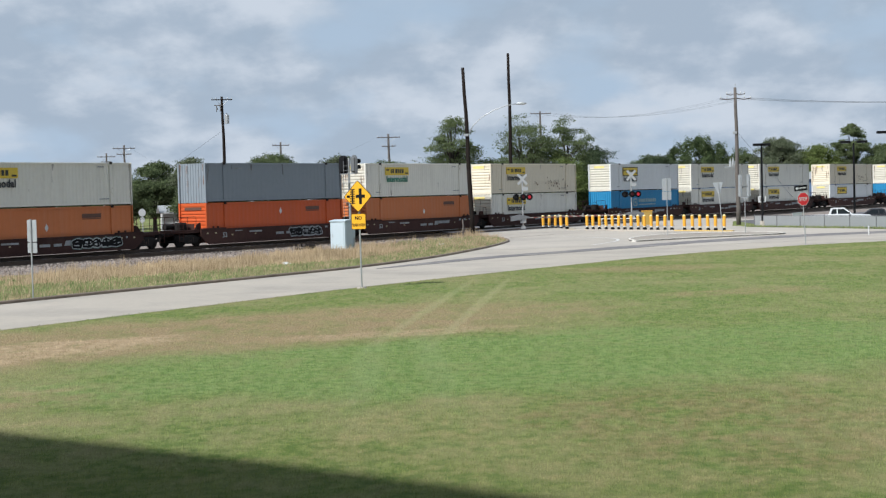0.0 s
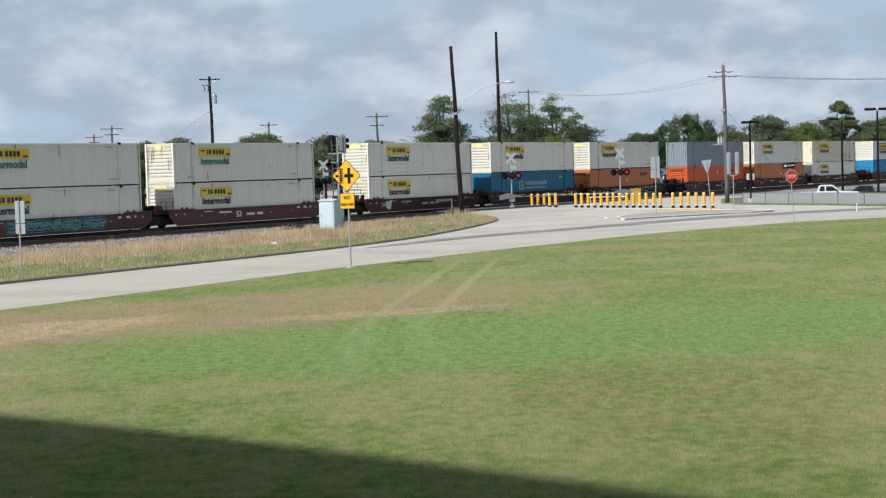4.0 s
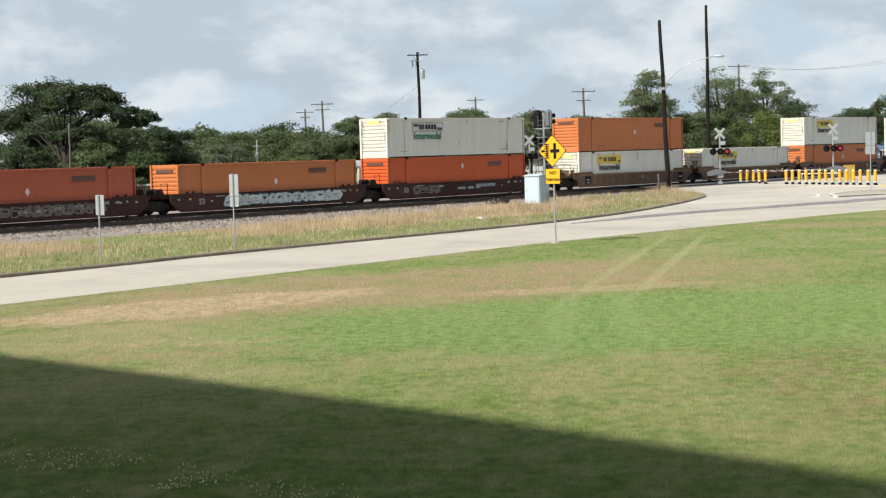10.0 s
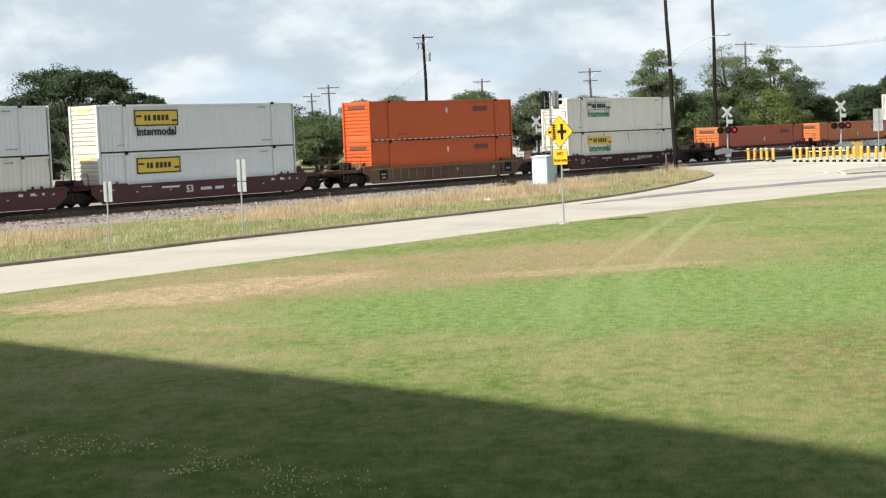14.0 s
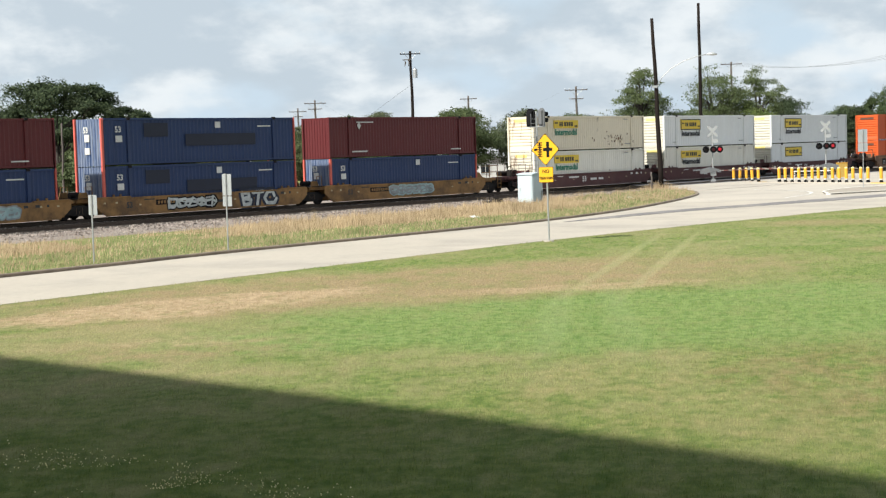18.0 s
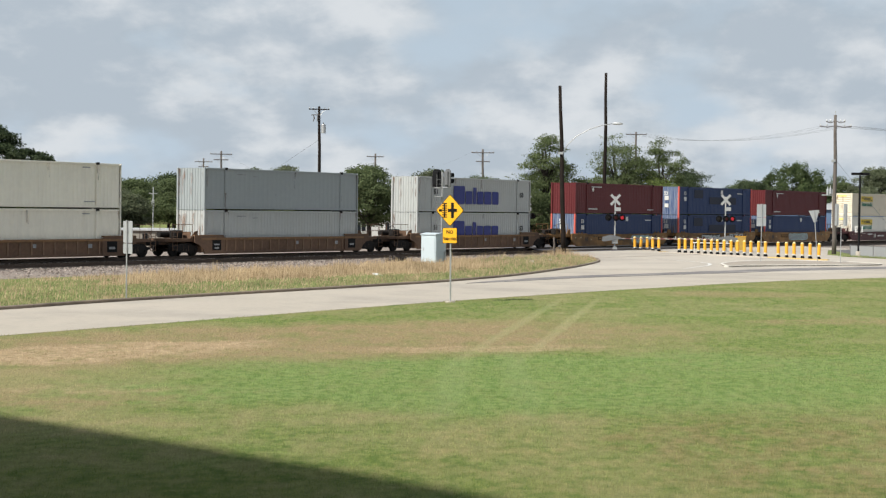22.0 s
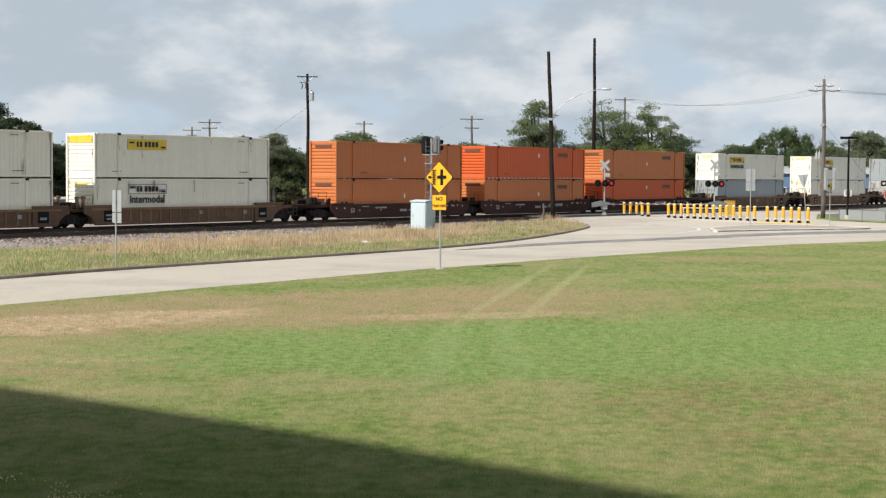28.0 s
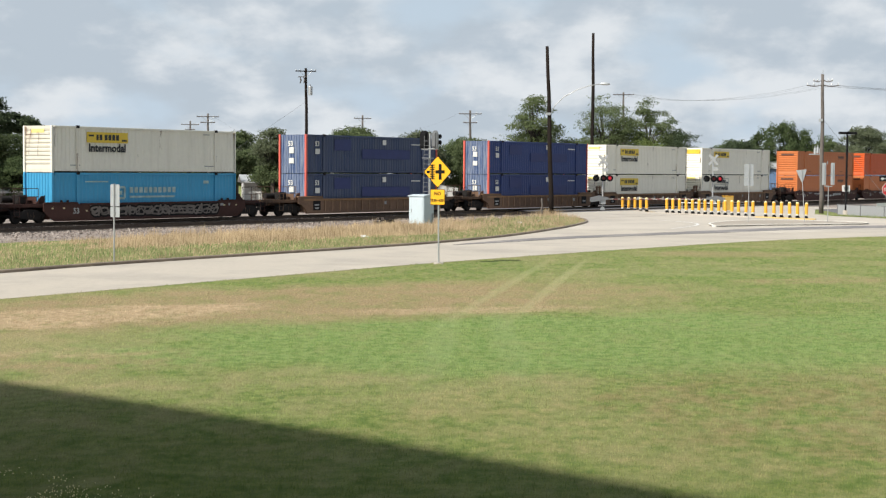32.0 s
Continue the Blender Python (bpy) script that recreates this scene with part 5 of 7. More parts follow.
def island_material(name, a, b, rough=0.9, trans=0.0, mid=None):
    """A colour for each loose piece of one mesh."""
    m = bpy.data.materials.new(name)
    m.use_nodes = True
    nt = m.node_tree
    N, L = nt.nodes.new, nt.links.new
    bs = nt.nodes["Principled BSDF"]
    g, r = N("ShaderNodeNewGeometry"), N("ShaderNodeValToRGB")
    r.color_ramp.elements[0].color, r.color_ramp.elements[1].color = (*a, 1), (*b, 1)
    if mid:
        e = r.color_ramp.elements.new(0.5)
        e.color = (*mid, 1)
    tc, n, mx = N("ShaderNodeTexCoord"), N("ShaderNodeTexNoise"), N("ShaderNodeMix")
    n.inputs["Scale"].default_value = 0.5
    mx.data_type, mx.blend_type = "RGBA", "MULTIPLY"
    mx.inputs["Factor"].default_value = 1.0
    mr = N("ShaderNodeMapRange")
    mr.inputs["From Min"].default_value, mr.inputs["From Max"].default_value, mr.inputs["To Min"].default_value, mr.inputs["To Max"].default_value = 0.3, 0.7, 0.75, 1.25
    L(g.outputs["Random Per Island"], r.inputs["Fac"])
    L(tc.outputs["Object"], n.inputs["Vector"])
    L(n.outputs["Fac"], mr.inputs["Value"])
    L(r.outputs["Color"], mx.inputs["A"])
    L(mr.outputs["Result"], mx.inputs["B"])
    L(mx.outputs["Result"], bs.inputs["Base Color"])
    bs.inputs["Roughness"].default_value, bs.inputs["Specular IOR Level"].default_value = rough, 0.2
    if trans:
        t, ms, out = N("ShaderNodeBsdfTranslucent"), N("ShaderNodeMixShader"), nt.nodes["Material Output"]
        ms.inputs["Fac"].default_value = trans
        L(mx.outputs["Result"], t.inputs["Color"])
        L(bs.outputs["BSDF"], ms.inputs[1])
        L(t.outputs["BSDF"], ms.inputs[2])
        L(ms.outputs["Shader"], out.inputs["Surface"])
    return m


STONE_VAR = island_material("mixed_stone", (0.12, 0.10, 0.088), (0.40, 0.35, 0.31), mid=(0.23, 0.19, 0.165))
scatter_stones()

# ---- street islands, kerbs and markings ----
ISLAND = along([(12.8, 104.4), (17.5, 108.0), (24.6, 112.4), (24.4, 115.8), (20.5, 118.6), (16.2, 116.4), (13.2, 110.0), (12.8, 104.4)], 5)
sheet("traffic_island", ISLAND[:-1], 0.12, surface("worn_island_concrete", (0.33, 0.29, 0.24), 0.88, 0, 0.12, 3, 0.3, 0.3, 30, dirt=(0.2, 0.175, 0.15), dirt_scale=(0.4, 0.4, 0.4), grime=0.5), "raised concrete traffic island carrying signs", "traffic island", 0.16)
kerb("island_kerb", ISLAND[:-1], 0.18, 0.14, surface("pale_kerb", (0.66, 0.63, 0.57), 0.85, 0, 0.15, 4, 0.6), "pale concrete kerb round the traffic island", True)
MED = [(9.12, 142.24), (22.44, 123.57)]


def on_median(u, w=0.0):
    d = Vector((MED[1][0] - MED[0][0], MED[1][1] - MED[0][1], 0))
    n = Vector((-d.y, d.x, 0)).normalized()
    p = Vector((*MED[0], 0)) + d * u + n * w
    return p.x, p.y


GROUPS = [(0.0, 0.149, 5), (0.269, 0.7395, 14), (0.8055, 1.0, 6)]
for a, b, n in GROUPS:
    a, b = a - 0.035, b + 0.03
    o = [on_median(a, -0.45), on_median(b, -0.45), on_median(b + 0.012, 0), on_median(b, 0.45), on_median(a, 0.45), on_median(a - 0.012, 0)]
    if n == 14:
        sheet("median_kerb", o, 0.10, CONCRETE, "low bare concrete median kerb carrying delineator posts", "kerb", 0.10)
    else:
        sheet("median_kerb", o, 0.10, PAINT_Y, "low yellow-painted concrete median kerb", "kerb", 0.10)


def delineator():
    ob = thing("delineator_post", "yellow delineator post with white band on the median kerb", "traffic post", "delineator posts on the median")
    part("foot", MB().prism([(-0.13, 0.0), (0.17, 0.0), (0.14, 0.10), (0.07, 0.22), (-0.07, 0.22), (-0.13, 0.12)], -0.11, 0.11, "y"), BLACK, ob, "black rubber foot")
    part("band", MB().tube([(0, 0, 0.20), (0, 0, 0.31)], [0.125, 0.137], 14), WHITE, ob, "white reflective band", smooth=False)
    part("tube", MB().tube([(0, 0, 0.31), (0, 0, 1.16)], 0.134, 14), POST_YELLOW, ob)
    part("cap", MB().tube([(0, 0, 1.16), (0, 0, 1.20), (0, 0, 1.25), (0, 0, 1.27)], [0.134, 0.13, 0.09, 0.03], 14), CAP_PALE, ob, "pale rounded cap", smooth=True)
    return ob


CAP_PALE = surface("pale_yellow_cap", (0.78, 0.66, 0.34), 0.5, 0, 0.08, 20, 3)
rnd = random.Random(8)
first = None
for a, b, n in GROUPS:
    for i in range(n):
        x, y = on_median(a + (b - a) * i / (n - 1), rnd.uniform(-0.05, 0.05))
        m = pose(x, y, 0.10, rnd.uniform(-1.5, 1.5), rnd.uniform(-2, 1.5), rnd.uniform(-15, 15))
        if first is None:
            first = delineator()
            first.matrix_world = m
        else:
            copy_thing(first, m)
rail = thing("pipe_rail", "low white pipe rail standing behind the delineator posts", "rail", at=pose(15.9, 139.6, 0, 0, 0, -22))
part("pipe", MB().tube([(-1.8, 0, 0.92), (1.8, 0, 0.92)], 0.04, 8), WHITE, rail)
for k in range(3):
    part("post", MB().tube([(-1.7 + 1.7 * k, 0, -0.05), (-1.7 + 1.7 * k, 0, 0.92)], 0.03, 8), WHITE, rail)
ARROW = along([(9.5, 100.5), (11.8, 107), (12.0, 113), (9.0, 119.5)], 6)
for o, p, q in (("road_marking", ARROW, 0.25), ("road_marking", along([(4.8, 122), (6.6, 126), (9.0, 127.0)], 5), 0.2)):
    mb = MB().grid([[(x, y, 0.036), (x + q, y + q * 0.3, 0.036)] for x, y in p])
    tagged(part(o, mb, PAINT_W), "worn white painted line on the street", "road marking", kind="structure")


# ---- signs ----
def plate_panel(outline, t=0.006):
    """A thin plate in the XZ plane that faces -y."""
    return MB().prism(outline, -t, t, "y")


def rounded(w, h, r=0.04, n=4):
    o = []
    for cx, cz, a0 in ((w / 2 - r, h / 2 - r, 0), (-w / 2 + r, h / 2 - r, 90), (-w / 2 + r, -h / 2 + r, 180), (w / 2 - r, -h / 2 + r, 270)):
        for k in range(n + 1):
            a = radians(a0 + 90 * k / n)
            o.append((cx + r * math.cos(a), cz + r * math.sin(a)))
    return o


def turn45(o):
    c = math.sqrt(0.5)
    return [((x - z) * c, (x + z) * c) for x, z in o]


def post_mesh(h, r=0.03):
    return MB().tube([(0, 0, -0.1), (0, 0, h)], r, 8)


def put(name, mb, mat, ob, x=0, y=0, z=0, label="", smooth=False):
    o = part(name, mb, mat, ob, label, smooth)
    o.location = (x, y, z)
    return o


def facing(nx, ny):
    """Degrees about z that turn a -y face towards (nx, ny)."""
    return math.degrees(math.atan2(nx, -ny))


ob = thing("warning_sign", "yellow diamond crossing-ahead sign with a plaque on a steel post", "road sign", at=pose(-3.4, 60.9, 0, 0, -0.6, facing(-0.45, -0.89)))
put("post", post_mesh(4.1, 0.035), GALV, ob, 0, 0.06)
put("concrete_foot", MB().tube([(0, 0, -0.1), (0, 0, 0.05)], [0.22, 0.19], 12), CONCRETE, ob, 0, 0.06)
put("diamond_plate", plate_panel(turn45(rounded(0.914, 0.914, 0.07))), BLACK, ob, 0, 0, 3.66)
put("diamond_face", plate_panel(turn45(rounded(0.87, 0.87, 0.06)), 0.003), SIGN_YELLOW, ob, 0, -0.009, 3.66, "yellow sign face")
for n_, w, h, x in (("road_bar", 0.13, 0.62, 0.12), ("cross_bar", 0.42, 0.13, 0.12)):
    put(n_, plate_panel([(-w / 2, -h / 2), (w / 2, -h / 2), (w / 2, h / 2), (-w / 2, h / 2)], 0.003), BLACK, ob, x, -0.014 - (0.004 if n_ == "cross_bar" else 0), 3.66)
put("track_bar", plate_panel([(-0.5, -0.05), (-0.36, -0.05), (-0.36, 0.05), (-0.5, 0.05)], 0.003), BLACK, ob, 0, -0.014, 3.66)
for k in range(7):
    put("tie_bar", plate_panel([(-0.11, -0.022), (0.11, -0.022), (0.11, 0.022), (-0.11, 0.022)], 0.003), BLACK, ob, -0.24, -0.014, 3.39 + k * 0.09)
put("rail_bar", plate_panel([(-0.03, -0.3), (0.03, -0.3), (0.03, 0.3), (-0.03, 0.3)], 0.003), BLACK, ob, -0.24, -0.018, 3.66)
put("plaque", plate_panel(rounded(0.66, 0.62, 0.04)), BLACK, ob, 0, -0.002, 2.66)
put("plaque_face", plate_panel(rounded(0.63, 0.59, 0.035), 0.003), SIGN_YELLOW, ob, 0, -0.011, 2.66, "yellow plaque face")
put("lettering", words("NO", 0.20, BLACK, "CENTER"), None, ob, 0, -0.016, 2.73)
put("lettering", words("TRAIN HORN", 0.16, BLACK, "CENTER", 0.62), None, ob, 0, -0.016, 2.47)


def back_sign(label, x, y, rz, panels, h, lean=0.0, group="", r=0.03):
    """A road sign seen from behind: plates fixed in front of a post."""
    ob = thing("road_sign", label, "road sign", group, pose(x, y, 0, 0, lean, rz))
    put("post", post_mesh(h, r), GALV, ob)
    for outline, z, xo in panels:
        put("plate", plate_panel(outline), ALU, ob, xo, 0.05, z)
        put("bracket", MB().box(-0.05, 0.05, -0.035, 0.05, -0.02, 0.02), GALV, ob, xo * 0.6, 0, z)
    return ob


back_sign("bare back of two stacked rectangular signs on a steel post", -16.1, 59.6, -40, [(rounded(0.61, 0.86), 2.64, 0), (rounded(0.61, 0.40), 1.98, 0)], 3.1)
back_sign("bare back of one rectangular sign on a steel post", -19.6, 53.9, -38, [(rounded(0.56, 0.74), 2.14, 0)], 2.5)
back_sign("bare back of two tall stacked signs on the traffic island", 16.45, 113.6, 12, [(rounded(0.70, 0.95), 3.86, 0), (rounded(0.72, 0.62), 3.05, 0)], 4.40)
back_sign("bare back of a triangular yield sign on a leaning post", 20.66, 114.2, 8, [([(-0.40, 0.46), (0.40, 0.46), (0.07, -0.42), (-0.07, -0.42)], 3.5, 0)], 3.95, -4.6)
ob = back_sign("pair of tall narrow sign backs on a forked steel post", 22.4, 114.6, 10, [(rounded(0.30, 1.62), 3.66, -0.33), (rounded(0.30, 1.62), 3.66, 0.33)], 2.75)
put("fork", MB().tube([(-0.33, 0, 4.35), (-0.33, 0, 2.9), (-0.26, 0, 2.75), (0.26, 0, 2.75), (0.33, 0, 2.9), (0.33, 0, 4.35)], 0.03, 8), GALV, ob)
ob = thing("notice_sign", "small white rectangular notice on a dark post by the fence", "road sign", at=pose(27.9, 135.0, 0))
put("post", post_mesh(2.6, 0.04), GALV, ob, 0, 0.06)
put("plate", plate_panel(rounded(0.68, 0.55)), WHITE, ob, 0, 0, 2.4)
put("writing_mark", MB().box(-0.22, 0.22, -0.008, 0, 0.08, 0.14).box(-0.18, 0.18, -0.008, 0, -0.04, 0.02).box(-0.2, 0.2, -0.008, 0, -0.16, -0.1), INK, ob, 0, -0.004, 2.4)["kind"] = "stuff"

ob = thing("stop_sign", "red octagonal stop sign below a black one-way arrow sign", "road sign", at=pose(21.86, 93.0, 0, 0, -3.6, facing(0.35, -0.93)))
put("post", post_mesh(3.65, 0.03), GALV, ob, 0, 0.05)
octo = lambda r: [(r * math.cos(radians(22.5 + 45 * k)), r * math.sin(radians(22.5 + 45 * k))) for k in range(8)]
put("stop_plate", plate_panel(octo(0.43)), WHITE, ob, 0, 0, 2.78, "white-edged octagon plate")
put("stop_face", plate_panel(octo(0.40), 0.003), RED, ob, 0, -0.009, 2.78, "red octagon face")
put("lettering", words("STOP", 0.30, WHITE, "CENTER", 0.8), None, ob, 0, -0.014, 2.68)
put("arrow_plate", plate_panel(rounded(0.92, 0.32)), BLACK, ob, -0.12, 0, 3.45, "black one-way plate")
put("arrow", plate_panel([(-0.40, 0.0), (-0.24, 0.11), (-0.24, 0.05), (-0.16, 0.05), (-0.16, -0.05), (-0.24, -0.05), (-0.24, -0.11)], 0.003), WHITE, ob, -0.12, -0.009, 3.45)
put("lettering", words("ONE WAY", 0.13, WHITE, "LEFT", 0.85), None, ob, -0.24, -0.010, 3.405)
put("street_plate", plate_panel(rounded(0.7, 0.2)), ALU, ob, -0.45, 0.05, 1.9, "bare grey plate edge")


# ---- signal equipment ----
TH = math.degrees(TH0)
ob = thing("signal_cabinet", "pale blue-white steel signal equipment cabinet beside the track", "cabinet", at=pose(-6.75, 101.0, 0.0, 0, 0, TH))
put("plinth", MB().box(-0.62, 0.62, -0.66, 0.66, -0.05, 0.08, 0.01), CONCRETE, ob)
put("body", MB().box(-0.57, 0.57, -0.6, 0.6, 0.08, 1.98, 0.02), BOX_WHITE, ob)
put("roof", MB().prism([(-0.63, 1.98), (-0.63, 2.03), (0, 2.12), (0.63, 2.03), (0.63, 1.98)], -0.66, 0.66, "y"), BOX_WHITE, ob)
put("door", MB().box(-0.595, -0.568, -0.5, 0.5, 0.2, 1.85, 0.006), BOX_WHITE, ob)
put("door", MB().box(-0.48, 0.48, -0.625, -0.598, 0.2, 1.85, 0.006), BOX_WHITE, ob)
put("handle", MB().box(-0.63, -0.59, 0.36, 0.40, 0.95, 1.15, 0.005), GALV, ob)
put("conduit", MB().tube([(0.35, -0.68, -0.02), (0.35, -0.68, 0.9)], 0.04, 8), GALV, ob)

LENS_OFF = surface("dark_lens", (0.02, 0.008, 0.008), 0.2, 0, 0.1, 5, 1)
LENS_ON = surface("lit_red_lens", (0.75, 0.03, 0.05), 0.3, 0, 0.0, 5, 1, emit=0.45)
LENS_DIM = surface("dim_red_lens", (0.22, 0.012, 0.018), 0.3, 0, 0.0, 5, 1)
ARM_GREY = surface("weathered_gate_paint", (0.27, 0.255, 0.23), 0.7, 0, 0.15, 8, 1)
WEIGHT = surface("grey_counterweight", (0.16, 0.165, 0.17), 0.6, 0.2, 0.15, 8, 1)
BUCK = surface("weathered_crossbuck_white", (0.33, 0.34, 0.34), 0.6, 0, 0.12, 8, 1)
ARM_RED = surface("weathered_gate_red", (0.14, 0.045, 0.04), 0.7, 0, 0.15, 8, 1)
ob = thing("block_signal", "railway block signal mast with two hooded heads seen from behind", "railway signal", at=pose(-6.4, 103.8, 0.0, 0, 0, TH))
put("mast", MB().tube([(0, 0, 0), (0, 0, 6.2)], 0.07, 12), GALV, ob)
put("foot", MB().box(-0.2, 0.2, -0.2, 0.2, 0, 0.25, 0.03), GALV, ob)
lad = MB()
for s in (-0.2, 0.2):
    lad.tube([(-0.45, s, 0.1), (-0.35, s, 6.0)], 0.02, 6)
for k in range(18):
    lad.tube([(-0.45 + 0.1 * k / 18, -0.2, 0.4 + k * 0.31), (-0.45 + 0.1 * k / 18, 0.2, 0.4 + k * 0.31)], 0.014, 6)
put("ladder", lad, WEIGHT, ob)
put("platform", MB().box(-0.45, 0.12, -0.3, 0.3, 4.5, 4.54, 0.01), GALV, ob)
put("crossarm", MB().box(-0.04, 0.04, -0.7, 0.7, 5.1, 5.18, 0.01), GALV, ob)
for s in (-0.46, 0.46):
    hd = put("signal_head", MB().prism([(-0.33, -0.62), (0.33, -0.62), (0.36, 0.30), (0.28, 0.50), (0.12, 0.60), (-0.12, 0.60), (-0.28, 0.50), (-0.36, 0.30)], -0.05, 0.05, "x").box(-0.20, -0.04, -0.22, 0.22, -0.5, 0.45, 0.03), BLACK if s > 0 else WEIGHT, ob, 0, s, 5.78, "black signal head" if s > 0 else "grey weathered signal head")
    hd.rotation_euler = (0, 0, radians(0 if s > 0 else -24))
    for k in (-0.2, 0.2):
        put("hood", MB().tube([(0.1, 0, 0), (0.42, 0, 0.0)], [0.14, 0.15], 12, False), BLACK, hd, 0, 0, k)


def crossing_signal(x, y, rz, gate, label, height=5.15, back=False):
    """A crossing signal with a crossbuck, four lamps and, near the road, a lowered gate."""
    ob = thing("crossing_signal", label, "crossing signal", "crossing signals", pose(x, y, 0, 0, 0, rz))
    put("mast", MB().tube([(0, 0, 0), (0, 0, height)], 0.07, 12), GALV, ob)
    put("foot", MB().prism([(-0.3, 0), (0.3, 0), (0.13, 0.5), (-0.13, 0.5)], -0.2, 0.2, "y"), GALV, ob)
    for s in (-1, 1):
        o = put("crossbuck_blade", MB().box(-0.61, 0.61, -0.012, 0.012, -0.11, 0.11, 0.004), BUCK, ob, 0, -0.09 - 0.02 * s, height - 0.3)
        o.rotation_euler = (0, s * radians(48), 0)
    put("track_count_plate", MB().box(-0.28, 0.28, -0.012, 0.012, -0.17, 0.17, 0.004), BUCK, ob, 0.2, -0.09, height - 1.15)
    put("lamp_arm", MB().box(-0.75, 0.75, -0.03, 0.03, -0.03, 0.03, 0.01), BLACK, ob, 0, -0.1, 3.1)
    for lx, lens in ((-0.62, LENS_OFF), (0.04, LENS_DIM if gate else LENS_OFF), (0.60, LENS_ON if gate else LENS_OFF)):
        d = put("lamp_disc", MB().tube([(0, 0.03, 0), (0, -0.02, 0)], 0.30, 24), BLACK, ob, lx, -0.16, 3.1)
        put("lens", MB().tube([(0, -0.02, 0), (0, -0.05, 0)], [0.155, 0.13], 18), lens, d)
        put("visor", MB().tube([(0, -0.02, 0.0), (0, -0.28, 0.02)], [0.18, 0.18], 16, False), BLACK, d)
    if gate:
        put("gate_mechanism", MB().box(-0.25, 0.25, -0.3, 0.2, 0.75, 1.35, 0.04), GALV, ob)
        put("counterweight", MB().prism([(-1.1, 0.95), (-1.1, 1.35), (-0.3, 1.55), (0.5, 1.35), (0.5, 1.2), (-0.4, 1.05)], -0.42, -0.34, "y"), WEIGHT, ob)
        put("counterweight", MB().prism([(-1.1, 0.95), (-1.1, 1.35), (-0.3, 1.55), (0.5, 1.35), (0.5, 1.2), (-0.4, 1.05)], 0.24, 0.32, "y"), WEIGHT, ob)
        arm = put("gate_arm", MB().box(0.4, abs(gate), -0.36, -0.32, 1.19, 1.27, 0.01), ARM_GREY, ob)
        n = int((abs(gate) - 1.0) / 0.8)
        for k in range(n):
            put("red_stripe", MB().box(0.9 + k * 0.8, 1.3 + k * 0.8, -0.366, -0.314, 1.186, 1.274), ARM_RED, arm)
        for k in (0.35, 0.65, 0.97):
            put("arm_lamp", MB().tube([(abs(gate) * k, -0.37, 1.36), (abs(gate) * k, -0.31, 1.36)], 0.07, 10).box(abs(gate) * k - 0.02, abs(gate) * k + 0.02, -0.35, -0.33, 1.26, 1.32), GALV, arm)
        if gate < 0:
            for o in [c for c in ob.children if c.name.split(".")[0] in ("gate_arm", "counterweight")]:
                o.rotation_euler = (0, 0, radians(180))
    return ob


crossing_signal(7.05, 138.6, 6, 9.0, "aluminium crossing signal with crossbuck, flashing lamps and lowered gate", 5.0)
crossing_signal(17.4, 143.0, 6, -7.0, "crossing signal with white crossbuck, one red lamp lit, gate lowered")
crossing_signal(-1.0, 150.5, 10, 0, "crossing signal with crossbuck standing beyond the track", 4.9)
crossing_signal(-10.4, 146.0, 10, 0, "crossing signal with crossbuck half hidden beyond the track", 4.9)
ob = thing("relay_case", "small yellow steel case behind the median posts", "cabinet", at=pose(19.6, 149.0, 0, 0, 0, 5))
put("body", MB().box(-0.48, 0.48, -0.3, 0.3, 0.02, 1.4, 0.03), surface("case_yellow", (0.42, 0.27, 0.06), 0.5, 0, 0.1, 8, 1), ob)
put("lid", MB().box(-0.51, 0.51, -0.33, 0.33, 1.4, 1.45, 0.01), POST_YELLOW, ob)


# ---- poles and wires ----
def wooden_pole(x, y, h, mat, lean=(0, 0), arms=(), r=0.16, label="", extras=()):
    ob = thing("utility_pole", label, "utility pole", at=pose(x, y, 0))
    n = 7
    pts = [(lean[0] * (k / n) ** 1.2 + 0.03 * math.sin(k * 1.7), lean[1] * k / n, -0.2 + (h + 0.2) * k / n) for k in range(n + 1)]
    put("shaft", MB().tube(pts, [r * (1.15 - 0.45 * k / n) for k in range(n + 1)], 12), mat, ob, smooth=True)
    tx, ty = lean
    for z, w, rz in arms:
        a = put("crossarm", MB().box(-w, w, -0.045, 0.045, -0.05, 0.05, 0.01), mat, ob, tx, ty - 0.14, z)
        a.rotation_euler = (0, 0, radians(rz))
        for k in (-1, -0.6, 0.6, 1):
            put("insulator", MB().tube([(0, 0, 0.06), (0, 0, 0.12), (0, 0, 0.2)], [0.025, 0.05, 0.03], 8), GALV, a, k * (w - 0.07))
        for s in (-1, 1):
            put("brace", MB().tube([(s * w * 0.55, -0.02, -0.05), (0, 0.08, -0.65)], 0.02, 6), GALV, a)
    for e in extras:
        if e[0] == "transformer":
            t = put("transformer", MB().tube([(0, 0, -0.42), (0, 0, 0.35), (0, 0, 0.42)], [0.22, 0.22, 0.16], 14), GALV, ob, tx * 0.8 + 0.42, ty - 0.1, e[1])
            put("lid", MB().tube([(0, 0, 0.36), (0, 0, 0.44)], [0.24, 0.20], 14), GALV, t)
            put("bushing", MB().tube([(0, 0, 0.4), (0, 0, 0.62)], 0.04, 8), POLE_GREY, t)
        if e[0] == "cutouts":
            for k in (-0.55, -0.2):
                put("fuse_cutout", MB().tube([(0, 0, -0.3), (0.1, 0, 0.05), (0.0, 0, 0.32)], [0.03, 0.07, 0.03], 8), POLE_GREY, ob, tx + k, ty - 0.22, e[1])
            put("cutout_arm", MB().box(-0.75, 0.1, -0.04, 0.04, -0.04, 0.04, 0.01), POLE_GREY, ob, tx, ty - 0.18, e[1] + 0.35)
    return ob


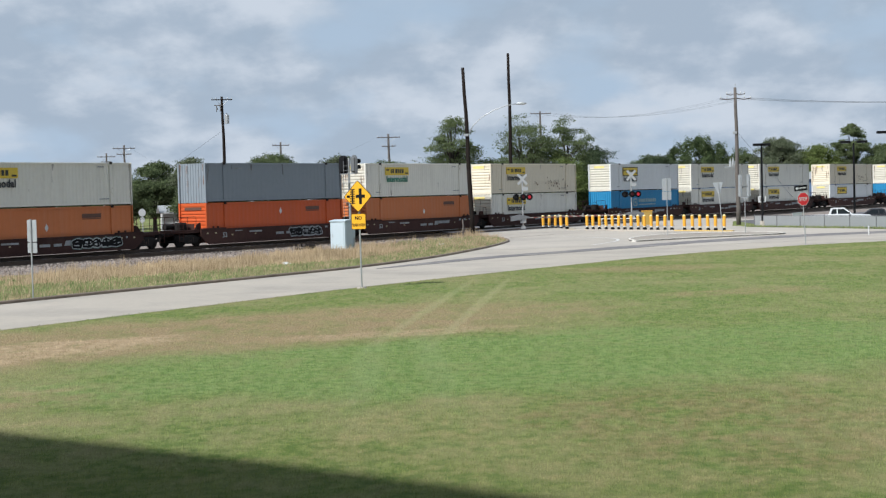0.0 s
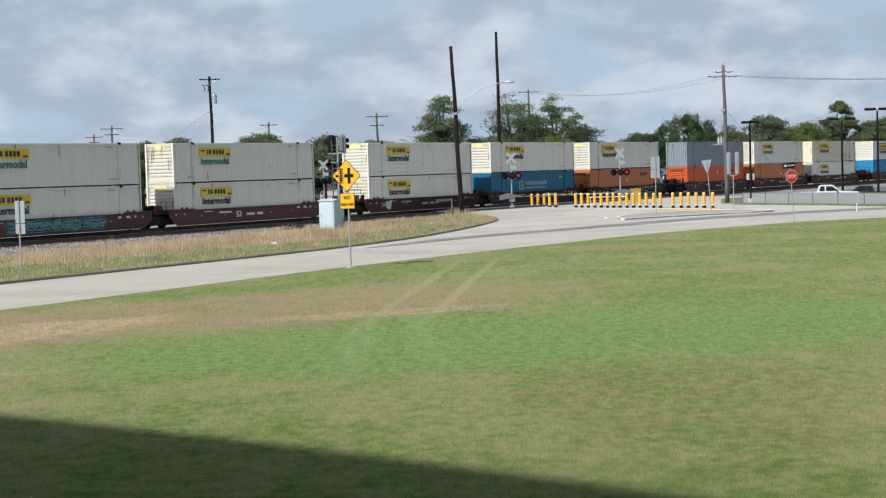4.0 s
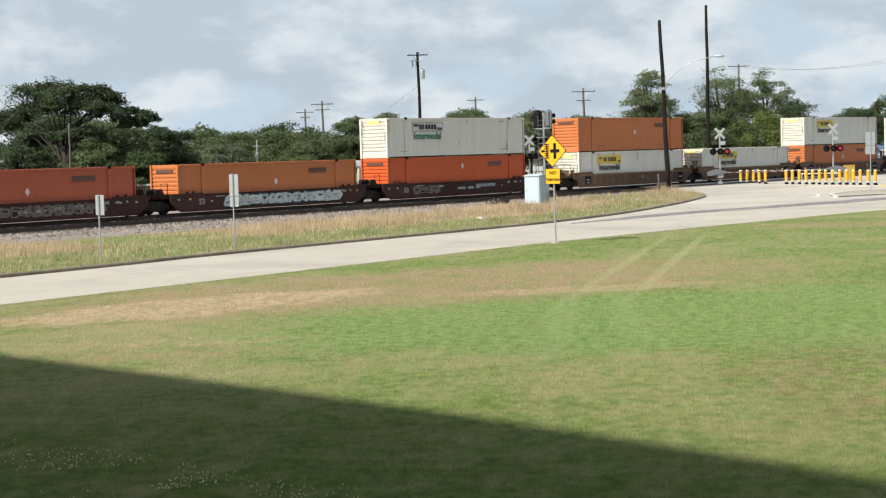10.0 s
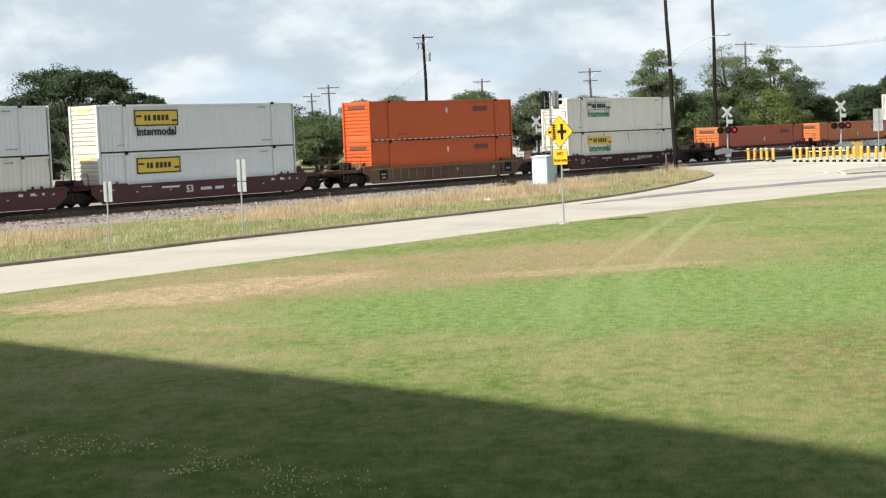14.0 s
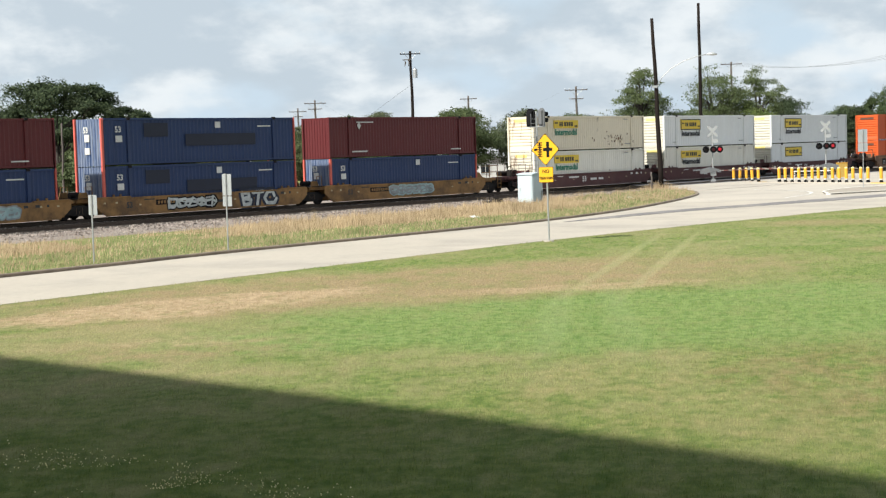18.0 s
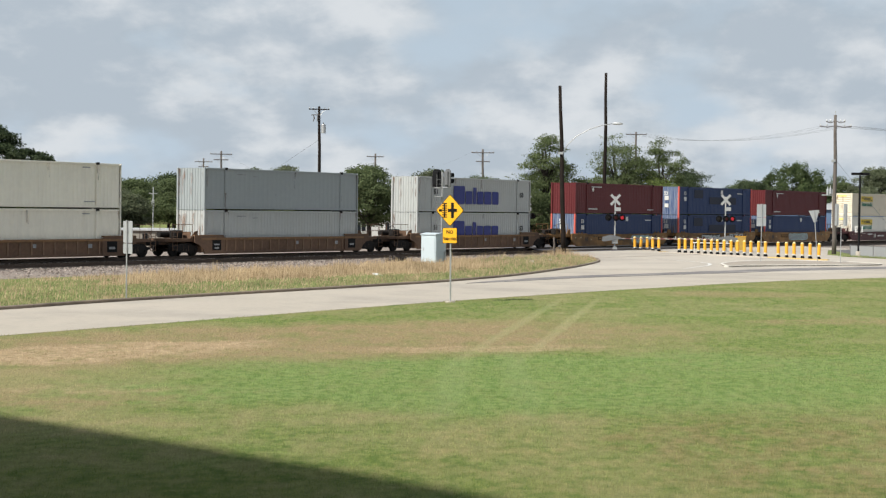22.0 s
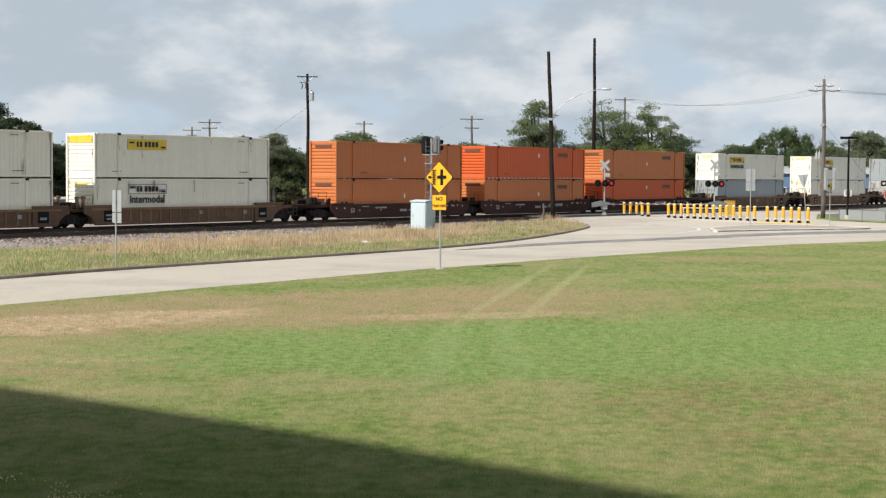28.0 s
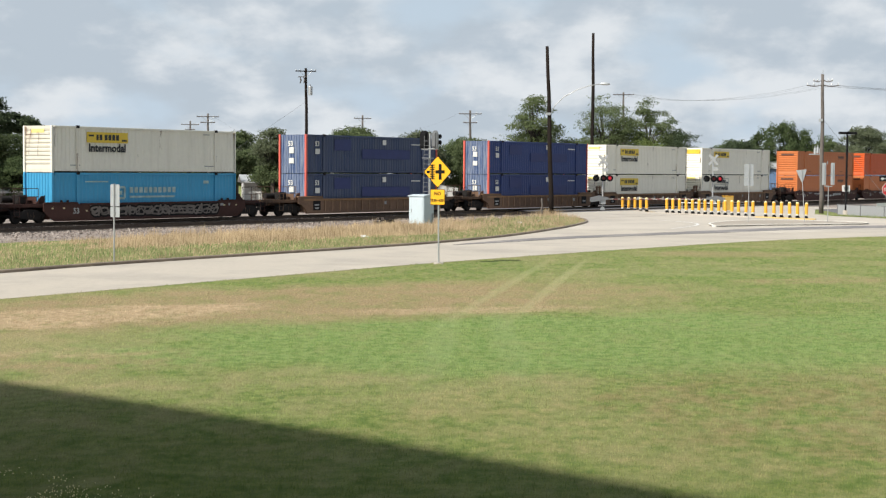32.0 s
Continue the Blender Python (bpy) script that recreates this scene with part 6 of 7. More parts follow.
wooden_pole(2.2, 124.6, 13.75, POLE_WOOD, (-0.45, 0), label="tall leaning dark wooden pole beside the kerb", r=0.18)
wooden_pole(6.85, 156, 17.6, POLE_WOOD, (-0.05, 0), label="tall dark bare wooden pole beyond the track", r=0.19)
wooden_pole(1.45, 124.2, 1.5, POLE_GREY, (0, 0), label="short grey wooden stub beside the leaning pole", r=0.09)
ob = thing("street_light", "curved steel street light arm with cobra head on the leaning pole", "street light", at=pose(1.95, 124.5, 8.3))
arm = [(0.1, -0.1, 0), (0.5, -0.12, 0.75), (1.2, -0.15, 1.4), (2.2, -0.2, 1.95), (3.2, -0.25, 2.28), (4.1, -0.3, 2.42)]
put("arm", MB().tube(arm, 0.035, 8), GALV, ob, smooth=True)
put("lamp_head", MB().tube([(4.0, -0.3, 2.40), (4.2, -0.31, 2.43), (4.6, -0.33, 2.43), (4.85, -0.34, 2.40)], [0.05, 0.11, 0.13, 0.05], 10), ALU, ob, smooth=True)
put("clamp", MB().box(-0.28, 0.12, -0.2, -0.08, -0.1, 0.1, 0.01), GALV, ob)
wooden_pole(-21.2, 149, 13.5, POLE_WOOD, (-0.1, 0), [(13.2, 1.0, 12)], label="dark utility pole with crossarm and grey transformer behind the track", extras=[("transformer", 11.3), ("cutouts", 12.3)], r=0.17)
wooden_pole(-38.8, 187, 10.4, POLE_GREY, (0, 0), [(10.0, 1.35, 10), (9.3, 0.9, 10)], label="weathered utility pole with two crossarms far behind the track")
wooden_pole(-46.9, 214, 10.3, POLE_GREY, (0, 0), [(9.8, 1.25, 10), (9.1, 0.7, 10)], label="small distant utility pole with one crossarm")
wooden_pole(-6.2, 175, 10.5, POLE_GREY, (0, 0), [(10.1, 1.3, 6), (9.1, 0.8, 6)], label="weathered utility pole with crossarms among the trees")
wooden_pole(-20.7, 196, 10.6, POLE_GREY, (0, 0), [(10.2, 1.1, 6)], label="distant utility pole with one crossarm above the trees")
wooden_pole(12.2, 192, 13.5, POLE_GREY, (0, 0), [(13.2, 1.3, 6)], label="tall weathered utility pole behind the trees")
corner = wooden_pole(27.3, 142.8, 12.75, POLE_GREY, (-0.1, 0), [], label="weathered utility pole with gull-wing arms at the street corner", r=0.19)
for s in (-1, 1):
    for z in (0.0, 0.42):
        w = 1.45 - 1.4 * z
        put("wing_arm", MB().tube([(s * 0.1, -0.1, 11.75 + z), (s * w * 0.5, -0.12, 11.62 + z), (s * w, -0.14, 11.72 + z)], 0.045, 6), POLE_GREY, corner, -0.1, 0)
        for k in (0.55, 0.95):
            put("insulator", MB().tube([(0, 0, 0), (0, 0, 0.08), (0, 0, 0.24)], [0.03, 0.07, 0.03], 8), GALV, corner, -0.1 + s * w * k, -0.13, 11.70 + z)
put("pin", MB().tube([(0, 0, 0), (0, 0, 0.35)], 0.03, 6), GALV, corner, -0.1, 0, 12.75)
put("guy_clamp", MB().box(-0.3, 0.05, -0.25, -0.05, -0.12, 0.12, 0.02), GALV, corner, -0.1, 0, 8.55)
for k in range(3):
    put("transformer_can", MB().tube([(0, 0, -0.3), (0, 0, 0.22), (0, 0, 0.30), (0, 0, 0.48)], [0.11, 0.11, 0.04, 0.03], 10), ALU, corner, -0.62 + 0.25 * k, 0.3, 5.72 + 0.1 * (k == 1), "pale grey transformer can")
put("transformer_bracket", MB().box(-1.15, 0.1, 0.25, 0.33, -0.05, 0.05, 0.01), GALV, corner, 0, 0, 5.42)
wooden_pole(-48.0, 125.4, 7.0, POLE_GREY, (0.1, 0), [], label="grey service pole under the oak tree", r=0.10)


CABLE = surface("grey_cable", (0.11, 0.115, 0.12), 0.6, 0, 0.1, 5, 1)


def wire(a, b, sag, r=0.0065):
    n = 14
    pts = [(a[0] + (b[0] - a[0]) * k / n, a[1] + (b[1] - a[1]) * k / n, a[2] + (b[2] - a[2]) * k / n - sag * 4 * (k / n) * (1 - k / n)) for k in range(n + 1)]
    tagged(part("overhead_wire", MB().tube(pts, r, 4, False), CABLE), "thin sagging overhead cable between poles", "cable", "overhead cables")


for dx in (-1.25, -0.5, 0.6, 1.25):
    wire((27.2 + dx, 142.7, 11.75), (85 + dx, 150.0, 14.5), 1.75, 0.008)
    wire((27.2 + dx, 142.7, 11.75), (12.2 + dx, 192, 13.3), 1.1, 0.007)
wire((-21.2, 149, 10.3), (-28.6, 152, 5.7), 0.0, 0.011)
wire((-38.0, 187, 10.0), (-31.0, 192, 6.0), 0.3, 0.005)
wire((-37.6, 187, 10.0), (-46.9, 214, 10.0), 0.3, 0.005)
wire((-7.4, 175, 10.2), (-19.9, 196, 7.5), 0.6, 0.005)
wire((27.3, 142.7, 8.6), (33.5, 139.0, 0.05), 0.0, 0.014)


def lot_light(x, y, h, heads):
    ob = thing("parking_light", "dark square-headed parking lot light on a tall pole", "lamp post", "parking lot lights", pose(x, y, 0))
    put("pole", MB().tube([(0, 0, 0), (0, 0, h)], [0.11, 0.08], 8), BLACK, ob)
    put("footing", MB().tube([(0, 0, -0.05), (0, 0, 0.5)], 0.25, 12), CONCRETE, ob)
    for hx in heads:
        put("lamp_head", MB().box(hx - 0.45, hx + 0.45, -0.22, 0.22, h - 0.02, h + 0.2, 0.04), BLACK, ob)
        put("lamp_glass", MB().box(hx - 0.3, hx + 0.3, -0.17, 0.17, h - 0.035, h - 0.02), ALU, ob)


lot_light(27.9, 134.9, 7.1, (-0.28, 0.34))
lot_light(36.55, 137.0, 7.2, (-0.75, 0.75))
lot_light(38.0, 131.0, 7.8, (-0.6, 0.6))

# ---- fence, vehicles and buildings ----
FENCE_STEEL = surface("weathered_fence_steel", (0.13, 0.13, 0.135), 0.6, 0.3, 0.15, 20, 2)
MESH = surface("fence_screen", (0.25, 0.26, 0.265), 0.8, 0, 0.1, 20, 0.5, 0.3, 60)
fence = thing("mesh_fence", "low chain-link fence with grey screening along the parking lot", "fence")
A, B = Vector((27.4, 135.9, 0)), Vector((46.7, 97.3, 0))
nf = 14
for k in range(nf + 1):
    p = A + (B - A) * k / nf
    put("post", MB().tube([(0, 0, -0.1), (0, 0, 1.06)], 0.05, 8), FENCE_STEEL, fence, *p)
    if k < nf:
        q = A + (B - A) * (k + 1) / nf
        d = q - p
        rz = math.degrees(math.atan2(d.y, d.x))
        o = put("screen_panel", MB().box(0.04, d.length - 0.04, -0.01, 0.01, 0.05, 0.94), MESH, fence, *p)
        o.rotation_euler = (0, 0, radians(rz))
        o = put("top_rail", MB().tube([(0, 0, 0.98), (d.length, 0, 0.98)], 0.035, 6), FENCE_STEEL, fence, *p)
        o.rotation_euler = (0, 0, radians(rz))

GLASS = surface("dark_window_glass", (0.02, 0.025, 0.03), 0.08, 0, 0.05, 4, 1, spec=0.8)
sheet("parking_lot", [(29, 141), (50, 98), (120, 110), (150, 160)] + [track(t, 8.6)[:2] for t in range(216, 88, -8)], 0.010, ASPHALT, "grey asphalt parking lot behind the fence", "parking lot")


def pickup(x, y, rz, color, label, low=0.87):
    ob = thing("pickup_truck", label, "car", "parked vehicles", pose(x, y, 0.02, 0, 0, rz) @ Matrix.Diagonal((1.1, 1.0, low, 1)))
    m = surface("vehicle_paint_" + label.split()[0], color, 0.3, 0.0, 0.03, 4, 1)
    side = [(-2.7, 0.45), (-2.7, 1.02), (-0.6, 1.05), (-0.45, 1.10), (1.05, 1.08), (2.4, 0.98), (2.65, 0.75), (2.65, 0.42), (2.1, 0.38), (1.95, 0.7), (1.3, 0.7), (1.15, 0.36), (-1.25, 0.36), (-1.4, 0.7), (-2.05, 0.7), (-2.2, 0.42)]
    put("body", MB().prism(side, -0.9, 0.9, "y"), m, ob)
    cab = [(-0.7, 1.04), (-0.55, 1.66), (-0.3, 1.72), (0.45, 1.72), (1.15, 1.06)]
    put("cab", MB().prism(cab, -0.78, 0.78, "y"), m, ob)
    put("windscreen", MB().prism([(0.52, 1.66), (1.08, 1.1), (1.13, 1.1), (0.57, 1.68)], -0.7, 0.7, "y"), GLASS, ob)
    for s in (-1, 1):
        put("side_window", MB().prism([(-0.05, 1.12), (-0.05, 1.6), (0.42, 1.6), (0.9, 1.12)], s * 0.785 - 0.01, s * 0.785 + 0.01, "y"), GLASS, ob)
        put("side_window", MB().prism([(-0.58, 1.12), (-0.46, 1.6), (-0.14, 1.6), (-0.14, 1.12)], s * 0.785 - 0.01, s * 0.785 + 0.01, "y"), GLASS, ob)
        put("mirror", MB().box(0.72, 0.86, s * 1.0 - 0.1, s * 1.0 + 0.1, 1.1, 1.28, 0.03), BLACK, ob)
        put("headlight", MB().box(2.58, 2.67, s * 0.68 - 0.14, s * 0.68 + 0.14, 0.68, 0.86, 0.02), ALU, ob)
        for wx in (-1.72, 1.62):
            w = put("wheel", MB().tube([(0, -0.11, 0), (0, 0.11, 0)], 0.36, 20), BLACK, ob, wx, s * 0.82, 0.36)
            put("rim", MB().tube([(0, -0.125, 0), (0, 0.125, 0)], 0.2, 16), ALU, w)
    put("bumper", MB().box(2.6, 2.78, -0.88, 0.88, 0.42, 0.6, 0.04), ALU, ob)
    put("bed_floor", MB().box(-2.66, -0.65, -0.75, 0.75, 0.8, 0.84), BLACK, ob)


pickup(34.15, 133.4, -12, (0.72, 0.73, 0.74), "white single-cab pickup truck parked behind the fence")
pickup(38.3, 136.0, 165, (0.03, 0.03, 0.035), "black pickup truck parked behind the fence", 0.76)
SIDING = {"white": surface("white_siding", (0.62, 0.62, 0.6), 0.7, 0, 0.06, 4, 0.5, dirt=DUST, grime=0.3), "tan": surface("tan_siding", (0.24, 0.215, 0.185), 0.75, 0, 0.08, 4, 0.5, dirt=SOOT, grime=0.2), "blue": surface("blue_sheeting", (0.09, 0.15, 0.25), 0.5, 0, 0.08, 4, 0.5)}
ROOF = {"shingle": surface("brown_shingles", (0.15, 0.105, 0.085), 0.9, 0, 0.25, 8, 0.8, 0.5, 15), "metal": surface("pale_metal_roof", (0.50, 0.51, 0.52), 0.45, 0.3, 0.06, 3, 0.3, dirt=RUST, grime=0.2)}


def house(x, y, rz, w, d, h, rise, wall, roof, label, cat="house"):
    """A small building: walls, gabled roof, windows with frames and a door."""
    ob = thing("house", label, cat, at=pose(x, y, 0, 0, 0, rz))
    put("wall", MB().box(-w / 2, w / 2, -d / 2, d / 2, -0.1, h, 0.01), SIDING[wall], ob)
    for s in (-1, 1):
        put("gable", MB().prism([(-d / 2, h), (d / 2, h), (0, h + rise)], s * (w / 2 - 0.1) - 0.06, s * (w / 2 - 0.1) + 0.06, "x"), SIDING[wall], ob)
        e, o = d / 2 + 0.5, 0.5 * rise / (d / 2)
        put("roof_slope", MB().prism([(0, h + rise + 0.02), (0, h + rise + 0.16), (s * e, h - o + 0.16), (s * e, h - o + 0.02)], -w / 2 - 0.4, w / 2 + 0.4, "x"), ROOF[roof], ob)
    n = max(1, int(w / 3.2))
    for k in range(n):
        xx = -w / 2 + (k + 0.5) * w / n
        if k == n // 2:
            dr = put("door", MB().box(xx - 0.48, xx + 0.48, -d / 2 - 0.05, -d / 2 + 0.02, 0.1, 2.15, 0.01), ROOF["shingle"], ob)
            put("handle", MB().box(xx + 0.34, xx + 0.4, -d / 2 - 0.1, -d / 2 - 0.04, 1.05, 1.15), GALV, dr)
        else:
            f = put("window", MB().box(xx - 0.6, xx + 0.6, -d / 2 - 0.06, -d / 2 + 0.02, 0.95, 2.15, 0.01), SIDING["white"], ob)
            put("pane", MB().box(xx - 0.5, xx - 0.03, -d / 2 - 0.075, -d / 2 - 0.05, 1.05, 2.05), GLASS, f)
            put("pane", MB().box(xx + 0.03, xx + 0.5, -d / 2 - 0.075, -d / 2 - 0.05, 1.05, 2.05), GLASS, f)
    return ob


house(-27.9, 164, 14, 4.6, 5, 2.3, 0.6, "white", "metal", "small white wooden house half hidden by trees beyond the track")
house(-58, 158, 15, 22, 10, 3.0, 0.9, "white", "metal", "long white building with a pale metal roof beyond the track", "building")
house(-14, 176, 10, 16, 9, 2.9, 0.9, "white", "metal", "long low white shed with a pale metal roof", "building")
house(50, 262, -10, 36, 14, 4.4, 1.1, "blue", "metal", "blue-walled metal warehouse with a white roof in the distance", "warehouse")
house(4, 186, 5, 14, 9, 2.8, 1.6, "tan", "shingle", "tan house with shingled roof beyond the crossing")


# ---- small things by the track and the fence ----
pile = thing("tie_pile", "small pile of old dark timber ties beside the track", "timber pile", at=pose(-9.4, 104.4, 0.0, 0, 0, 58))
for k, (a, b, z, r) in enumerate(((0, 0, 0.06, 3), (0.1, 0.32, 0.06, -6), (-0.2, -0.35, 0.06, 9), (0.15, 0.1, 0.26, -12), (-0.3, -0.1, 0.27, 25))):
    o = put("timber_tie", MB().box(-1.05 + 0.1 * k, 1.0 - 0.12 * k, -0.11, 0.11, -0.06, 0.13, 0.015), TIE, pile, a, b, z)
    o.rotation_euler = (0, radians(2 * k), radians(r))
post = thing("marker_post", "short white plastic marker post by the parking lot", "marker post", at=pose(29.4, 106.6, 0.0))
put("post", MB().tube([(0, 0, -0.05), (0, 0, 0.62), (0, 0, 0.66)], [0.045, 0.045, 0.02], 10), WHITE, post)
put("reflector", MB().box(-0.03, 0.03, -0.055, -0.04, 0.45, 0.55), ALU, post)


# ---- things just beyond the track ----
dock = thing("loading_dock", "long low pale concrete loading dock beyond the track", "loading dock", at=pose(-39.6, 130.0, 0.0, 0, 0, 3))
put("platform", MB().box(-5.2, 9.2, -2.0, 2.0, -0.05, 1.48, 0.03), SIDING["tan"], dock)
put("edge_slab", MB().box(-5.4, 9.4, -2.2, 2.2, 1.48, 1.66, 0.02), ROOF["metal"], dock)
for k in range(8):
    put("buffer", MB().box(-4.6 + k * 1.8, -4.2 + k * 1.8, -2.12, -2.0, 0.75, 1.25, 0.02), BLACK, dock)
unit = thing("air_conditioner", "grey sheet-metal air conditioner on the dock roof", "air conditioner", at=pose(-41.8, 129.6, 1.66, 0, 0, 6))
put("casing", MB().box(-0.45, 0.45, -0.4, 0.4, 0.06, 1.02, 0.02), WEIGHT, unit)
put("lid", MB().box(-0.48, 0.48, -0.43, 0.43, 1.02, 1.07, 0.01), ALU, unit)
for k in range(5):
    put("grille_slat", MB().box(-0.38, 0.38, -0.42, -0.395, 0.2 + k * 0.15, 0.28 + k * 0.15), BLACK, unit)
for sx in (-0.36, 0.36):
    put("foot", MB().box(sx - 0.05, sx + 0.05, -0.35, 0.35, 0.0, 0.07), GALV, unit)
mast = thing("radio_mast", "thin pale steel mast with a small box beyond the track", "mast", at=pose(-37.4, 148.0, 0.0))
put("pole", MB().tube([(0, 0, -0.1), (0, 0, 5.4)], [0.07, 0.05], 8), ALU, mast)
put("box", MB().box(-0.14, 0.14, -0.22, -0.06, 3.6, 4.2, 0.02), GALV, mast)
put("crossbar", MB().box(-0.4, 0.4, -0.03, 0.03, 4.75, 4.82, 0.01), GALV, mast)
dish = thing("round_target", "grey round disc target on a post beyond the track", "track signal", at=pose(-28.6, 145.2, 0.0, 0, 0, -12))
put("post", MB().tube([(0, 0, -0.1), (0, 0, 2.85)], 0.05, 8), GALV, dish)
put("disc", MB().tube([(0, -0.06, 2.5), (0, -0.10, 2.5)], [0.37, 0.36], 22), GALV, dish)
put("disc", MB().tube([(0, -0.06, 1.82), (0, -0.10, 1.82)], [0.27, 0.26], 22), GALV, dish)

# ---- the building behind the camera, which shades the lawn ----
def shade_line(x):
    """Where the edge of the building's shadow lies on the lawn."""
    if x < -14:
        return shade_line(-14) - 0.52 * (x + 14)
    if x > 4:
        return shade_line(4) - 0.91 * (x - 4)
    return 23.7 - 0.793 * (x + 5.5) - 0.0107 * ((x + 1.4) ** 2 - 16.81) + 0.009 * min(0.0, x + 5.0) ** 2


BRICK = surface("buff_brick_wall", (0.34, 0.24, 0.17), 0.9, 0, 0.2, 9, 0.6, 0.4, 12)
ROOF_H = 15.6
shift = ROOF_H / math.tan(SUN_EL)
eave = [(x + SUN_AZ[0] * shift, shade_line(x) + SUN_AZ[1] * shift) for x in [-44 + 2 * k for k in range(45)]]
# the façade stands behind the roof edge and the camera looks out from in front of it
back = [(x - 9.0, y - 12.0) for x, y in eave]
wallf = [(x - 0.55, y - 0.75) for x, y in eave]
bld = thing("office_building", "buff brick building with a gently curved flat roof edge", "building")
part("roof", MB().prism(eave + back[::-1], ROOF_H - 0.35, ROOF_H), CONCRETE, bld)
for line in (wallf, back):
    mb = MB()
    mb.grid([[(x, y, z) for z in (0, ROOF_H - 0.35)] for x, y in line])
    part("wall", mb, BRICK, bld)
for k in range(0, len(wallf) - 1):
    (x0, y0), (x1, y1) = wallf[k], wallf[k + 1]
    if math.hypot((x0 + x1) / 2, (y0 + y1) / 2) < 30:
        a = math.atan2(y1 - y0, x1 - x0)
        L_ = math.hypot(x1 - x0, y1 - y0)
        for fl in range(4):
            o = part("window", MB().box(0.5, L_ - 0.5, 0.0, 0.05, 1.2 + fl * 3.7, 3.0 + fl * 3.7), GLASS, bld)
            o.location, o.rotation_euler = (x0, y0, 0), (0, 0, a)


# ---- trees ----
BARK = surface("bark", (0.045, 0.037, 0.031), 0.95, 0, 0.3, 4, 0.8, 0.6, 10)
LEAF = {
    "oak": island_material("oak_leaves", (0.030, 0.046, 0.024), (0.085, 0.112, 0.052), 0.65, 0.30, (0.054, 0.077, 0.036)),
    "elm": island_material("elm_leaves", (0.062, 0.088, 0.038), (0.155, 0.19, 0.085), 0.7, 0.40, (0.105, 0.136, 0.06)),
    "spiky": island_material("spiky_leaves", (0.045, 0.070, 0.028), (0.115, 0.15, 0.06), 0.7, 0.35, (0.075, 0.105, 0.042)),
    "bright": island_material("bright_leaves", (0.07, 0.10, 0.026), (0.20, 0.235, 0.075), 0.7, 0.35, (0.13, 0.17, 0.048)),
    "airy": island_material("airy_leaves", (0.085, 0.115, 0.048), (0.185, 0.22, 0.10), 0.7, 0.45, (0.13, 0.163, 0.072)),
    "dusty": island_material("dusty_leaves", (0.085, 0.106, 0.060), (0.18, 0.20, 0.12), 0.75, 0.40, (0.13, 0.152, 0.087)),
}


def leaf_mesh(name, c, out, size, rs):
    """Small pointed leaves about the centres c, lying like shingles that face out."""
    n = len(c)
    f = out * 0.8 + rs.normal(0, 0.5, (n, 3))
    f /= np.linalg.norm(f, axis=1, keepdims=True)
    t = np.cross(f, rs.normal(0, 1, (n, 3)))
    t /= np.linalg.norm(t, axis=1, keepdims=True)
    u = np.cross(f, t)
    s = size * rs.uniform(0.6, 1.3, (n, 1))
    V = np.stack([c + t * s, c - t * s * 0.5 + u * s * 0.72, c - t * s * 0.5 - u * s * 0.72], 1)
    me = bpy.data.meshes.new(name)
    me.vertices.add(3 * n)
    me.vertices.foreach_set("co", V.reshape(-1))
    me.loops.add(3 * n)
    me.loops.foreach_set("vertex_index", np.arange(3 * n))
    me.polygons.add(n)
    me.polygons.foreach_set("loop_start", np.arange(0, 3 * n, 3))
    me.update(calc_edges=True)
    return me


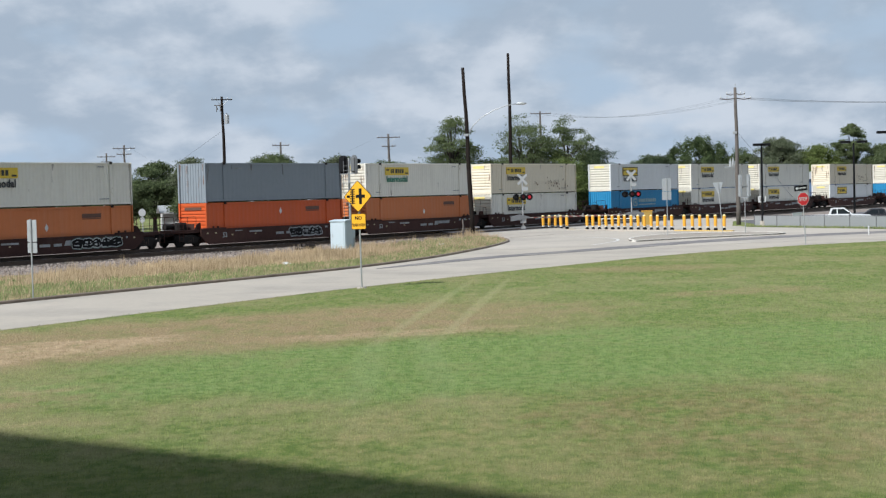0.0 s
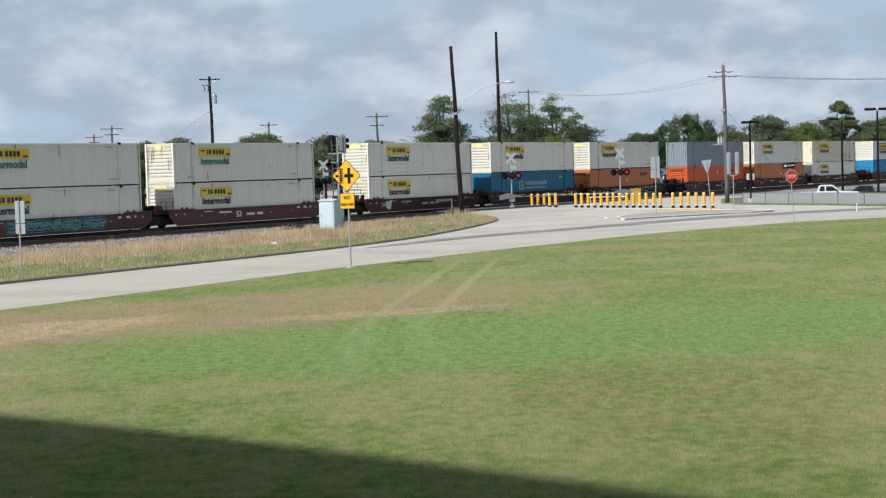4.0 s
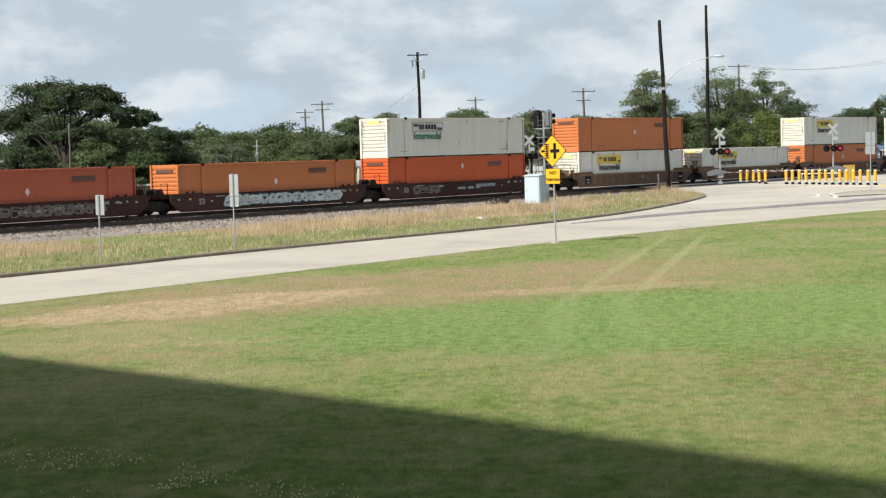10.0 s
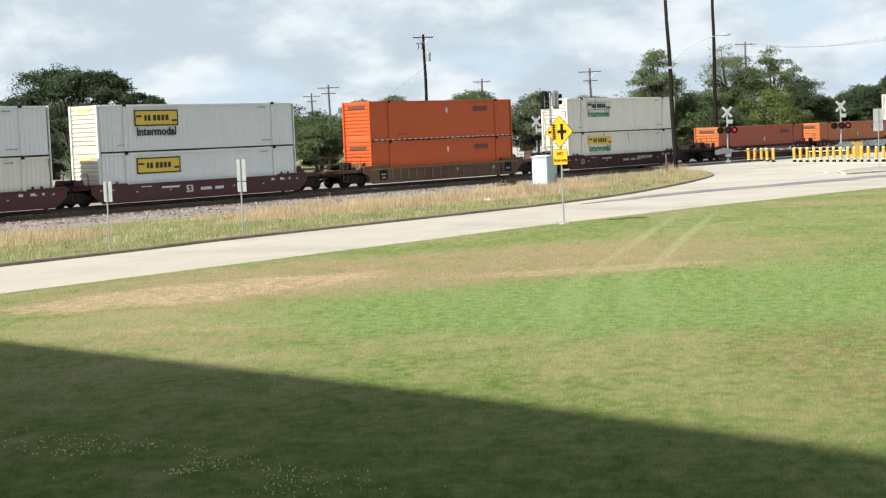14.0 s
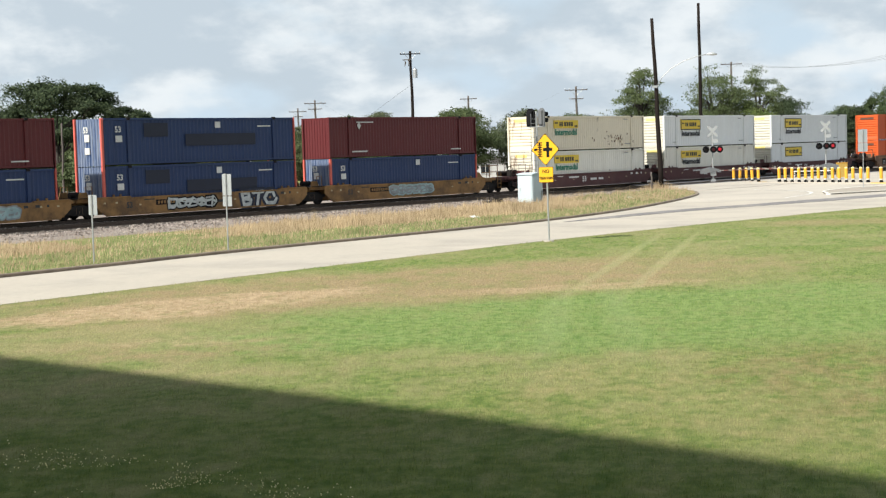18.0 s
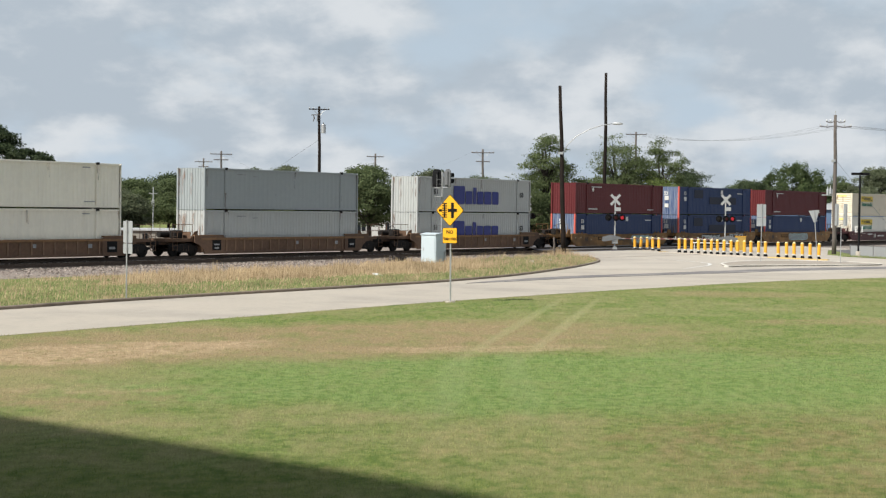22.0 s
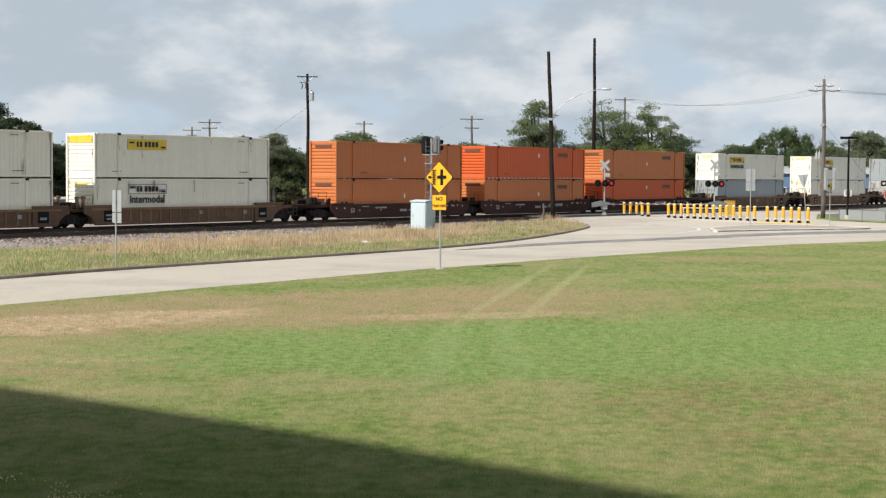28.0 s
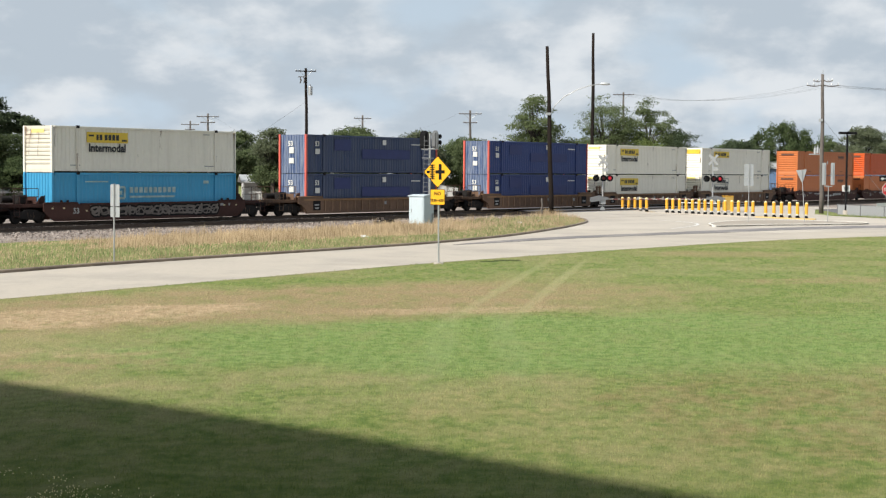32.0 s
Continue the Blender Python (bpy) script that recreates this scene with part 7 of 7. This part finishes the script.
def tree(x, y, h, w, leaf, seed, label, trunk=0.25, crown_low=0.35, clumps=26, leaves=150, size=0.34, gaps=1.0, lobes=None, upright=False):
    """A tapered trunk, limbs that fork, and a crown of many small leaves in puffs that sit on the limbs."""
    rnd = random.Random(seed)
    ob = thing("tree", label, "tree", "trees behind the track", pose(x, y, 0, 0, 0, 0))
    wood = MB()
    r0 = 0.032 * h
    top = Vector((rnd.uniform(-0.4, 0.4), rnd.uniform(-0.4, 0.4), h * 0.62))
    fork = Vector((0, 0, h * trunk))
    wood.tube([(0, 0, -0.2), (0, 0, 0.4), tuple(fork), tuple(fork.lerp(top, 0.5) + Vector((rnd.uniform(-.3, .3), rnd.uniform(-.3, .3), 0))), tuple(top)], [r0 * 1.5, r0, r0 * 0.8, r0 * 0.5, r0 * 0.2], 8)
    if lobes is None:
        lobes = [(0.0, 0.0, h * (crown_low + 1) / 2, w / 2, h * (1 - crown_low) / 2)]
    weigh = [l[3] ** 1.5 for l in lobes]
    heads = []
    for k in range(clumps):
        lx, ly, lz, lr, lh = rnd.choices(lobes, weigh)[0]
        for _ in range(60):
            u = Vector((rnd.uniform(-1, 1), rnd.uniform(-1, 1), rnd.uniform(-1, 1)))
            if (0.30 if k % 4 else 0.62) < u.length < 1:
                break
        r = rnd.uniform(0.10, 0.20) * min(w, lr * 2.2)
        p = Vector((lx + u.x * (lr - r * 0.7), ly + u.y * (lr - r * 0.7), lz + u.z * max(0.3, lh - r * 0.5)))
        if len(lobes) == 1:
            p.x *= 1.0 - 0.35 * max(0, u.z)
        if upright:
            r *= 0.5
            p.z += rnd.uniform(-0.05, 0.10) * h * max(0.0, u.z)
        heads.append((p, r, Vector((lx, ly, lz - lh * 0.4))))
    for k, (p, r, o) in enumerate(heads):
        if k % (5 if len(lobes) > 1 else 2) == 0:
            q = fork.lerp(top, rnd.uniform(0.0, 0.9))
            m = q.lerp(p, 0.55) + Vector((rnd.uniform(-0.02, 0.02) * h, 0, 0.05 * h))
            wood.tube([tuple(q), tuple(m), tuple(p)], [r0 * 0.30, r0 * 0.16, r0 * 0.05], 5, False)
    part("trunk", wood, BARK, ob, smooth=True)
    rs = np.random.RandomState(seed)
    cs, outs = [], []
    for p, r, o in heads:
        n = int(leaves * rnd.uniform(0.8, 1.2))
        u = rs.normal(0, 1, (n, 3))
        u /= np.linalg.norm(u, axis=1, keepdims=True)
        u[:, 2] = np.where(u[:, 2] < -0.35, -u[:, 2], u[:, 2])
        ph = rs.uniform(0, 6.28, 3)
        lump = 0.78 + 0.30 * np.sin(4.3 * u[:, 0] + ph[0]) * np.sin(4.9 * u[:, 1] + ph[1]) + 0.16 * np.sin(7.0 * u[:, 2] + ph[2])
        d = (lump * (0.45 + 0.55 * rs.uniform(0, 1, n) ** 0.6))[:, None]
        sq = np.array((1.1, 1.1, 1.6)) if upright else np.array((1.15, 1.15, 0.72))
        cs.append(np.array(p) + u * d * r * gaps * sq + rs.normal(0, 0.05, (n, 3)))
        g = np.array((p - o).normalized())
        outs.append(u * 0.75 + g * 0.5 + np.array((0, 0, 0.25)))
    c, out = np.concatenate(cs), np.concatenate(outs)
    keep = c[:, 2] > max(0.3, h * crown_low * 0.55)
    c, out = c[keep], out[keep]
    out /= np.linalg.norm(out, axis=1, keepdims=True)
    me = leaf_mesh("crown", c, out, size, rs)
    me.materials.append(LEAF[leaf])
    part("crown", me, None, ob)
    return ob


# x, y, height, width, leaf, seed, trunk, crown base, clumps, leaves, leaf size, spread
OAK, ELM = "broad dark live oak with a dense rounded crown", "tall open-crowned elm with light showing through"
WOODS = [
    (-50.4, 130.6, 10.9, 13.5, "oak", 1, OAK, 0.20, 0.42, 46, 150, 0.34, 0.95),
    (-46.6, 127.6, 5.7, 6.0, "elm", 35, "low green bushy tree under the oak", 0.12, 0.05, 26, 140, 0.32, 1.0),
    (-42.3, 136.5, 5.4, 6.5, "oak", 2, "low dark green oak beside the great oak", 0.12, 0.05, 24, 150, 0.34, 0.95),
    (-50.0, 140, 8.0, 11.0, "elm", 3, "green leafy tree in a row behind the track", 0.2, 0.1, 30, 150, 0.34, 1.1),
    (-39.6, 142, 5.4, 7.5, "dusty", 4, "low green bushy tree behind the track", 0.1, 0.05, 24, 150, 0.34, 1.1),
    (-58.0, 150, 9.0, 12.0, "oak", 5, OAK, 0.2, 0.2, 34, 150, 0.36, 1.1),
    (-39.5, 168, 7.0, 9.0, "elm", 6, "green leafy tree in a row behind the track", 0.2, 0.15, 24, 140, 0.36, 1.1),
    (-32.5, 172, 8.2, 8.0, "elm", 7, "green leafy tree in a row behind the track", 0.2, 0.15, 24, 140, 0.36, 1.1),
    (-26.0, 158, 8.3, 5.0, "dusty", 8, "thin pale green tree beside a pole", 0.3, 0.4, 16, 110, 0.28, 1.2),
    (-25.2, 160.5, 6.6, 8.0, "elm", 36, "green leafy tree in a row behind the track", 0.12, 0.05, 26, 140, 0.32, 1.0),
    (-34.0, 158.0, 6.4, 8.0, "elm", 37, "green leafy tree in a row behind the track", 0.12, 0.05, 26, 140, 0.32, 1.0),
    (-17.5, 160, 8.4, 9.5, "elm", 9, "green leafy tree in a row behind the track", 0.2, 0.12, 34, 150, 0.34, 1.0),
    (-11.5, 163, 8.0, 7.5, "dusty", 10, "rounded dark green tree behind the track", 0.2, 0.1, 28, 150, 0.34, 1.0),
    (-6.0, 166, 7.6, 7.5, "elm", 11, "green leafy tree in a row behind the track", 0.2, 0.1, 26, 150, 0.34, 1.1),
    (-1.5, 172, 6.6, 7.0, "dusty", 12, "pale thin-leaved tree behind the track", 0.25, 0.15, 22, 120, 0.30, 1.2),
    (-22.5, 178, 7.5, 9.0, "oak", 13, "rounded dark green tree behind the track", 0.2, 0.1, 26, 150, 0.36, 1.0),
    (1.0, 165, 11.9, 7.0, "airy", 14, ELM, 0.3, 0.42, 30, 62, 0.32, 1.05),
    (5.2, 168, 7.6, 6.0, "elm", 15, "low green bushy tree behind the crossing", 0.2, 0.1, 22, 120, 0.32, 1.1),
    (9.0, 172, 12.4, 7.6, "airy", 16, ELM, 0.3, 0.38, 28, 62, 0.32, 1.2),
    (14.0, 174, 12.0, 6.8, "airy", 17, ELM, 0.3, 0.42, 24, 62, 0.32, 1.05),
    (7.0, 167, 7.4, 8.5, "elm", 32, "low green bushy tree behind the crossing", 0.12, 0.05, 26, 140, 0.32, 1.1),
    (13.0, 169, 7.8, 8.5, "bright", 33, "low green bushy tree behind the crossing", 0.12, 0.05, 26, 140, 0.32, 1.1),
    (-1.0, 163, 6.6, 7.5, "elm", 34, "low green bushy tree behind the crossing", 0.12, 0.05, 24, 140, 0.32, 1.1),
    (4.0, 182, 7.5, 9.0, "bright", 18, "bright green tree behind the crossing", 0.2, 0.1, 26, 130, 0.34, 1.1),
    (19.0, 190, 9.0, 9.6, "oak", 19, "rounded dark green tree behind the crossing", 0.2, 0.12, 34, 160, 0.34, 0.9),
    (26.6, 196, 8.0, 10.5, "oak", 20, "rounded dark green tree behind the crossing", 0.2, 0.12, 34, 160, 0.34, 0.9),
    (44.7, 266, 12.2, 17.0, "spiky", 21, "spiky dark green tree behind the lot", 0.2, 0.12, 44, 170, 0.46, 0.95),
    (52.0, 268, 10.4, 9.0, "elm", 22, "dark green tree behind the lot", 0.2, 0.12, 26, 150, 0.46, 1.0),
    (57.6, 264, 12.3, 11.0, "dusty", 23, "grey-green leafy tree behind the lot", 0.25, 0.2, 32, 140, 0.46, 1.0),
    (64.5, 266, 10.4, 17.0, "bright", 24, "broad bright green tree behind the lot", 0.2, 0.1, 38, 150, 0.46, 1.0),
    (69.3, 261, 13.6, 7.5, "airy", 25, "tall grey-green tree behind the lot", 0.3, 0.45, 22, 120, 0.44, 0.95),
    (76.0, 260, 10.6, 13.0, "elm", 26, "broad green tree behind the lot", 0.2, 0.1, 38, 150, 0.46, 1.0),
    (86.0, 262, 13.5, 14.0, "elm", 27, OAK, 0.2, 0.15, 36, 150, 0.48, 1.0),
    (36.0, 262, 9.6, 12.0, "elm", 31, "rounded dark green tree far behind the crossing", 0.2, 0.1, 34, 150, 0.46, 0.9),
    (-66.0, 160, 10.5, 13.0, "oak", 28, OAK, 0.2, 0.15, 36, 150, 0.38, 1.1),
    (-30.0, 190, 6.5, 10.0, "oak", 29, "rounded dark green tree far behind the track", 0.2, 0.1, 26, 140, 0.38, 1.0),
    (-43.0, 129.4, 4.9, 5.4, "spiky", 41, "low dark green bush beside the great oak", 0.1, 0.04, 22, 140, 0.32, 1.0),
    (-53.6, 129.0, 5.4, 6.4, "oak", 42, "low dark green bush under the great oak", 0.1, 0.04, 24, 140, 0.32, 1.0),
    (-25.6, 160.0, 3.4, 4.6, "elm", 40, "low green bush before a small white house", 0.1, 0.03, 18, 120, 0.30, 1.0),
    (-46.0, 170, 7.2, 9.0, "elm", 38, "green leafy tree in a row behind the track", 0.15, 0.05, 28, 140, 0.34, 1.0),
    (-37.5, 172, 7.0, 8.0, "dusty", 39, "hazy green tree in a row behind the track", 0.15, 0.05, 26, 140, 0.34, 1.0),
    (-46.0, 190, 7.5, 12.0, "dusty", 30, "hazy green tree far behind the track", 0.2, 0.1, 26, 140, 0.38, 1.1),
]
# the great oak's crown: a broad dome that steps down to one side
OAK_LOBES = [(-0.3, 0, 9.2, 4.6, 2.0), (3.2, 0, 8.8, 2.9, 1.7), (6.0, 0.5, 7.4, 2.6, 1.4), (9.2, 0.5, 5.5, 2.2, 1.3), (-4.7, 0, 7.5, 2.0, 1.0), (1.2, 0.4, 5.9, 3.0, 0.8), (-3.2, 1.0, 5.6, 2.2, 0.7)]
for x, y, h, w, leaf, seed, label, tr, lowc, cl, lv, sz, gp in WOODS:
    many = 118 if seed == 1 else int(cl * 1.9)
    tree(x, y, h, w, leaf, seed, label, tr, lowc, many, int(lv * 4.6), sz * 0.30, gp, OAK_LOBES if seed == 1 else None, seed == 21)
# a closed row of trees that runs on behind the houses
row_rnd = random.Random(41)
for k in range(17):
    u = k / 16
    x, y = -66 + 84 * u + row_rnd.uniform(-1.5, 1.5), 186 + 10 * u + row_rnd.uniform(-4, 4)
    tree(x, y, row_rnd.uniform(7.2, 9.0), row_rnd.uniform(8.0, 10.5), ("dusty", "oak", "elm")[k % 3], 60 + k, "dull olive leafy tree in the row behind the houses", 0.15, 0.04, 60, 300, 0.15, 1.05)


def far_woods():
    """A low belt of woods that closes the view."""
    rnd = random.Random(77)
    rs = np.random.RandomState(77)
    c = []
    for _ in range(50000):
        a = radians(rnd.uniform(-40, 44))
        d = rnd.uniform(300, 370)
        k = 5.6 + 3.4 * noise.noise(Vector((a * 14, d * 0.01, 3))) + 1.5 * noise.noise(Vector((a * 60, 1, 3)))
        c.append((math.sin(a) * d, math.cos(a) * d, 0.2 + rnd.random() ** 0.6 * k))
    c = np.array(c)
    out = np.tile((-0.2, -0.7, 0.6), (len(c), 1))
    me = leaf_mesh("far_woods", c, out, 0.62, rs)
    me.materials.append(LEAF["elm"])
    tagged(new("far_woods", me), "distant belt of green woods on the horizon", "woods", kind="stuff")


far_woods()


# ---- grass ----
def blades(name, spots, mat, label, up):
    """Grass as loose blades; spots: x, y, z, height, width, lean."""
    n = len(spots)
    P = np.array(spots)
    # blades turn their faces to the light and bow away from it
    ang = np.random.RandomState(3).uniform(-0.9, 0.9, n) + math.atan2(-0.92, -0.38)
    ca, sa = -np.sin(ang), np.cos(ang)
    P[:, 5] = np.abs(P[:, 5])
    V = np.zeros((n, 3, 3))
    V[:, 0] = np.stack([P[:, 0] - ca * P[:, 4], P[:, 1] - sa * P[:, 4], P[:, 2] - 0.01], 1)
    V[:, 1] = np.stack([P[:, 0] + ca * P[:, 4], P[:, 1] + sa * P[:, 4], P[:, 2] - 0.01], 1)
    V[:, 2] = np.stack([P[:, 0] - np.cos(ang) * P[:, 5], P[:, 1] - np.sin(ang) * P[:, 5], P[:, 2] + P[:, 3]], 1)
    # every blade shows its face to the sun
    side = np.cross(V[:, 1] - V[:, 0], V[:, 2] - V[:, 0]) @ np.array((*SUN_AZ, 0.0)) < 0
    V[side] = V[side][:, [1, 0, 2]]
    me = bpy.data.meshes.new(name)
    me.vertices.add(3 * n)
    me.vertices.foreach_set("co", V.reshape(-1))
    me.loops.add(3 * n)
    me.loops.foreach_set("vertex_index", np.arange(3 * n))
    me.polygons.add(n)
    me.polygons.foreach_set("loop_start", np.arange(0, 3 * n, 3))
    me.update(calc_edges=True)
    # blades bend, so their shading leans towards the sky
    nr = np.cross(V[:, 1] - V[:, 0], V[:, 2] - V[:, 0])
    nr /= np.linalg.norm(nr, axis=1, keepdims=True)
    nr = nr * (1 - up) + np.array((0, 0, up))
    nr /= np.linalg.norm(nr, axis=1, keepdims=True)
    me.normals_split_custom_set_from_vertices(np.repeat(nr, 3, 0))
    me.materials.append(mat)
    return tagged(new(name, me), label, "grass", kind="stuff")


def lawn_grass():
    rs = np.random.RandomState(11)
    out = []
    for d0, d1, dens, h, w in ((14.6, 24, 420, 0.042, 0.006), (24, 36, 260, 0.045, 0.008), (36, 55, 110, 0.048, 0.012), (55, 98, 34, 0.05, 0.018)):
        a0, a1 = radians(-19), radians(26)
        n = int((d1 * d1 - d0 * d0) / 2 * (a1 - a0) * dens)
        d = np.sqrt(rs.uniform(d0 * d0, d1 * d1, n))
        a = rs.uniform(a0, a1, n)
        x, y = -np.sin(a) * d, np.cos(a) * d
        keep = np.ones(n, bool)
        le = np.array([p for p in LAWN_EDGE])
        ye = np.interp(x, le[:, 0], le[:, 1])
        keep &= y < ye + 0.10 * np.sin(x * 2.3) + 0.08 * np.sin(x * 7.1 + 1.0) + rs.normal(0, 0.05, n)
        x, y = x[keep], y[keep]
        k = len(x)
        out.append(np.stack([x, y, np.zeros(k), h * rs.uniform(0.5, 1.4, k), w * rs.uniform(0.6, 1.3, k), rs.normal(0, 0.03, k)], 1))
    blades("lawn_grass", np.concatenate(out), LAWN_BLADES, "short mown grass blades on the lawn", 0.93)


STRAW = island_material("dry_grass", (0.23, 0.165, 0.095), (0.51, 0.40, 0.26), 0.9, 0.35, (0.37, 0.28, 0.17))
GREEN = island_material("verge_grass", (0.095, 0.135, 0.044), (0.37, 0.37, 0.175), 0.9, 0.4, (0.20, 0.248, 0.092))


def kerb_gap(x, y):
    """How far a spot lies behind the kerb, or -1 past its end."""
    for (x0, y0), (x1, y1) in zip(KERB_LINE, KERB_LINE[1:]):
        if y0 <= y < y1:
            return x0 + (x1 - x0) * (y - y0) / (y1 - y0) - x
    return -1.0


def verge_grass():
    """The rough verge: tall dry clumps by the gravel, green grass along the kerb."""
    rnd = random.Random(21)
    dry, green = [], []
    for _ in range(150000):
        s, o = rnd.uniform(-62, 50), rnd.uniform(13.0, 31.0)
        x, y, h = track(s, o)
        gap = kerb_gap(x, y)
        if gap < 0.27:
            continue
        n = noise.noise(Vector((x * 0.22, y * 0.22, 1.0)))
        n2 = noise.noise(Vector((x * 0.7, y * 0.7, 7.0)))
        tuft = noise.noise(Vector((x * 1.6, y * 1.6, 3.0)))
        band = max(0.0, 1.0 - (s - 18) / 9 + n) if s > 18 else 1.0 if s > 0 else min(1.0, (s + 13) / 6 + n) if s > -16 else min(0.8, (-18 - s) / 6 + n)
        lie_in = 1.0 - abs(o - 18.4 - 1.5 * n) / 4.0
        near_kerb = 3.4 + 2.4 * n + 0.9 * n2 if s < 12 else 4.6 + 1.9 * n + 0.8 * n2
        if band > 0 and lie_in > 0.0 and gap > near_kerb + rnd.gauss(0, 0.35):
            tall = band * min(1.0, lie_in * 2.2) + 0.5 * n2
            if rnd.random() < 0.25 + tall:
                dry.append((x, y, 0.0, (0.14 + 0.42 * max(0, tall) * max(0.25, 0.8 + 1.1 * tuft)) * rnd.uniform(0.5, 1.15), rnd.uniform(0.010, 0.022), rnd.gauss(0, 0.16)))
                continue
        edge = 19.0 if s < -12 else 17.5 if s < 8 else max(13.2, 17.5 - 0.5 * (s - 8))
        if o > edge + 2.0 * n + rnd.gauss(0, 0.8):
            if rnd.random() < 0.16 + 0.6 * max(0, n2) + 0.25 * max(0, -n) + (0.25 if gap < 0.6 else 0.0):
                dry.append((x, y, 0.0, rnd.uniform(0.08, 0.26), rnd.uniform(0.008, 0.016), rnd.gauss(0, 0.10)))
            else:
                green.append((x, y, 0.0, rnd.uniform(0.04, 0.13) * max(0.35, 1 + 1.9 * tuft), rnd.uniform(0.012, 0.026), rnd.gauss(0, 0.07)))
        elif rnd.random() < 0.10 + 0.4 * max(0, n2):
            dry.append((x, y, 0.0, rnd.uniform(0.05, 0.25), rnd.uniform(0.008, 0.016), rnd.gauss(0, 0.08)))
    # the tip of the verge, where the kerb swings round to the crossing
    for _ in range(42000):
        s, o = rnd.uniform(16, 47), rnd.uniform(8.4, 22.0)
        x, y, h = track(s, o)
        gap = kerb_gap(x, y)
        n = noise.noise(Vector((x * 0.3, y * 0.3, 4.0)))
        inner = max(9.0, 13.2 - 0.22 * (s - 18)) + 1.2 * n
        if gap < 0.27 or o < inner + rnd.gauss(0, 0.35):
            continue
        tuft = max(0.35, 1 + 1.6 * noise.noise(Vector((x * 1.4, y * 1.4, 9.0))))
        z = 0.07 * min(1.0, max(0.0, (13.2 - o) / 5.0))
        if rnd.random() < (0.75 if o < inner + 2.2 and s < 30 else 0.14 + 0.3 * max(0, n)):
            dry.append((x, y, z, rnd.uniform(0.12, 0.42) * tuft, rnd.uniform(0.010, 0.02), rnd.gauss(0, 0.13)))
        else:
            green.append((x, y, z, rnd.uniform(0.06, 0.16) * tuft, rnd.uniform(0.014, 0.028), rnd.gauss(0, 0.07)))
    for _ in range(900):
        a, r = rnd.uniform(0, 6.28), abs(rnd.gauss(0, 1.0))
        dry.append((2.0 + r * math.cos(a) * 1.5, 124.5 + r * math.sin(a), 0.0, rnd.uniform(0.3, 0.9) * math.exp(-0.5 * r * r), rnd.uniform(0.010, 0.02), rnd.gauss(0, 0.2)))
    for _ in range(5200):
        u = rnd.random()
        x, y = 26.8 + 20.0 * u + rnd.gauss(-0.35, 0.22), 135.2 - 39.6 * u + rnd.gauss(-0.2, 0.15)
        green.append((x, y, 0.0, rnd.uniform(0.08, 0.26), rnd.uniform(0.012, 0.026), rnd.gauss(0, 0.07)))
    blades("dry_verge_grass", dry, STRAW, "tall straw-coloured dry grass on the verge", 0.5)
    blades("green_verge_grass", green, GREEN, "green rough grass on the verge by the kerb", 0.8)


lawn_grass()
verge_grass()


def clover():
    """White clover heads in the shaded lawn."""
    rnd, V, F = random.Random(31), [], []
    for _ in range(760):
        u = rnd.gauss(0, 1.15)
        x, y = -5.5 + 1.2 * u, 17.0 - 0.78 * u + rnd.gauss(0, 0.5)
        if noise.noise(Vector((x * 0.9, y * 0.9, 0))) < -0.05:
            continue
        r = rnd.uniform(0.005, 0.0105)
        i = len(V)
        V += [(x + r, y, 0.05), (x - r, y, 0.05), (x, y + r, 0.05), (x, y - r, 0.05), (x, y, 0.05 + r), (x, y, 0.05 - r)]
        F += [tuple(i + j for j in f) for f in ((0, 2, 4), (2, 1, 4), (1, 3, 4), (3, 0, 4), (2, 0, 5), (1, 2, 5), (3, 1, 5), (0, 3, 5))]
    me = bpy.data.meshes.new("clover")
    me.from_pydata(V, [], F)
    me.materials.append(CAP_PALE)
    tagged(new("clover", me), "small white clover heads in the lawn", "flowers", kind="stuff")


clover()
for x, y, w in ((-0.15, 108.0, 0.28), (-8.6, 83.5, 0.3), (1.2, 112.0, 0.22)):
    ob = thing("litter", "scrap of white paper litter lying on the verge", "litter", "litter on the verge", pose(x, y, 0.02, 8, 5, 30))
    part("scrap", MB().grid([[(-w, -w * 0.6, 0.0), (0, -w * 0.7, 0.07), (w, -w * 0.5, 0.02)], [(-w, w * 0.6, 0.04), (0, w * 0.6, 0.10), (w, w * 0.7, 0.0)]]), WHITE, ob)

motions()
